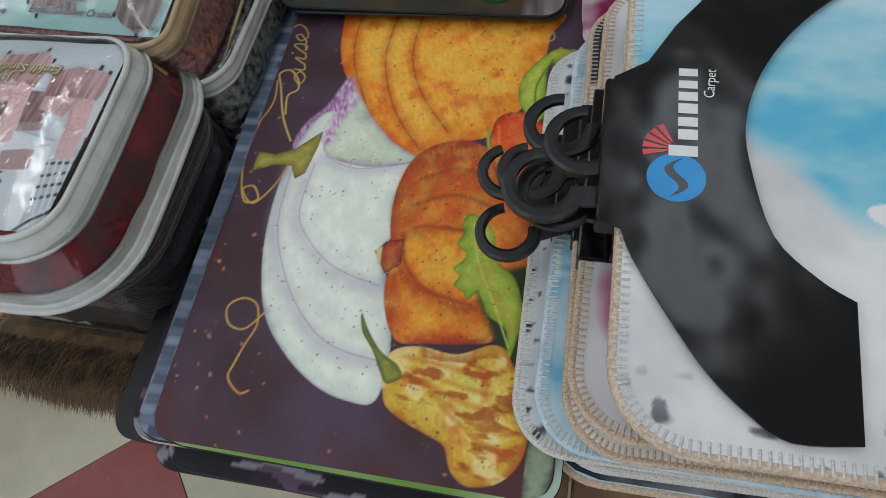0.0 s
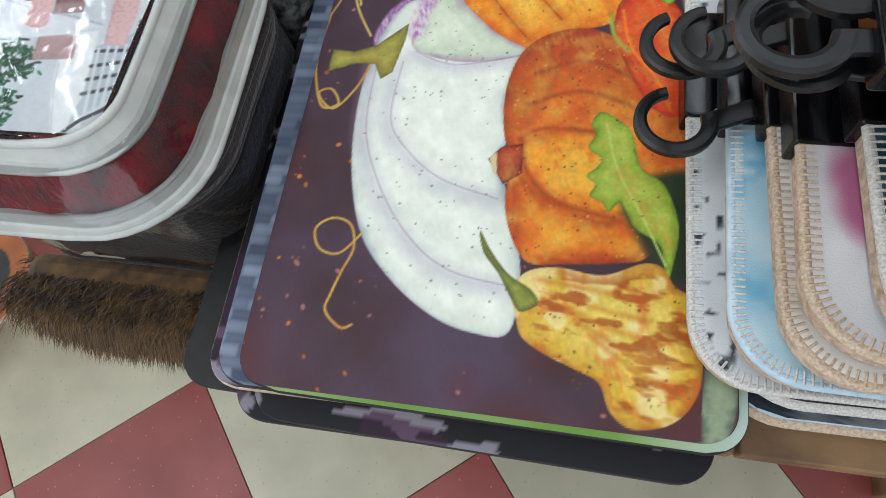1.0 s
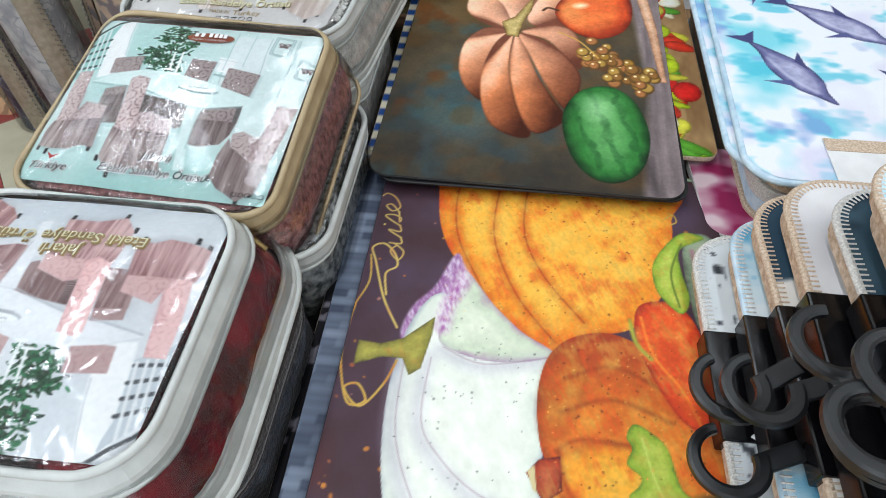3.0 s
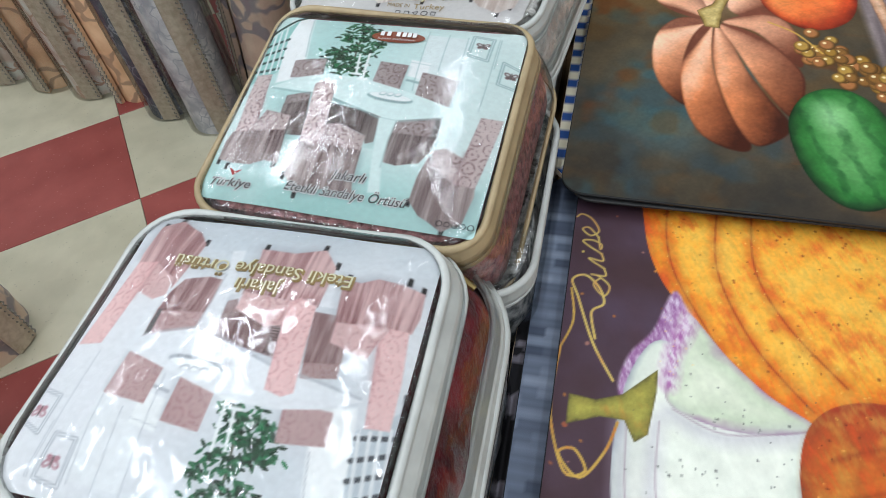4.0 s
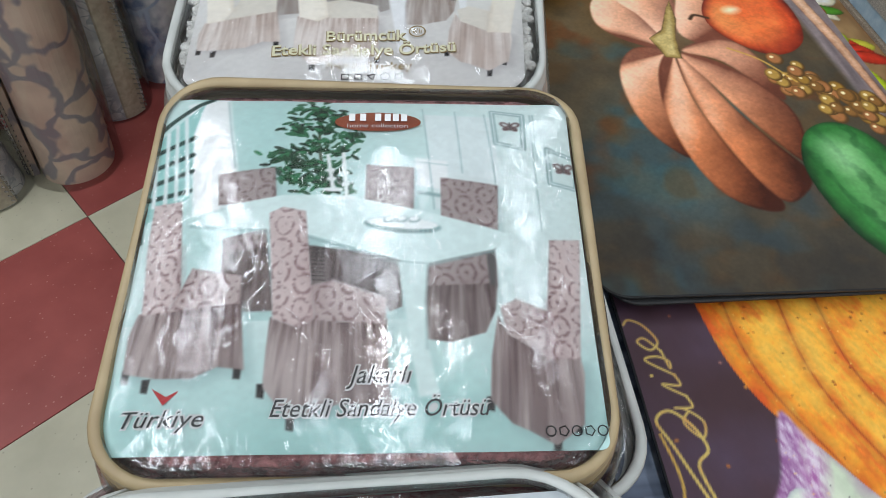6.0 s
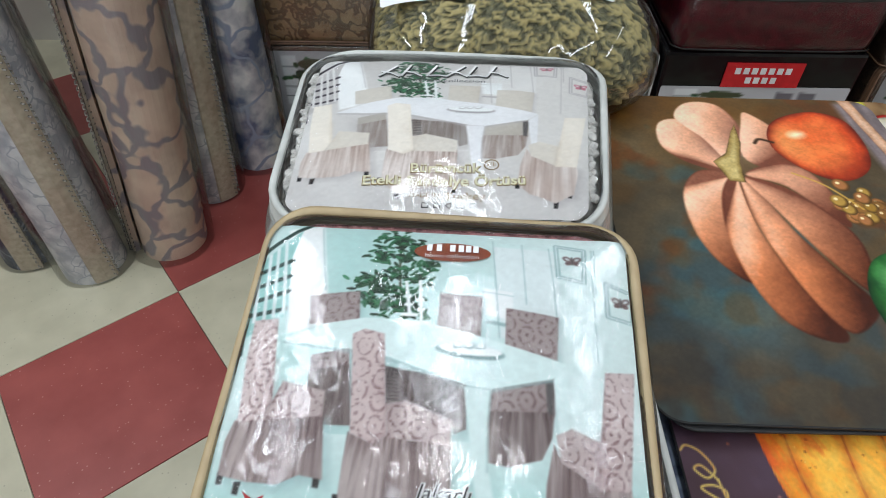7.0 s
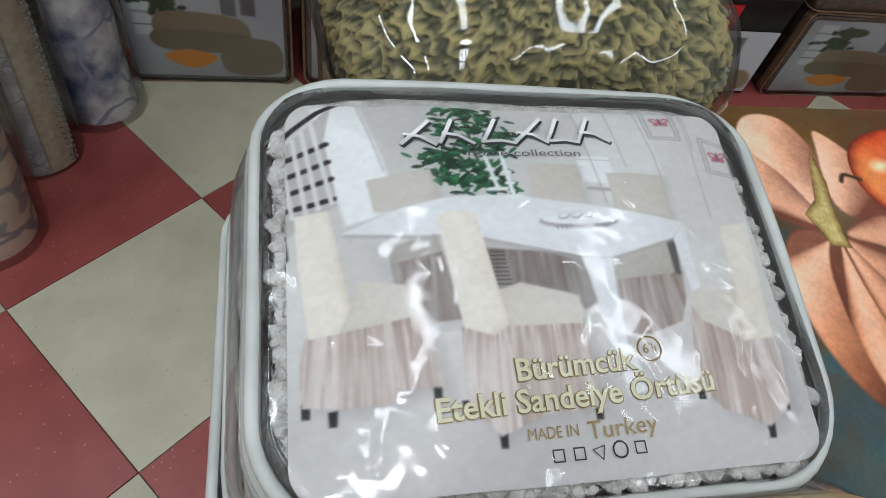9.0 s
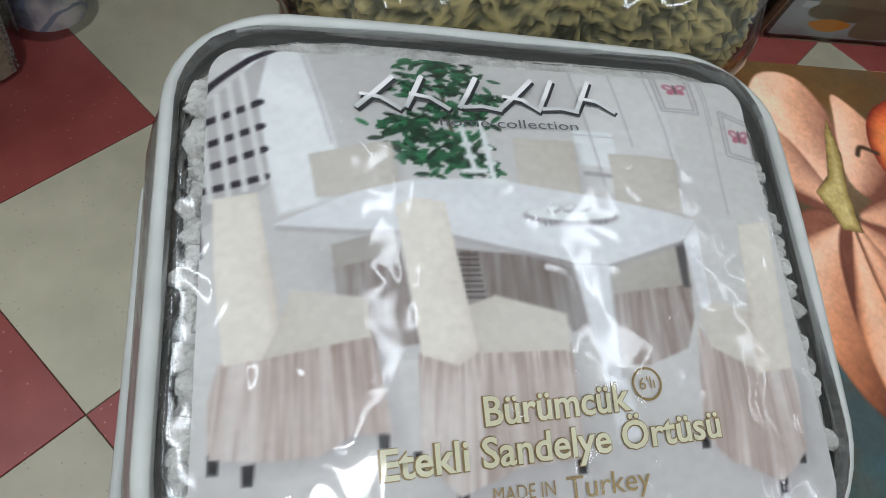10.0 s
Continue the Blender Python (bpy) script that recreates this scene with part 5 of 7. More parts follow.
def still_life(cx, cy):
    def paint(x, y):
        p = Print(x + cx, y + cy, (60, 52, 44))
        g = grain(p.x, p.y, 0.10, 31, 4)
        p.c = blend((48, 46, 41), (94, 80, 58), g * 2 - 0.5)
        p.c = blend(p.c, (58, 82, 88), np.clip(1 - np.hypot((p.x - 0.70) / 0.10, (p.y - 1.36) / 0.13), 0, 1) * (0.4 + grain(p.x, p.y, 0.04, 33, 3)) * 1.2)
        p.c = blend(p.c, (104, 72, 32), np.clip((p.y - 1.50) / 0.2, 0, 1) * grain(p.x, p.y, 0.07, 35, 3) * 1.3)
        p.c = blend(p.c, (30, 27, 26), np.clip((1.25 - p.y) / 0.1, 0, 1) * 0.6)
        p.c = blend(p.c, (96, 52, 24), np.clip((grain(p.x + 3, p.y + 1, 0.05, 36, 3) - 0.58) * 4, 0, 0.6) * (p.y > 1.25))
        p.c = blend(p.c, (52, 80, 84), np.clip((grain(p.x + 6, p.y + 2, 0.06, 39, 3) - 0.60) * 4, 0, 0.6) * (p.x < 0.85))
        p.c = blend(p.c, (44, 72, 86), np.clip((grain(p.x + 2, p.y + 8, 0.045, 62, 3) - 0.5) * 1.8, 0, 0.35) * np.clip((1.50 - p.y) * 6, 0, 1) * (p.x < 0.86))
        p.c = blend(p.c, (92, 58, 22), np.clip((grain(p.x + 4, p.y + 5, 0.05, 63, 3) - 0.52) * 2, 0, 0.35))
        # grey board and peach cloth strip on the right rim
        p.fill([(0.955, 1.72), (0.975, 1.40), (0.955, 1.16), (1.02, 1.15), (1.02, 1.73)], lambda a, b, i: blend((84, 74, 76), (150, 136, 136), grain(a * 3, b * 0.35, 0.03, 37, 3)), 0.012, False)
        p.fill([(0.965, 1.73), (0.985, 1.55), (0.995, 1.42), (1.005, 1.42), (1.0, 1.58), (0.985, 1.73)], round_body((214, 178, 150), (190, 142, 110), (120, 80, 60), 0, 0, 0.008, 38, 0.01), 0.003, False)
        # pumpkin lobes
        lobes = (
            ([(0.757, 1.545), (0.706, 1.56), (0.672, 1.60), (0.678, 1.655), (0.715, 1.665), (0.745, 1.61)], 41), ([(0.76, 1.56), (0.735, 1.62), (0.705, 1.67), (0.73, 1.712), (0.775, 1.71), (0.795, 1.66), (0.785, 1.60)], 42),
            ([(0.78, 1.58), (0.80, 1.66), (0.815, 1.69), (0.85, 1.64), (0.865, 1.58), (0.82, 1.55)], 43),
            ([(0.755, 1.54), (0.71, 1.545), (0.68, 1.50), (0.677, 1.43), (0.693, 1.375), (0.725, 1.345), (0.722, 1.43), (0.735, 1.50)], 44),
            ([(0.757, 1.535), (0.73, 1.50), (0.716, 1.42), (0.722, 1.34), (0.745, 1.285), (0.785, 1.264), (0.80, 1.28), (0.773, 1.35), (0.757, 1.44)], 45),
            ([(0.762, 1.53), (0.757, 1.45), (0.773, 1.35), (0.80, 1.28), (0.832, 1.29), (0.848, 1.32), (0.825, 1.37), (0.80, 1.43), (0.78, 1.50)], 46),
            ([(0.768, 1.535), (0.79, 1.47), (0.82, 1.39), (0.852, 1.335), (0.872, 1.40), (0.862, 1.45), (0.82, 1.51)], 47),
            ([(0.772, 1.54), (0.82, 1.515), (0.868, 1.44), (0.875, 1.49), (0.858, 1.55), (0.82, 1.565)], 48),
        )
        def flesh(seed, path):
            mid_x, mid_y = sum(q[0] for q in path) / len(path) - 0.762, sum(q[1] for q in path) / len(path) - 1.54
            far = math.hypot(mid_x, mid_y)
            ex, ey = mid_x / far, mid_y / far
            spread = max(abs(math.atan2((q[0] - 0.762) * -ey + (q[1] - 1.54) * ex, (q[0] - 0.762) * ex + (q[1] - 1.54) * ey)) for q in path if math.hypot(q[0] - 0.762, q[1] - 1.54) > 0.06)
            reach = max(math.hypot(q[0] - 0.762, q[1] - 1.54) for q in path)

            def ink(a, b, i):
                dx, dy = a - 0.762, b - 1.54
                across = np.clip(np.arctan2(dy * ex - dx * ey, dx * ex + dy * ey) / spread, -1.2, 1.2)
                out = np.hypot(dx, dy) / reach
                push = np.clip(out - 0.45, 0, 1) * 1.3
                nx, ny = -ey * across + ex * push, ex * across + ey * push
                lit = 0.62 + 0.62 * (nx * -0.86 + ny * 0.50) - 0.55 * np.abs(across) ** 4 - 0.12 * np.clip((0.004 - i) / 0.004, 0, 1)
                lit = lit + (grain(a, b, 0.04, seed, 3) - 0.5) * 0.22 + (grain(a, b, 0.004, seed + 1, 2) - 0.5) * 0.07 - np.clip(1.34 - b, 0, 0.1) * 1.6 - np.clip(a - 0.80, 0, 0.1) * 1.6
                warm = np.clip((1.52 - b) * 6, 0, 1)
                tone = blend(blend((112, 62, 46), (58, 22, 10), warm), blend((224, 164, 130), (206, 122, 76), warm), lit * 1.7 - 0.2)
                return blend(tone, (252, 208, 178), (lit - 0.70) * 2.6)
            return ink

        for path, seed in lobes:
            p.fill(path, flesh(seed, path), 0.003)
        p.fill([(0.73, 1.60), (0.76, 1.55), (0.80, 1.60), (0.80, 1.66), (0.77, 1.62)], (240, 206, 188), 0.05, alpha=0.25)
        p.fill([(0.736, 1.567), (0.758, 1.586), (0.780, 1.64), (0.790, 1.658), (0.786, 1.611), (0.772, 1.566), (0.768, 1.523), (0.747, 1.526)], round_body((200, 180, 120), (150, 126, 70), (66, 48, 26), 0, 0, 0.008, 50, 0.01), smooth=False)
        # pear
        p.fill([(0.827, 1.618), (0.842, 1.66), (0.875, 1.685), (0.919, 1.695), (0.955, 1.675), (0.962, 1.62), (0.948, 1.565), (0.915, 1.535), (0.878, 1.535), (0.838, 1.575)], lambda a, b, i: blend(blend(round_body((238, 128, 66), (202, 74, 34), (96, 22, 12), 0, 0, 0.034, 51, 0.04)(a, b, i), (92, 20, 12), np.clip((1.60 - b) * 8 + (a - 0.92) * 5, 0, 0.6)), (244, 186, 110), np.clip((0.885 - a) * 14, 0, 0.8) * np.clip(i / 0.02, 0, 1)))
        p.stroke([(0.832, 1.615), (0.815, 1.622), (0.806, 1.612)], 0.005, (60, 40, 26), 0.003)
        p.oval(0.872, 1.635, 0.013, 0.008, (255, 226, 186), 20, 0.012, 0.85)
        # grapes
        dice = random.Random(8)
        for _ in range(64):
            t = dice.random()
            a, b = 0.885 + 0.095 * t + dice.uniform(-0.022, 0.022), 1.495 - 0.10 * t + dice.uniform(-0.03, 0.034)
            r = dice.uniform(0.009, 0.012)
            p.oval(a, b, r, r * 1.15, (82, 56, 24))
            p.oval(a - 0.001, b + 0.001, r * 0.8, r * 0.95, dice.choice([(150, 112, 44), (168, 132, 62), (134, 92, 44), (160, 104, 60)]), soft=0.004)
            p.oval(a - 0.003, b + 0.004, r * 0.24, r * 0.24, (236, 214, 166))
        p.stroke([(0.835, 1.545), (0.87, 1.52), (0.90, 1.475)], 0.003, (190, 150, 70), 0.002)
        # watermelon
        p.fill([(0.845, 1.321), (0.869, 1.381), (0.913, 1.400), (0.951, 1.37), (0.970, 1.294), (0.958, 1.223), (0.924, 1.188), (0.886, 1.194), (0.857, 1.24)], lambda a, b, i: blend(round_body((110, 170, 104), (44, 108, 48), (8, 32, 14), 0, 0, 0.045, 53, 0.06)(a, b, i), (14, 58, 26), np.clip(np.sin((a - 0.91 + 0.25 * (b - 1.3)) * 190 + 4 * grain(a, b, 0.02, 54)) * 1.6 - 0.4, 0, 1) * (0.10 + 0.45 * grain(a, b, 0.008, 55, 2))))
        p.oval(0.893, 1.345, 0.018, 0.026, (176, 222, 170), 20, 0.03, 0.45)
        p.stroke([(0.975, 1.17), (0.968, 1.20), (0.962, 1.24)], 0.006, (22, 18, 18), 0.02, alpha=0.6)
        p.c = p.c * (1.10 + 0.14 * (grain(p.x, p.y, 0.0032, 60, 2) - 0.5) + 0.14 * (grain(p.x * 1.0, p.y, 0.018, 61, 2) - 0.5))[:, None]
        return np.clip(p.c, 0, 255)
    return paint


DARK_X, DARK_Y = 0.795, 1.448
flat_mat("mat with a blue and white checked rim", 0.785, 1.47, TOP_A, 0.445, 0.52, 0.008, 0.03, lambda x, y: blend((34, 74, 140), (222, 214, 190), ((np.floor((np.asarray(x) + 1) / 0.018) + np.floor((np.asarray(y) + 1) / 0.018)) % 2)), PRINT_SMOOTH, 0.006, 0.0, STITCH_TAN)


def fruit_print(x, y):
    p = Print(x, y, (176, 130, 84))
    p.c = blend((120, 84, 54), (206, 170, 120), grain(p.x, p.y * 0.4, 0.02, 61, 3))
    dice = random.Random(4)
    for k in range(34):
        a, b = 0.198 + dice.uniform(-0.03, 0.018), dice.uniform(-0.24, 0.24)
        col = dice.choice([(206, 40, 36), (216, 60, 40), (180, 200, 40), (214, 206, 70), (90, 160, 50), (240, 232, 200)])
        p.oval(a, b, dice.uniform(0.008, 0.026), dice.uniform(0.014, 0.034), round_body(tuple(min(255, c * 1.25) for c in col), col, tuple(c * 0.55 for c in col), 0, 0, 0.014, k, 0.01), dice.uniform(0, 90))
    return p.c


flat_mat("mat printed with strawberries and fruit on planks", 0.826, 1.50, TOP_A + 0.0085, 0.475, 0.48, 0.008, 0.02, fruit_print, PRINT_SMOOTH, 0.0022, 0.0, STITCH_TAN)
flat_mat("plain black mat under the still-life mat", DARK_X + 0.004, DARK_Y - 0.004, TOP_A + 0.017, 0.425, 0.56, 0.0045, 0.03, None, RUBBER)
flat_mat("dark mat printed with a still life of pumpkin and melon", DARK_X, DARK_Y, TOP_A + 0.022, 0.43, 0.565, 0.0045, 0.03, still_life(DARK_X, DARK_Y), PRINT_SMOOTH, 0.0014, -1.0, RUBBER, face_label="pumpkin, pear, grapes and melon on dark ground")


def onion_print(x, y):
    p = Print(x, y, (160, 60, 90))
    p.c = blend((226, 200, 206), (150, 40, 86), grain(p.x * 0.6, p.y, 0.02, 71, 2) * 2.4 - 0.7)
    return p.c


flat_mat("glossy mat printed with pink onions", 1.072, 1.215, TOP_A - 0.012, 0.085, 0.17, 0.012, 0.03, onion_print, PRINT_SMOOTH, 0.002, 4.0, STITCH_WHITE)

# ---------------------------------------------------------------- dolphin mats behind the hanger mats


def dolphin_print(x, y):
    p = Print(x, y, (236, 240, 246))
    g = grain(p.x + 3, p.y + 3, 0.10, 81, 4)
    p.c = blend(p.c, (112, 208, 222), np.clip((g - 0.52) * 4, 0, 0.85))
    p.c = blend(p.c, (70, 190, 214), np.clip((grain(p.x + 5, p.y * 1.8 + 4, 0.05, 86, 3) - 0.58) * 5, 0, 0.7))
    p.c = blend(p.c, (212, 208, 234), np.clip((grain(p.x + 8, p.y + 3, 0.09, 83, 3) - 0.58) * 4, 0, 0.6))
    p.c = blend(p.c, (120, 150, 210), np.clip((grain(p.x + 1, p.y + 9, 0.05, 84, 3) - 0.66) * 5, 0, 0.6))
    ink = round_body((190, 192, 218), (104, 106, 152), (44, 46, 84), 0, 0, 0.013, 85, 0.022)
    for cx, cy, turn, size, side in ((-0.165, -0.075, -58, 1.0, 1), (-0.07, 0.055, -38, 1.05, 1), (0.13, 0.08, -38, 1.0, 1), (0.05, -0.065, 8, 0.85, -1), (0.16, -0.03, -70, 0.9, 1), (0.02, -0.16, 60, 0.8, -1), (-0.2, 0.13, 20, 0.8, 1), (-0.03, 0.17, -30, 0.8, -1), (0.20, 0.2, -40, 0.9, 1), (-0.14, 0.24, -50, 0.9, 1), (0.2, -0.2, -40, 0.9, 1)):
        c, s = math.cos(radians(turn)), math.sin(radians(turn))

        def spot(pts):
            return [(cx + 1.15 * size * (c * a - s * b * side), cy + 1.15 * size * (s * a + c * b * side)) for a, b in pts]

        p.fill(spot([(-0.07, 0.0), (-0.04, 0.014), (0.0, 0.026), (0.035, 0.022), (0.055, 0.010), (0.078, 0.003), (0.055, -0.008), (0.03, -0.018), (-0.01, -0.018), (-0.045, -0.005)]), ink)
        p.fill(spot([(-0.062, 0.002), (-0.085, 0.022), (-0.082, 0.004), (-0.092, -0.018), (-0.068, -0.004)]), (66, 70, 116), smooth=False)
        p.fill(spot([(-0.01, 0.020), (-0.024, 0.038), (0.012, 0.022)]), (66, 70, 116), smooth=False)
        p.fill(spot([(0.018, -0.010), (0.004, -0.040), (0.03, -0.014)]), (84, 90, 140), smooth=False)
        p.stroke(spot([(-0.03, -0.004), (0.01, -0.008), (0.05, -0.002)]), 0.004, (206, 210, 232), 0.006, alpha=0.7)
    return p.c


SOFT_EDGE = surface("pale_blue_binding", (206, 226, 238), (176, 204, 222), rough=0.8, scale=60, fine=500, bump=0.5)
base_d = TABLE
for k in range(7):
    flat_mat("plush bath mat in a pile under the dolphin mats", 1.340 - 0.004 * (k % 2), 1.44 + 0.003 * k, base_d, 0.50, 0.60, 0.022, 0.045, None, PLUSH, back=(STITCH_TAN, SOFT_EDGE, STITCH_WHITE)[k % 3], group="pile of bath mats", name="bath_mat")
    base_d += 0.0225
flat_mat("white plush mat with blue dolphins below another", 1.297, 1.475, base_d, 0.50, 0.60, 0.011, 0.045, dolphin_print, PLUSH, 0.004, 0.0, SOFT_EDGE, SOFT_EDGE, "dolphin mats", name="bath_mat")
flat_mat("white plush mat printed with blue dolphins", 1.312, 1.435, base_d + 0.012, 0.50, 0.60, 0.011, 0.045, dolphin_print, PLUSH, 0.0016, -1.0, SOFT_EDGE, SOFT_EDGE, "dolphin mats", name="bath_mat", face_label="blue dolphins on white and turquoise")
DOLPHIN_TOP = base_d + 0.0245
tag = thing("price_card", "white card with a brown band lying on the dolphin mat", "card", (1.215, 1.165, DOLPHIN_TOP))
part("sheet", box(-0.06, 0.06, -0.05, 0.05, 0.0, 0.0012), WHITE_INK, tag)
part("band", box(-0.06, 0.06, 0.028, 0.0502, 0.0013, 0.002), STITCH_TAN, tag, "brown card band")

# ---------------------------------------------------------------- bath mats on hangers


def marble_print(cols, seed, size=0.05):
    def paint(x, y):
        g = grain(np.asarray(x) + 2, np.asarray(y) + 2, size, seed, 4)
        c = blend(cols[0], cols[1], g * 2.4 - 0.7)
        return blend(c, cols[2], np.clip((grain(np.asarray(x) + 5, np.asarray(y) + 1, size * 0.6, seed + 3, 3) - 0.6) * 6, 0, 1))
    return paint


def pebble_print(x, y):
    c = blend((226, 230, 232), (196, 204, 208), grain(np.asarray(x), np.asarray(y), 0.03, 91, 2))
    return blend(c, (60, 64, 70), np.clip((grain(np.asarray(x) + 4, np.asarray(y) + 4, 0.009, 92, 1) - 0.74) * 9, 0, 1))


def beach_print(x, y):
    p = Print(x, y, (222, 222, 222))
    n = grain(p.x + 1, p.y + 1, 0.06, 93, 4)
    p.c = blend((206, 206, 208), (238, 238, 236), n * 2 - 0.4)
    sea = np.clip((p.y + 0.06 - 0.9 * np.clip(-0.06 - p.x, 0, 0.3) + (n - 0.5) * 0.05) / 0.03, 0, 1)
    p.c = blend(p.c, blend((96, 186, 218), (166, 214, 226), grain(p.x, p.y * 2, 0.05, 94, 3) * 2 - 0.5), sea)
    p.c = blend(p.c, (226, 238, 246), np.clip((p.y - 0.10) / 0.1, 0, 1) * 0.75)
    p.oval(-0.02, -0.045, 0.028, 0.012, (240, 240, 238), -12)
    p.c = blend(p.c, (84, 84, 90), np.clip((grain(p.x + 4, p.y + 4, 0.01, 95, 1) - 0.72) * 9, 0, 1) * np.clip((-0.17 - p.y) * 20, 0, 0.8))
    return p.c


def stitched_edge(parent, w, d, r, z, material, step=0.006, height=0.006):
    """Overlock stitching: short threads across the rim."""
    ring = rounded(w + 0.001, d + 0.001, r, 14)
    seg = np.linalg.norm(np.roll(ring, -1, 0) - ring, axis=1)
    along = np.concatenate([[0], np.cumsum(seg)])
    pieces = []
    closed = np.vstack([ring, ring[:1]])
    for s in np.arange(0, along[-1], step):
        x, y = np.interp(s, along, closed[:, 0]), np.interp(s, along, closed[:, 1])
        x2, y2 = np.interp((s + 0.002) % along[-1], along, closed[:, 0]), np.interp((s + 0.002) % along[-1], along, closed[:, 1])
        t = np.array([x2 - x, y2 - y])
        t = t / (np.linalg.norm(t) + 1e-9)
        nrm = np.array([-t[1], t[0]])
        a, b, c = np.array([x, y]) - nrm * 0.0015, np.array([x, y]) - nrm * 0.001, np.array([x, y]) + nrm * 0.009
        pieces.append(tube([(*a, z - height), (*b, z + 0.0006), (*c, z + 0.0012)], 0.0011, False, 4))
    ob = part("stitching", joined(*pieces), material, parent, "overlock stitching round the rim")
    return ob


def hanger(parent, x, y, z, turn, size=0.88):
    """A flat black plastic hook that sticks out of a card sleeve."""
    arc = [(0.033 * math.cos(t) - 0.040, 0.033 * math.sin(t), 0.0) for t in np.linspace(radians(-12), radians(-280), 26)]
    rings = []
    for k in range(len(arc)):
        px, py, _ = arc[k]
        t = k / (len(arc) - 1)
        half = 0.0085 - 0.0030 * t
        nx, ny = (px + 0.040) / 0.033, py / 0.033
        rings.append([(px - nx * half, py - ny * half, -0.003), (px + nx * half, py + ny * half, -0.003), (px + nx * half, py + ny * half, 0.003), (px + nx * half * 0.5, py + ny * half * 0.5, 0.0042), (px - nx * half * 0.5, py - ny * half * 0.5, 0.0042), (px - nx * half, py - ny * half, 0.003)])
    hook = lofted(rings)
    stem = box(-0.016, 0.036, -0.024, -0.003, -0.003, 0.0034, 0.0015)
    ob = part("hook", hook, BLACK_PLASTIC, parent, "black plastic hook")
    ob.matrix_basis = pose(x, y, z, 0, 0, turn) @ Matrix.Scale(size, 4)
    part("hook_stem", stem, BLACK_PLASTIC, ob)


WOODLINE = surface("fine_ribbed_edge", (214, 192, 170), (176, 150, 126), rough=0.8, scale=160, fine=420, bump=0.6)


def hanger_mat(label, cx, cy, z, w, d, th, paint, edge, thread, turn, sleeve, hook, res=0.003, tilt=0.0):
    ob, rise = flat_mat(label, cx, cy, z, w, d, th, 0.055, paint, PLUSH, res, turn, WOODLINE, None, "bath mats on hangers", name="hanger_mat")
    rim = rounded(w + 0.001, d + 0.001, 0.055)
    part("binding", tube(np.column_stack([rim, np.full(len(rim), th - 0.003)]), 0.0042, True, 6), edge, ob, smooth=True)
    ob.matrix_world = pose(cx, cy, z, 0, tilt, turn)
    stitched_edge(ob, w, d, 0.055, th, thread)
    if sleeve:
        y0, y1, reach = sleeve
        part("card_sleeve", box(-w / 2 - 0.007, -w / 2 + reach, y0, y1, -0.0006, th + 0.0042, 0.0025), BLACK_CARD, ob, "glossy black card sleeve")
        dice_t = random.Random(int(cx * 1000))
        for ty in (y0 + 0.004, y1 - 0.006):
            crumple = []
            for q in range(5):
                ox, oy, oz, rr = dice_t.uniform(-0.008, 0.008), dice_t.uniform(-0.005, 0.005), dice_t.uniform(0.001, 0.005), dice_t.uniform(0.0025, 0.006)
                crumple.append(lofted([np.array([(ox + rr * k * math.cos(g) * dice_t.uniform(0.6, 1.3), oy + rr * k * 0.6 * math.sin(g), oz + zz) for g in np.arange(0, 6.2, 1.05)]) for k, zz in ((1.0, 0.0), (0.8, 0.002), (0.3, 0.0035))]))
            part("torn_paper", joined(*crumple), WHITE_INK, ob, "torn white card edge").location = (-w / 2 + reach * dice_t.uniform(0.2, 0.95), ty, th + 0.003)
    if hook:
        hx, hy, hz_, swing = hook
        spot = ob.matrix_world.inverted() @ (Vector((hx, hy, hz_)) + Matrix.Rotation(radians(swing), 3, "Z") @ Vector((0.0352, 0, 0)))
        hanger(ob, *spot, swing - turn)
    return ob, rise


def cream_corner_print(x, y):
    x, y = np.ravel(x), np.ravel(y)
    c = blend((222, 216, 206), (240, 237, 231), grain(x + 2, y + 2, 0.05, 120, 3) * 2 - 0.5)
    return blend(c, (44, 70, 88), np.clip((y - 0.19 - 0.25 * x) / 0.006, 0, 1))


def flower_print(x, y):
    x, y = np.ravel(x), np.ravel(y)
    c = blend((208, 207, 210), (236, 235, 236), grain(x + 2, y + 2, 0.07, 103, 4) * 2.2 - 0.6)
    petal = np.clip(1.3 - np.hypot((x + 0.175) / 0.022, (y + 0.13) / 0.042), 0, 1) * (0.4 + grain(x, y, 0.02, 122, 2))
    return blend(c, (186, 92, 132), np.clip(petal * 1.5, 0, 0.85))


HANG = [
    ("white bath mat with black pebble print on a hanger", pebble_print, STITCH_WHITE, STITCH_WHITE, 1.0),
    ("blue sea-print bath mat on a hanger", marble_print(((160, 206, 226), (226, 236, 240), (110, 180, 214)), 101), SOFT_EDGE, STITCH_WHITE, -1.0),
    ("cream bath mat with a navy corner and tan binding", cream_corner_print, STITCH_TAN, STITCH_TAN, 1.5),
    ("pale grey bath mat with a pink flower on a hanger", flower_print, STITCH_TAN, STITCH_TAN, -1.5),
    ("teal-navy bath mat with white stitching on a hanger", marble_print(((40, 66, 82), (58, 84, 98), (32, 52, 66)), 104), STITCH_WHITE, STITCH_WHITE, 1.0),
    ("cream bath mat with tan binding on a hanger", marble_print(((222, 218, 210), (238, 236, 230), (200, 190, 176)), 105), STITCH_TAN, STITCH_TAN, -1.0),
]
hz = TABLE
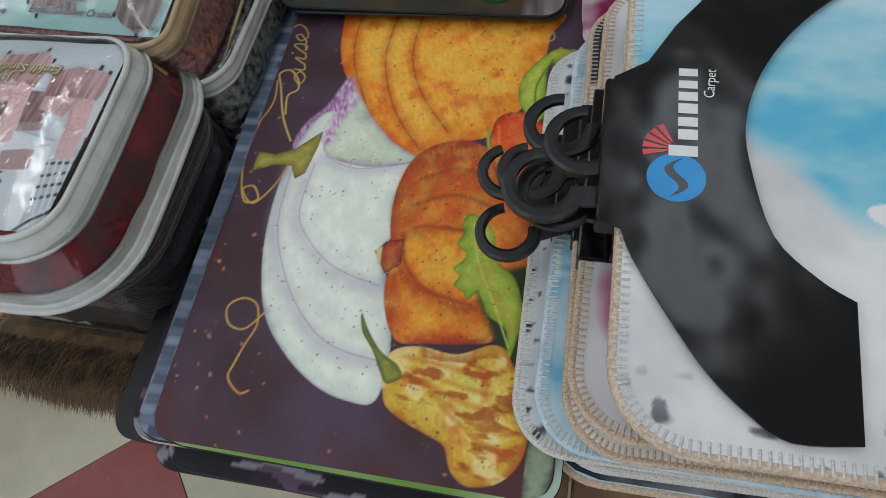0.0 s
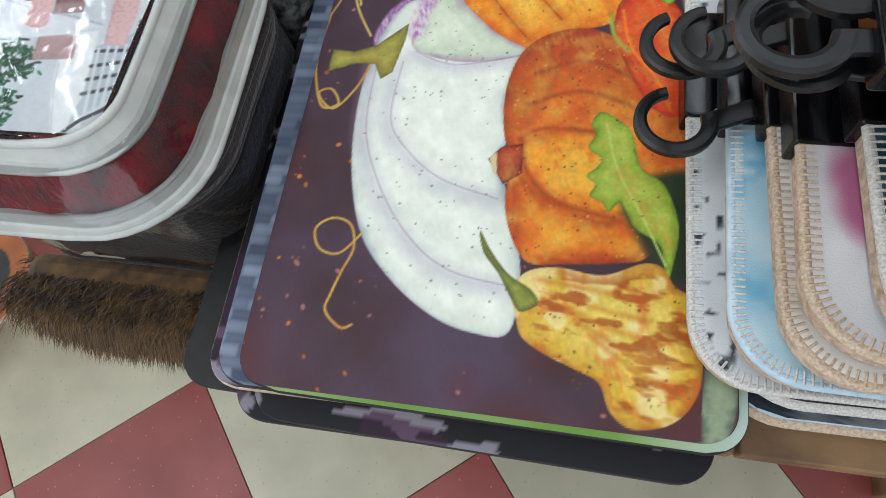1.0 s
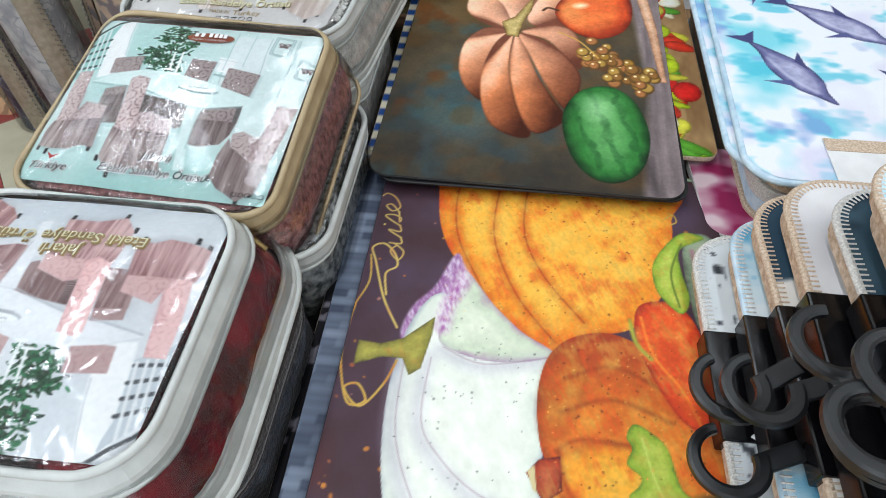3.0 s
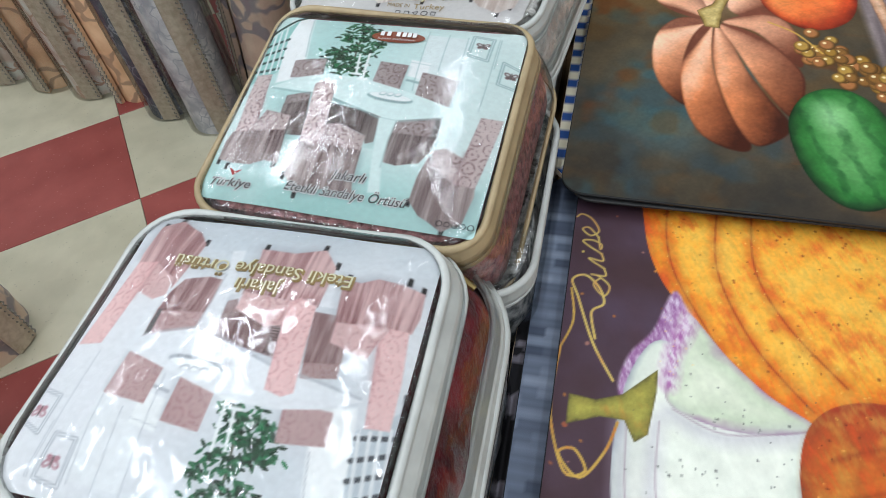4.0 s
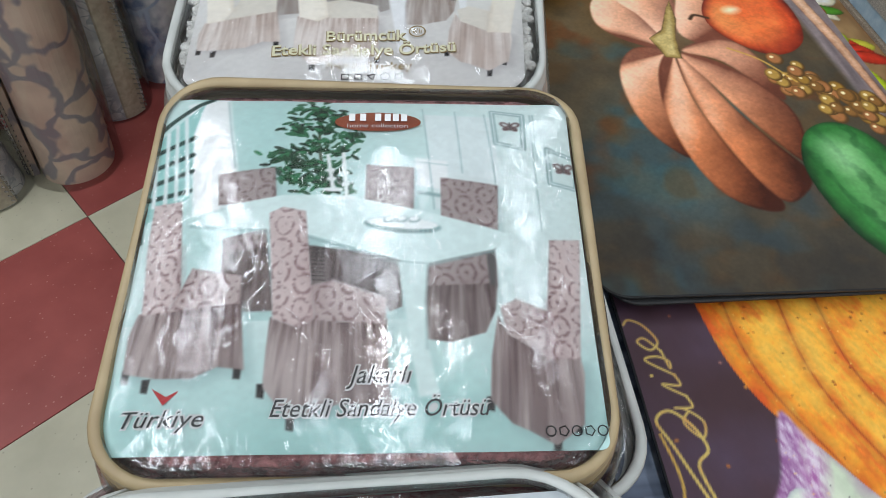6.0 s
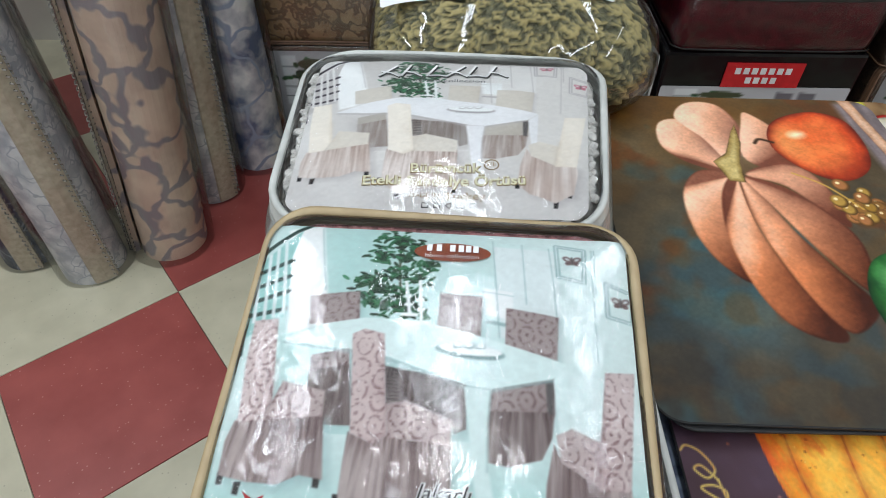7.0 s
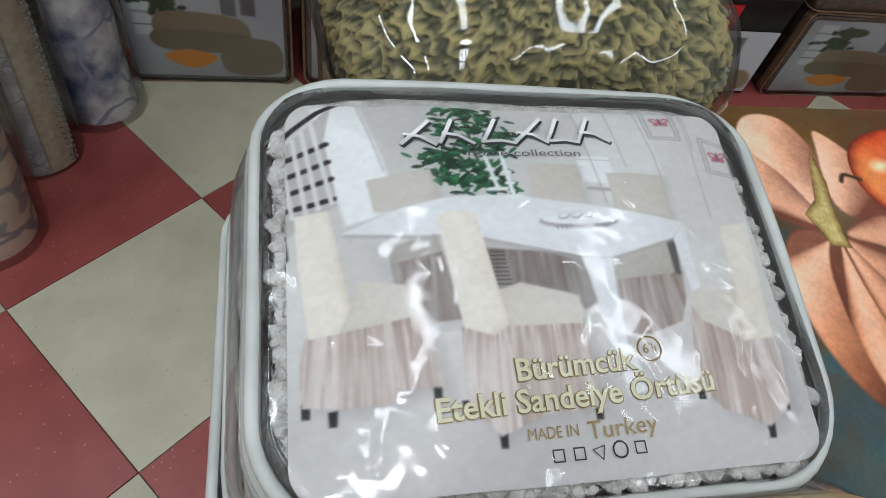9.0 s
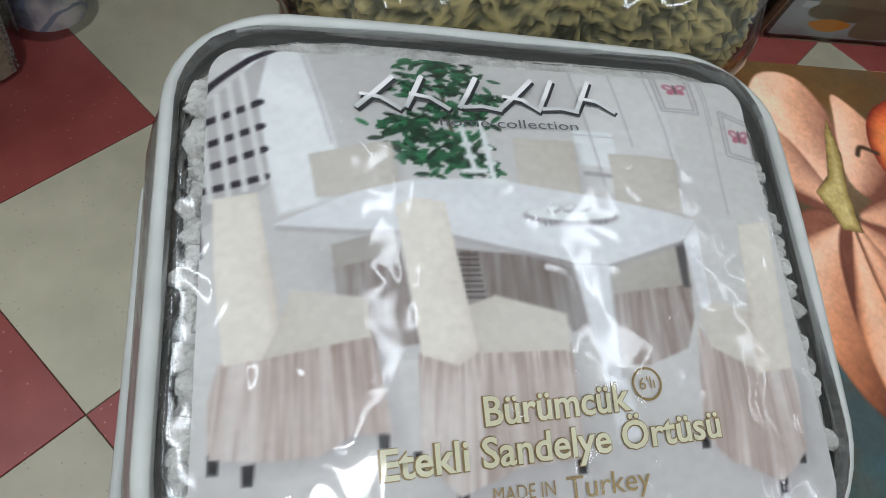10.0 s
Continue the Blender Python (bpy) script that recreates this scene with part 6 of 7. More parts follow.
for k in range(5):
    ob_h, _ = flat_mat("folded grey and tan bath mat low in the pile", 1.265 + 0.006 * (k % 2), 0.845 - 0.012 * (k % 3), hz, 0.45, 0.50, 0.0155, 0.055, marble_print(((60, 72, 84), (150, 150, 152), (40, 48, 56)), 110 + k), PLUSH, 0.006, (-1.0, 1.2, 0.4)[k % 3], (STITCH_TAN, RUBBER, SOFT_EDGE)[k % 3], (STITCH_TAN, STITCH_WHITE, STITCH_TAN)[k % 3], "pile of folded bath mats", name="bath_mat")
    hz += 0.018
    if k % 2:
        stitched_edge(ob_h, 0.45, 0.50, 0.055, 0.0155, STITCH_WHITE)
for k, (label, paint, edge, thread, turn) in enumerate(HANG):
    left, mid, deep = ((1.003, 0.842, 0.52), (1.030, 0.838, 0.52), (1.050, 0.842, 0.53), (1.059, 0.836, 0.51), (1.085, 0.812, 0.47), (1.098, 0.800, 0.45))[k]
    y0, y1 = ((0.835, 0.960), (0.800, 0.955), (0.780, 0.950), (0.735, 0.935), (0.735, 0.915), (0.728, 0.890))[k]
    hook = ((0.978, 0.790, 0.824, 24), (0.976, 0.842, 0.860, 34), (0.998, 0.836, 0.872, 22), (1.026, 0.840, 0.945, 10), (1.028, 0.760, 0.958, -8), (1.018, 0.757, 0.975, 4))[k]
    hanger_mat(label, left + 0.215, mid, hz, 0.43, deep, 0.024, paint, edge, thread, turn * 0.6, (y0 - mid, y1 - mid, 0.085), hook)
    hz += 0.0362

TOPX, TOPY, TOPW, TOPD = 1.300, 0.790, 0.44, 0.46
top_mat, rise_t = hanger_mat("white and blue beach-print bath mat in a black card sleeve", TOPX, TOPY, hz, TOPW, TOPD, 0.018, beach_print, STITCH_TAN, STITCH_WHITE, 0.0, None, (1.048, 0.800, 0.978, 10), 0.002)
# the sleeve sweeps across the mat in a wave
left_e = [(1.094, 0.880), (1.067, 0.862), (1.062, 0.790), (1.062, 0.721)]
low_e = [(1.079, 0.716), (1.088, 0.693), (1.115, 0.648), (1.140, 0.612), (1.165, 0.588), (1.190, 0.574), (1.231, 0.578)]
high_e = [(1.236, 0.674), (1.213, 0.689), (1.186, 0.720), (1.173, 0.775), (1.170, 0.817), (1.180, 0.862), (1.201, 0.905), (1.228, 0.941), (1.262, 0.975), (1.290, 1.010)]
top_e = [(1.250, 1.055), (1.206, 1.032), (1.151, 0.972), (1.116, 0.922)]
outline = np.array(left_e + [tuple(v) for v in smoothed(low_e, False, 4)] + [tuple(v) for v in smoothed(high_e, False, 4)] + top_e) - np.array([TOPX, TOPY])
bm = bmesh.new()
ring_low = [bm.verts.new((x, y, 0.0)) for x, y in outline]
face = bm.faces.new(ring_low)
bmesh.ops.triangulate(bm, faces=[face])
grown = bmesh.ops.extrude_face_region(bm, geom=bm.faces[:])
for v in grown["geom"]:
    if isinstance(v, bmesh.types.BMVert):
        v.co.z = 0.0022
bmesh.ops.recalc_face_normals(bm, faces=bm.faces[:])
sleeve = part("card_sleeve", bm, BLACK_CARD, top_mat, "glossy black card sleeve with a coral and blue mark")
sleeve.location.z = 0.0225
part("sleeve_spine", box(1.060 - TOPX, 1.092 - TOPX, 0.722 - TOPY, 0.861 - TOPY, -0.0006, 0.0246, 0.003), BLACK_CARD, top_mat)
flat_z = lambda x, y: 0.0249 + 0 * np.asarray(x)
# mark on the sleeve: fan, disc and plain bars for the maker's name
for k in range(5):
    a0, a1 = radians(115 + 17 * k), radians(127 + 17 * k)
    cx, cy = 1.119 - TOPX, 0.790 - TOPY
    pts = [(cx + 0.008 * math.cos(a0), cy + 0.008 * math.sin(a0), 0.0251), (cx + 0.027 * math.cos(a0), cy + 0.027 * math.sin(a0), 0.0251), (cx + 0.027 * math.cos(a1), cy + 0.027 * math.sin(a1), 0.0251), (cx + 0.008 * math.cos(a1), cy + 0.008 * math.sin(a1), 0.0251)]
    part("mark_ray", (pts, [(0, 1, 2, 3)]), CORAL_INK, sleeve)
for side in (-1, 1):
    arc = [(1.118 - TOPX + 0.022 * math.cos(t) * 1.0, 0.764 - TOPY + 0.022 * math.sin(t), 0.0251) for t in np.linspace(radians(70 if side > 0 else 250), radians(250 if side > 0 else 430), 16)]
    wave = [(1.118 - TOPX + 0.016 * math.cos(radians(250 if side > 0 else 70)) * q + side * -0.0045 * math.cos(q * 1.57) + side * 0.008 * math.sin(q * 3.14), 0.764 - TOPY + 0.0195 * math.sin(radians(250 if side > 0 else 70)) * q, 0.0251) for q in np.linspace(1, -1, 12)]
    part("mark_disc", (arc + wave, [tuple(range(28))]), BLUE_INK, sleeve)
for k, (h, wd) in enumerate(((0.022, 0.010), (0.015, 0.010), (0.015, 0.009), (0.015, 0.010), (0.015, 0.009), (0.015, 0.008), (0.015, 0.008))):
    yy = 0.784 + 0.0130 * k - TOPY + (0.003 if k else 0)
    part("name_bar", box(1.134 - TOPX - h, 1.134 - TOPX, yy, yy + wd, 0.0249, 0.0252), WHITE_INK, sleeve)
lettering("Carpet", 0.012, (1.144 - TOPX, 0.858 - TOPY), 86, flat_z, WHITE_INK, sleeve, lift=0.0003, span=0.030)
for mark in sleeve.children:
    mark.location.z = -0.0225

# ---------------------------------------------------------------- standing carpet rolls
BINDING = surface("beige_binding", (206, 194, 172), (182, 168, 146), rough=0.8, scale=60, fine=400, bump=0.6)
STONE = patterned("stone_pattern_carpet", (222, 198, 176), (146, 138, 142), (200, 174, 156), 8.0, 0.06, 0.55, 0.2)
FLORAL = patterned("blue_floral_carpet", (232, 228, 226), (150, 160, 182), (84, 98, 130), 6.5, 0.03, 0.5, 0.2)
GREYROLL = patterned("grey_carpet", (228, 227, 228), (176, 180, 188), (182, 184, 190), 14, 0.03, 0.6, 0.15)
DARKROLL = patterned("navy_carpet", (104, 110, 126), (150, 156, 168), (58, 66, 84), 14, 0.04, 0.6, 0.15)
OCHRE = patterned("ochre_carpet", (236, 198, 158), (176, 144, 117), (214, 171, 131), 8, 0.05, 0.6, 0.15)
PALEROLL = patterned("pale_floral_carpet", (236, 236, 229), (198, 164, 142), (216, 193, 178), 10, 0.05, 0.55, 0.2)
FELT = surface("felt_backing", (150, 146, 138), (126, 122, 114), rough=0.9, scale=60, fine=400, bump=0.5)


def carpet_roll(label, x, y, radius, height, material, seam, lean=(0.0, 0.0), film=True, wrap=0.0):
    ob = thing("carpet_roll", label, "carpet roll", (x, y, 0), "standing carpet rolls")
    turns, steps = 3.0, 120
    outer, inner = [], []
    gap = radius * 0.20
    for k in range(steps + 1):
        a = radians(seam) - 2 * math.pi * turns * k / steps
        r = radius - gap * turns * k / steps
        outer.append((r * math.cos(a), r * math.sin(a)))
        inner.append(((r - gap * 0.72) * math.cos(a), (r - gap * 0.72) * math.sin(a)))
    loop = np.array(outer + inner[::-1])
    n, levels = len(loop), 14
    verts, faces = [], []
    for k in range(levels + 1):
        z = height * k / levels
        wob = 1 + 0.018 * math.sin(k * 1.7 + seam) * (radius / 0.1)
        verts += [(px * wob + lean[0] * z, py * wob + lean[1] * z, z) for px, py in loop]
    for k in range(levels):
        for j in range(n):
            q = (j + 1) % n
            faces.append((k * n + j, k * n + q, (k + 1) * n + q, (k + 1) * n + j))
    m = len(outer)
    for k in (0, levels):
        for j in range(m - 1):
            quad = (k * n + j, k * n + j + 1, k * n + n - 2 - j, k * n + n - 1 - j)
            faces.append(quad if k else quad[::-1])
    part("rolled_carpet", (verts, faces), material, ob, smooth=False)
    sx, sy = radius * 1.02 * math.cos(radians(seam)), radius * 1.02 * math.sin(radians(seam))
    strip = []
    for z in np.linspace(0.006, height - 0.006, 12):
        row = []
        for q, lift in ((-1.0, 1.0), (-0.85, 1.05), (0.0, 1.055), (0.85, 1.06), (1.0, 1.06), (1.0, 1.0)):
            ang = radians(seam) + (q - 0.9) * 0.030 / radius
            row.append((radius * lift * math.cos(ang) + lean[0] * z, radius * lift * math.sin(ang) + lean[1] * z, z))
        strip += row
    quads = [(6 * k + j, 6 * k + j + 1, 6 * k + j + 7, 6 * k + j + 6) for k in range(11) for j in range(5)]
    part("edge_binding", (strip, quads), BINDING, ob, "beige bound edge", smooth=False)
    pieces = []
    for z in np.arange(0.02, min(height, 1.25), 0.016):
        pieces.append(tube([(sx * 1.045 + lean[0] * z + 0.0075 * math.cos(t), sy * 1.045 + lean[1] * z + 0.0075 * math.sin(t), z + 0.004 * math.sin(t)) for t in np.linspace(0, 5.2, 6)], 0.0022, False, 4))
    part("stitching", joined(*pieces), FELT, ob)
    if film:
        rings = []
        for k in range(15):
            z = height * 0.995 * k / 14 + 0.002
            ang = np.linspace(0, 2 * math.pi, 40, endpoint=False)
            rr = radius * 1.10 + 0.006 * (grain(ang * 3, np.full(40, z * 9), 1.0, int(seam), 2) - 0.5)
            rings.append(np.column_stack([rr * np.cos(ang) + lean[0] * z, rr * np.sin(ang) + lean[1] * z, np.full(40, z)]))
        part("clear_film", lofted(rings, False, False), FILM_THIN, ob, "clear plastic wrap", smooth=True)
    # plain white band round the roll, from height wrap upwards
    if wrap:
        ang = np.linspace(0, 2 * math.pi, 40, endpoint=False)
        rings = [np.column_stack([radius * q * np.cos(ang) + lean[0] * z, radius * q * np.sin(ang) + lean[1] * z, np.full(40, z)]) for q, z in ((1.04, wrap), (1.13, wrap), (1.13, wrap + 0.5), (1.04, wrap + 0.5))]
        part("paper_band", lofted(rings, False, False), WHITE_INK, ob, "plain white band", smooth=True)
    return ob


carpet_roll("stone-patterned beige carpet roll in clear plastic", -0.425, 2.165, 0.105, 1.75, STONE, -150, (0.085, 0.05), True, 0.93)
carpet_roll("grey carpet roll with a stitched edge in plastic", -0.372, 2.405, 0.088, 1.75, GREYROLL, -25, (0.05, 0.04))
carpet_roll("blue-grey floral carpet roll in clear plastic", -0.262, 2.57, 0.10, 1.75, FLORAL, -140, (-0.01, 0.015))
carpet_roll("pale grey carpet roll with a stitched edge", -0.612, 2.075, 0.095, 1.75, GREYROLL, -35, (-0.02, 0.02))
carpet_roll("dark navy floral carpet roll in plastic", -0.80, 2.13, 0.10, 1.75, DARKROLL, -60, (0.0, 0.02))
carpet_roll("ochre carpet roll standing among others", -0.97, 2.18, 0.095, 1.75, OCHRE, -110, (0.0, 0.02), False)
carpet_roll("pale floral carpet roll in clear plastic", -1.15, 2.20, 0.10, 1.75, PALEROLL, -60, (0.0, 0.02))
carpet_roll("ochre carpet roll with a bound edge", -1.34, 2.22, 0.10, 1.75, OCHRE, -80, (0.0, 0.02))
carpet_roll("pale carpet roll in clear plastic", -1.55, 2.24, 0.10, 1.75, PALEROLL, -60, (0.0, 0.02))
carpet_roll("pale stone-patterned carpet roll by the wall", -0.86, 1.17, 0.13, 0.55, STONE, 10, (0.0, 0.0), False)
carton = thing("carton", "plain brown carton under a bordered mat", "carton", (-0.58, 0.72, 0))
part("box", box(-0.20, 0.20, -0.16, 0.16, 0.0, 0.438, 0.004), STITCH_TAN, carton)


def bordered_print(x, y):
    p = Print(x, y, (168, 98, 56))
    p.c = blend((150, 84, 48), (188, 116, 70), grain(p.x, p.y, 0.03, 131, 3))
    p.fill(rounded(0.74, 0.13, 0.06), lambda a, b, i: blend((44, 46, 44), (60, 60, 56), grain(a, b, 0.02, 132, 3)), 0.002, False)
    return p.c


flat_mat("dark mat with a brown-orange border on a carton", -0.34, 0.675, 0.438, 0.80, 0.19, 0.010, 0.085, bordered_print, PRINT_MAT, 0.004, 0.0, STITCH_TAN, None, "mats on the carton")

# ---------------------------------------------------------------- brown fur rug folded under the front pack
FUR = surface("brown_fur", (124, 90, 46), (38, 26, 14), rough=0.75, scale=45, fine=400, bump=0.5, sheen=0.3, spread=(0.3, 0.7))
fur = thing("fur_rug", "shaggy brown faux-fur rug folded over the bench end", "rug", (0.36, 0.66, 0))
part("pelt", box(-0.17, 0.165, -0.045, 0.035, SHELF - 0.20, SHELF - 0.004, 0.02), FUR, fur)
dice = random.Random(21)
hair_v, hair_f = [], []
for _ in range(7000):
    a = dice.uniform(-0.175, 0.17)
    t = dice.random()
    if t < 0.3:
        root, out = Vector((a, dice.uniform(-0.045, 0.0), SHELF - 0.004)), Vector((0, -0.7, 0.35))
    elif t < 0.88:
        root, out = Vector((a, -0.045, dice.uniform(SHELF - 0.2, SHELF - 0.01))), Vector((0, -1, -0.4))
    else:
        root, out = Vector((-0.17, dice.uniform(-0.045, 0.03), dice.uniform(SHELF - 0.2, SHELF - 0.01))), Vector((-1, -0.3, -0.3))
    out = out + Vector((dice.uniform(-0.5, 0.5), dice.uniform(-0.3, 0.3), dice.uniform(-0.6, 0.2)))
    tip = root + out.normalized() * dice.uniform(0.02, 0.048)
    mid = (root + tip) / 2 + Vector((0, 0, 0.004))
    side = Vector((dice.uniform(-1, 1), dice.uniform(-0.4, 0.4), dice.uniform(-0.5, 0.5))).normalized() * 0.0011
    n = len(hair_v)
    hair_v += [root - side, root + side, mid + side * 0.7, mid - side * 0.7, tip]
    hair_f += [(n, n + 1, n + 2, n + 3), (n + 3, n + 2, n + 4)]
tagged(part("fur", (hair_v, hair_f), FUR, fur, "long brown hair"), kind="stuff")

# ---------------------------------------------------------------- packs stacked along the back
TAUPE = patterned("taupe_jacquard", (120, 100, 84), (84, 68, 58), (100, 82, 70), 28, 0.05, 0.5, 0.3)
TANPACK = patterned("tan_jacquard", (172, 142, 102), (104, 80, 52), (150, 120, 84), 17, 0.09, 0.5, 0.3)
BROWNPACK = surface("brown_pack_cloth", (72, 54, 44), (52, 38, 32), rough=0.5, scale=20, fine=150, bump=0.5, depth=0.003)
PINKPACK = patterned("pink_brown_jacquard", (140, 96, 92), (100, 62, 62), (120, 78, 76), 30, 0.05, 0.5, 0.3)


def sofa_card(w, d, fruit=True):
    def paint(x, y):
        p = Print(x / w + 0.5, y / d + 0.5, (190, 192, 196))
        s = 0.012
        p.c = blend(p.c, (150, 154, 150), np.clip(0.35 - p.y, 0, 1) * 1.6)
        p.fill([(0.08, 0.95), (0.2, 0.95), (0.2, 0.4), (0.08, 0.4)], (222, 226, 228), s, False)
        for k in range(4):
            p.stroke([(0.08, 0.5 + 0.11 * k), (0.2, 0.5 + 0.11 * k)], 0.012, (120, 130, 130), s, False)
        dice = random.Random(2)
        for _ in range(50):
            p.oval(0.27 + dice.gauss(0, 0.05), 0.72 + dice.gauss(0, 0.09), 0.03, 0.02, (46, dice.uniform(60, 96), 50), dice.uniform(0, 180), s)
        p.oval(0.33, 0.86, 0.12, 0.06, (70, 76, 52), 0, s)
        for a in (0.62, 0.74):
            p.fill([(a, 0.92), (a + 0.09, 0.9), (a + 0.09, 0.6), (a, 0.62)], (112, 110, 116), s, False)
        sofa = (150, 132, 104)
        p.fill([(0.25, 0.62), (0.72, 0.58), (0.74, 0.34), (0.24, 0.36)], sofa, s)
        p.fill([(0.22, 0.46), (0.76, 0.43), (0.76, 0.26), (0.22, 0.28)], tuple(c * 0.85 for c in sofa), s)
        p.fill([(0.62, 0.36), (0.94, 0.36), (0.96, 0.05), (0.62, 0.05)], tuple(c * 0.92 for c in sofa), s)
        if fruit:
            p.fill([(0.22, 0.2), (0.38, 0.28), (0.56, 0.2), (0.4, 0.08)], (226, 146, 40), s)
        return p.c
    return paint


def swatch_card(w, d):
    def paint(x, y):
        p = Print(x / w + 0.5, y / d + 0.5, (228, 226, 226))
        p.fill([(0.1, 0.95), (0.9, 0.95), (0.85, 0.4), (0.15, 0.4)], (186, 170, 160), 0.03)
        for k, c in enumerate(((110, 90, 70), (60, 50, 50), (90, 40, 40), (190, 40, 50), (160, 50, 70), (90, 90, 96), (60, 60, 80), (110, 190, 220), (170, 60, 60), (220, 200, 70), (180, 110, 60), (210, 200, 190))):
            p.oval(0.22 + 0.06 * k, 0.12, 0.016, 0.022, c, 0, 0.008)
        return p.c
    return paint


BACK_Y = 2.66


def flat_pack(label, x, z, w, h, cloth, pipe, card=None, d=0.40, y=BACK_Y, film=None):
    ob, rise = zip_pack(label, (x, y + d / 2, z), w, d, h, cloth, pipe, card, seed=int(abs(x) * 40 + z * 30), film=film or FILM, group="packs stacked along the wall", low_band=False, res=0.006, dome=0.02, r=0.035, card_scale=(0.9, 0.84))
    return ob


def upright_pack(label, x, z, w, h, cloth, pipe, card, d=0.16, y=BACK_Y):
    """A pack that stands on its long side, its card to the front."""
    ob, rise = zip_pack(label, (x, y + d + 0.005, z + h / 2), w, h, d, cloth, pipe, card, seed=int(abs(x) * 31), group="packs stacked along the wall", low_band=False, res=0.004, dome=0.006, r=0.03, tilt=90.0, card_scale=(0.92, 0.88))
    return ob


upright_pack("taupe sofa covers in a brown-piped bag standing upright", 0.005, 0.0, 0.42, 0.355, TAUPE, BROWN_PIPE, lambda w, d: sofa_card(w, d))
flat_pack("tan jacquard covers in a brown-piped bag", 0.01, 0.36, 0.47, 0.19, TANPACK, BROWN_PIPE)
flat_pack("dark brown covers in a brown-piped bag", 0.0, 0.575, 0.50, 0.24, BROWNPACK, BROWN_PIPE)
upright_pack("white covers in a clear white-piped bag upright", 0.875, 0.0, 0.27, 0.35, CREAM, WHITE_PIPE, lambda w, d: sofa_card(w, d, False))
upright_pack("taupe covers in a dark-piped bag standing upright", 0.48, 0.0, 0.46, 0.355, PINKPACK, BROWN_PIPE, lambda w, d: sofa_card(w, d))
flat_pack("pink-brown jacquard covers in a clear bag", 0.50, 0.36, 0.46, 0.19, PINKPACK, BROWN_PIPE)
flat_pack("taupe covers in a clear bag with a room picture", 0.55, 0.575, 0.50, 0.19, TAUPE, BROWN_PIPE, lambda w, d: sofa_card(w, d))
flat_pack("maroon cloth covers in a black-piped clear bag", 1.345, 0.355, 0.60, 0.185, MAROON, BLACK_PIPE, swatch_card, film=FILM_CREASED)
flat_pack("taupe jacquard covers in a brown-piped bag", 1.97, 0.305, 0.54, 0.20, TAUPE, BROWN_PIPE, lambda w, d: sofa_card(w, d))
upright_pack("taupe sofa covers in a dark-piped bag", 1.97, 0.0, 0.52, 0.30, TAUPE, BROWN_PIPE, lambda w, d: sofa_card(w, d))
flat_pack("dark covers in a black-piped bag by the corner", 2.53, 0.30, 0.50, 0.19, BROWNPACK, BLACK_PIPE)
upright_pack("dark brown covers in a black-piped bag", 2.53, 0.0, 0.50, 0.295, BROWNPACK, BLACK_PIPE, lambda w, d: sofa_card(w, d, False))
flat_pack("pink-white covers in a clear bag by the corner", 2.50, 0.515, 0.50, 0.16, PINKPACK, WHITE_PIPE, swatch_card)

# black boxed pack with a red panel
boxed = thing("boxed_cover_set", "black boxed cover set with a red panel and a picture", "bedding pack", (1.34, BACK_Y, 0.0), "packs stacked along the wall")
part("carton", box(-0.31, 0.31, 0.0, 0.36, 0.0, 0.35, 0.012), BLACK_CARD, boxed)
pic = sheet("picture_panel", 0.60, 0.22, 0.004, 0.006, sofa_card(0.60, 0.22, False), lambda x, y: 0.002 + 0 * x, PRINT_CARD, boxed, "beige room picture")
pic.matrix_basis = pose(0, 0, 0.125, 90, 0, 0)
part("red_panel", box(-0.115, 0.125, -0.005, -0.001, 0.235, 0.318), RED_INK, boxed, "red panel with a white name")
for row, (count, y0) in enumerate(((7, 0.282), (4, 0.250))):
    for k in range(count):
        wx = -0.085 + 0.026 * k + (0.04 if row else 0)
        part("name_bar", box(wx, wx + 0.017, -0.0075, -0.0052, y0, y0 + 0.020), WHITE_INK, boxed)

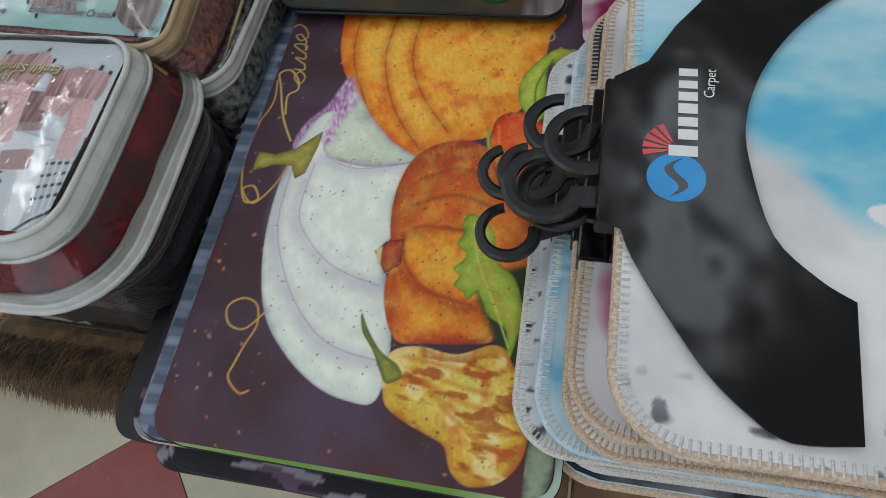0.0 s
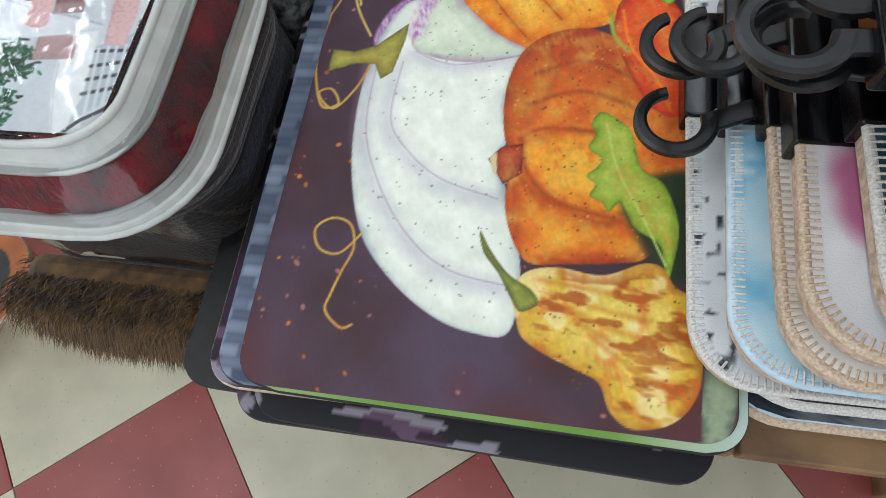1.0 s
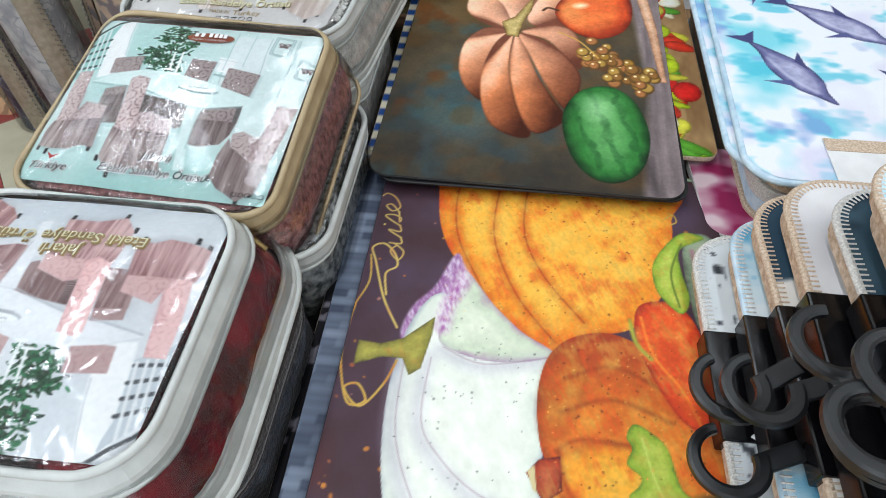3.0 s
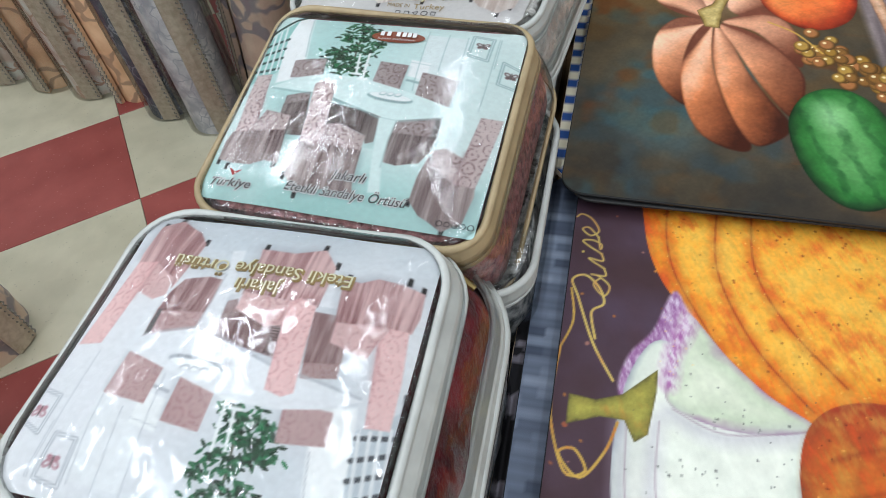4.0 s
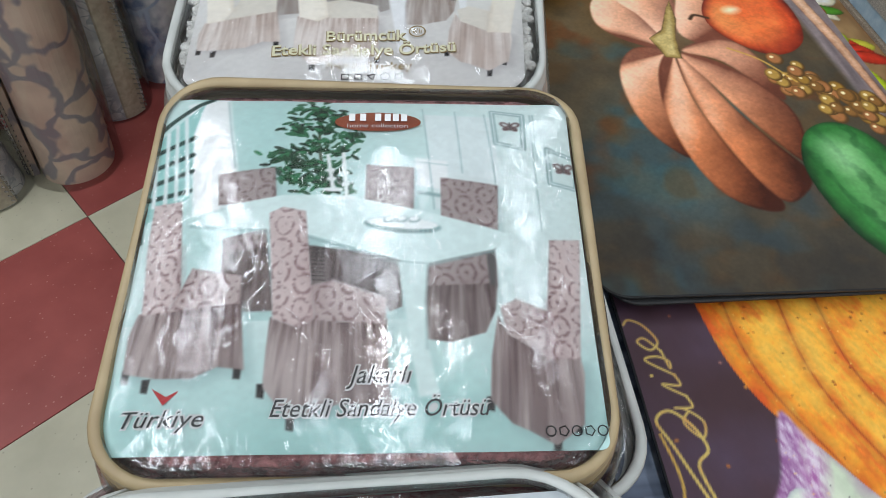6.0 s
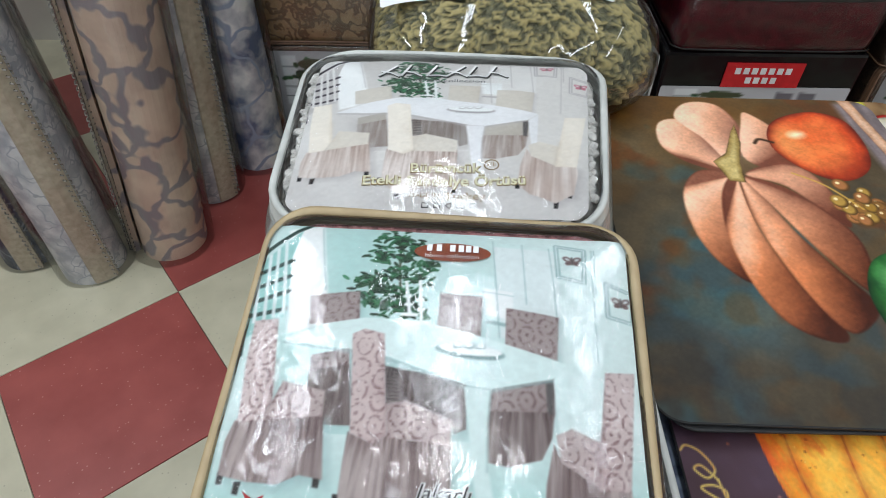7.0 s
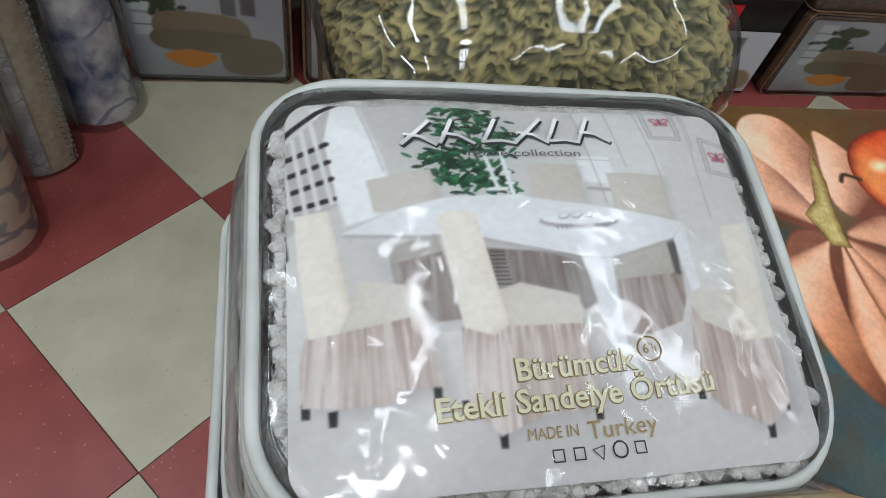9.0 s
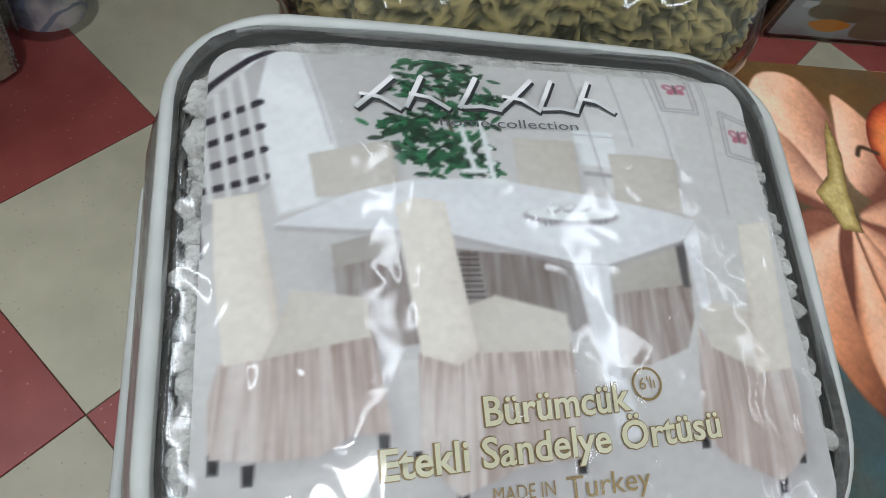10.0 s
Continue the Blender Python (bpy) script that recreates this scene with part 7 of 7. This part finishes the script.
TIER = [TAUPE, TANPACK, BROWNPACK, PINKPACK, MAROON]
for column in range(7):
    for level in range(4):
        cloth = TIER[(column * 2 + level * 3) % 5]
        ob, _ = zip_pack("patterned covers in a clear bag stacked on the wall side", (-0.35 + 0.5 * column, 3.205, 0.275 * level), 0.48, 0.26, 0.255, cloth, BROWN_PIPE if (column + level) % 2 else BLACK_PIPE, None, seed=column + level, film=FILM, group="second row of packs along the wall", low_band=False, dome=0.012, r=0.03)

# ---------------------------------------------------------------- floor tiles


def tile_mesh(material):
    bm = bmesh.new()
    bmesh.ops.create_cube(bm, size=1)
    half = TILE / 2 - 0.0009
    for v in bm.verts:
        v.co = Vector((math.copysign(half, v.co.x), math.copysign(half, v.co.y), 0.0 if v.co.z > 0 else -0.02))
    bmesh.ops.bevel(bm, geom=[e for e in bm.edges if all(v.co.z > -0.001 for v in e.verts)], offset=0.0012, segments=1, affect="EDGES")
    me = bpy.data.meshes.new("tile")
    bm.to_mesh(me)
    bm.free()
    me.materials.append(material)
    return me


TILES = (tile_mesh(CREAM_TILE), tile_mesh(RED_TILE))
ca, sa = math.cos(radians(TURN_TILE)), math.sin(radians(TURN_TILE))
for i in range(-14, 14):
    for j in range(-14, 14):
        u, v = (i + 0.5) * TILE, (j + 0.5) * TILE
        x, y = TILE_X + u * ca - v * sa, TILE_Y + u * sa + v * ca
        if X0 - 0.05 < x < X1 + 0.05 and Y0 - 0.05 < y < Y1 + 0.05:
            tile = new("tile", TILES[(i + j) % 2])
            tile.parent = floor
            place = pose(x, y, 0.0004 * ((i * 7 + j * 3) % 3), 0, 0, TURN_TILE)
            tile.matrix_world = place
            reach = TILE * 0.72
            if min(x - X0, X1 - x, y - Y0, Y1 - y) < reach:
                bm = bmesh.new()
                bm.from_mesh(tile.data)
                bm.transform(place)
                for co, no in (((X0, 0, 0), (-1, 0, 0)), ((X1, 0, 0), (1, 0, 0)), ((0, Y0, 0), (0, -1, 0)), ((0, Y1, 0), (0, 1, 0))):
                    bmesh.ops.bisect_plane(bm, geom=bm.verts[:] + bm.edges[:] + bm.faces[:], plane_co=co, plane_no=no, clear_outer=True)
                bm.transform(place.inverted())
                cut = tile.data.copy()
                bm.to_mesh(cut)
                bm.free()
                tile.data = cut
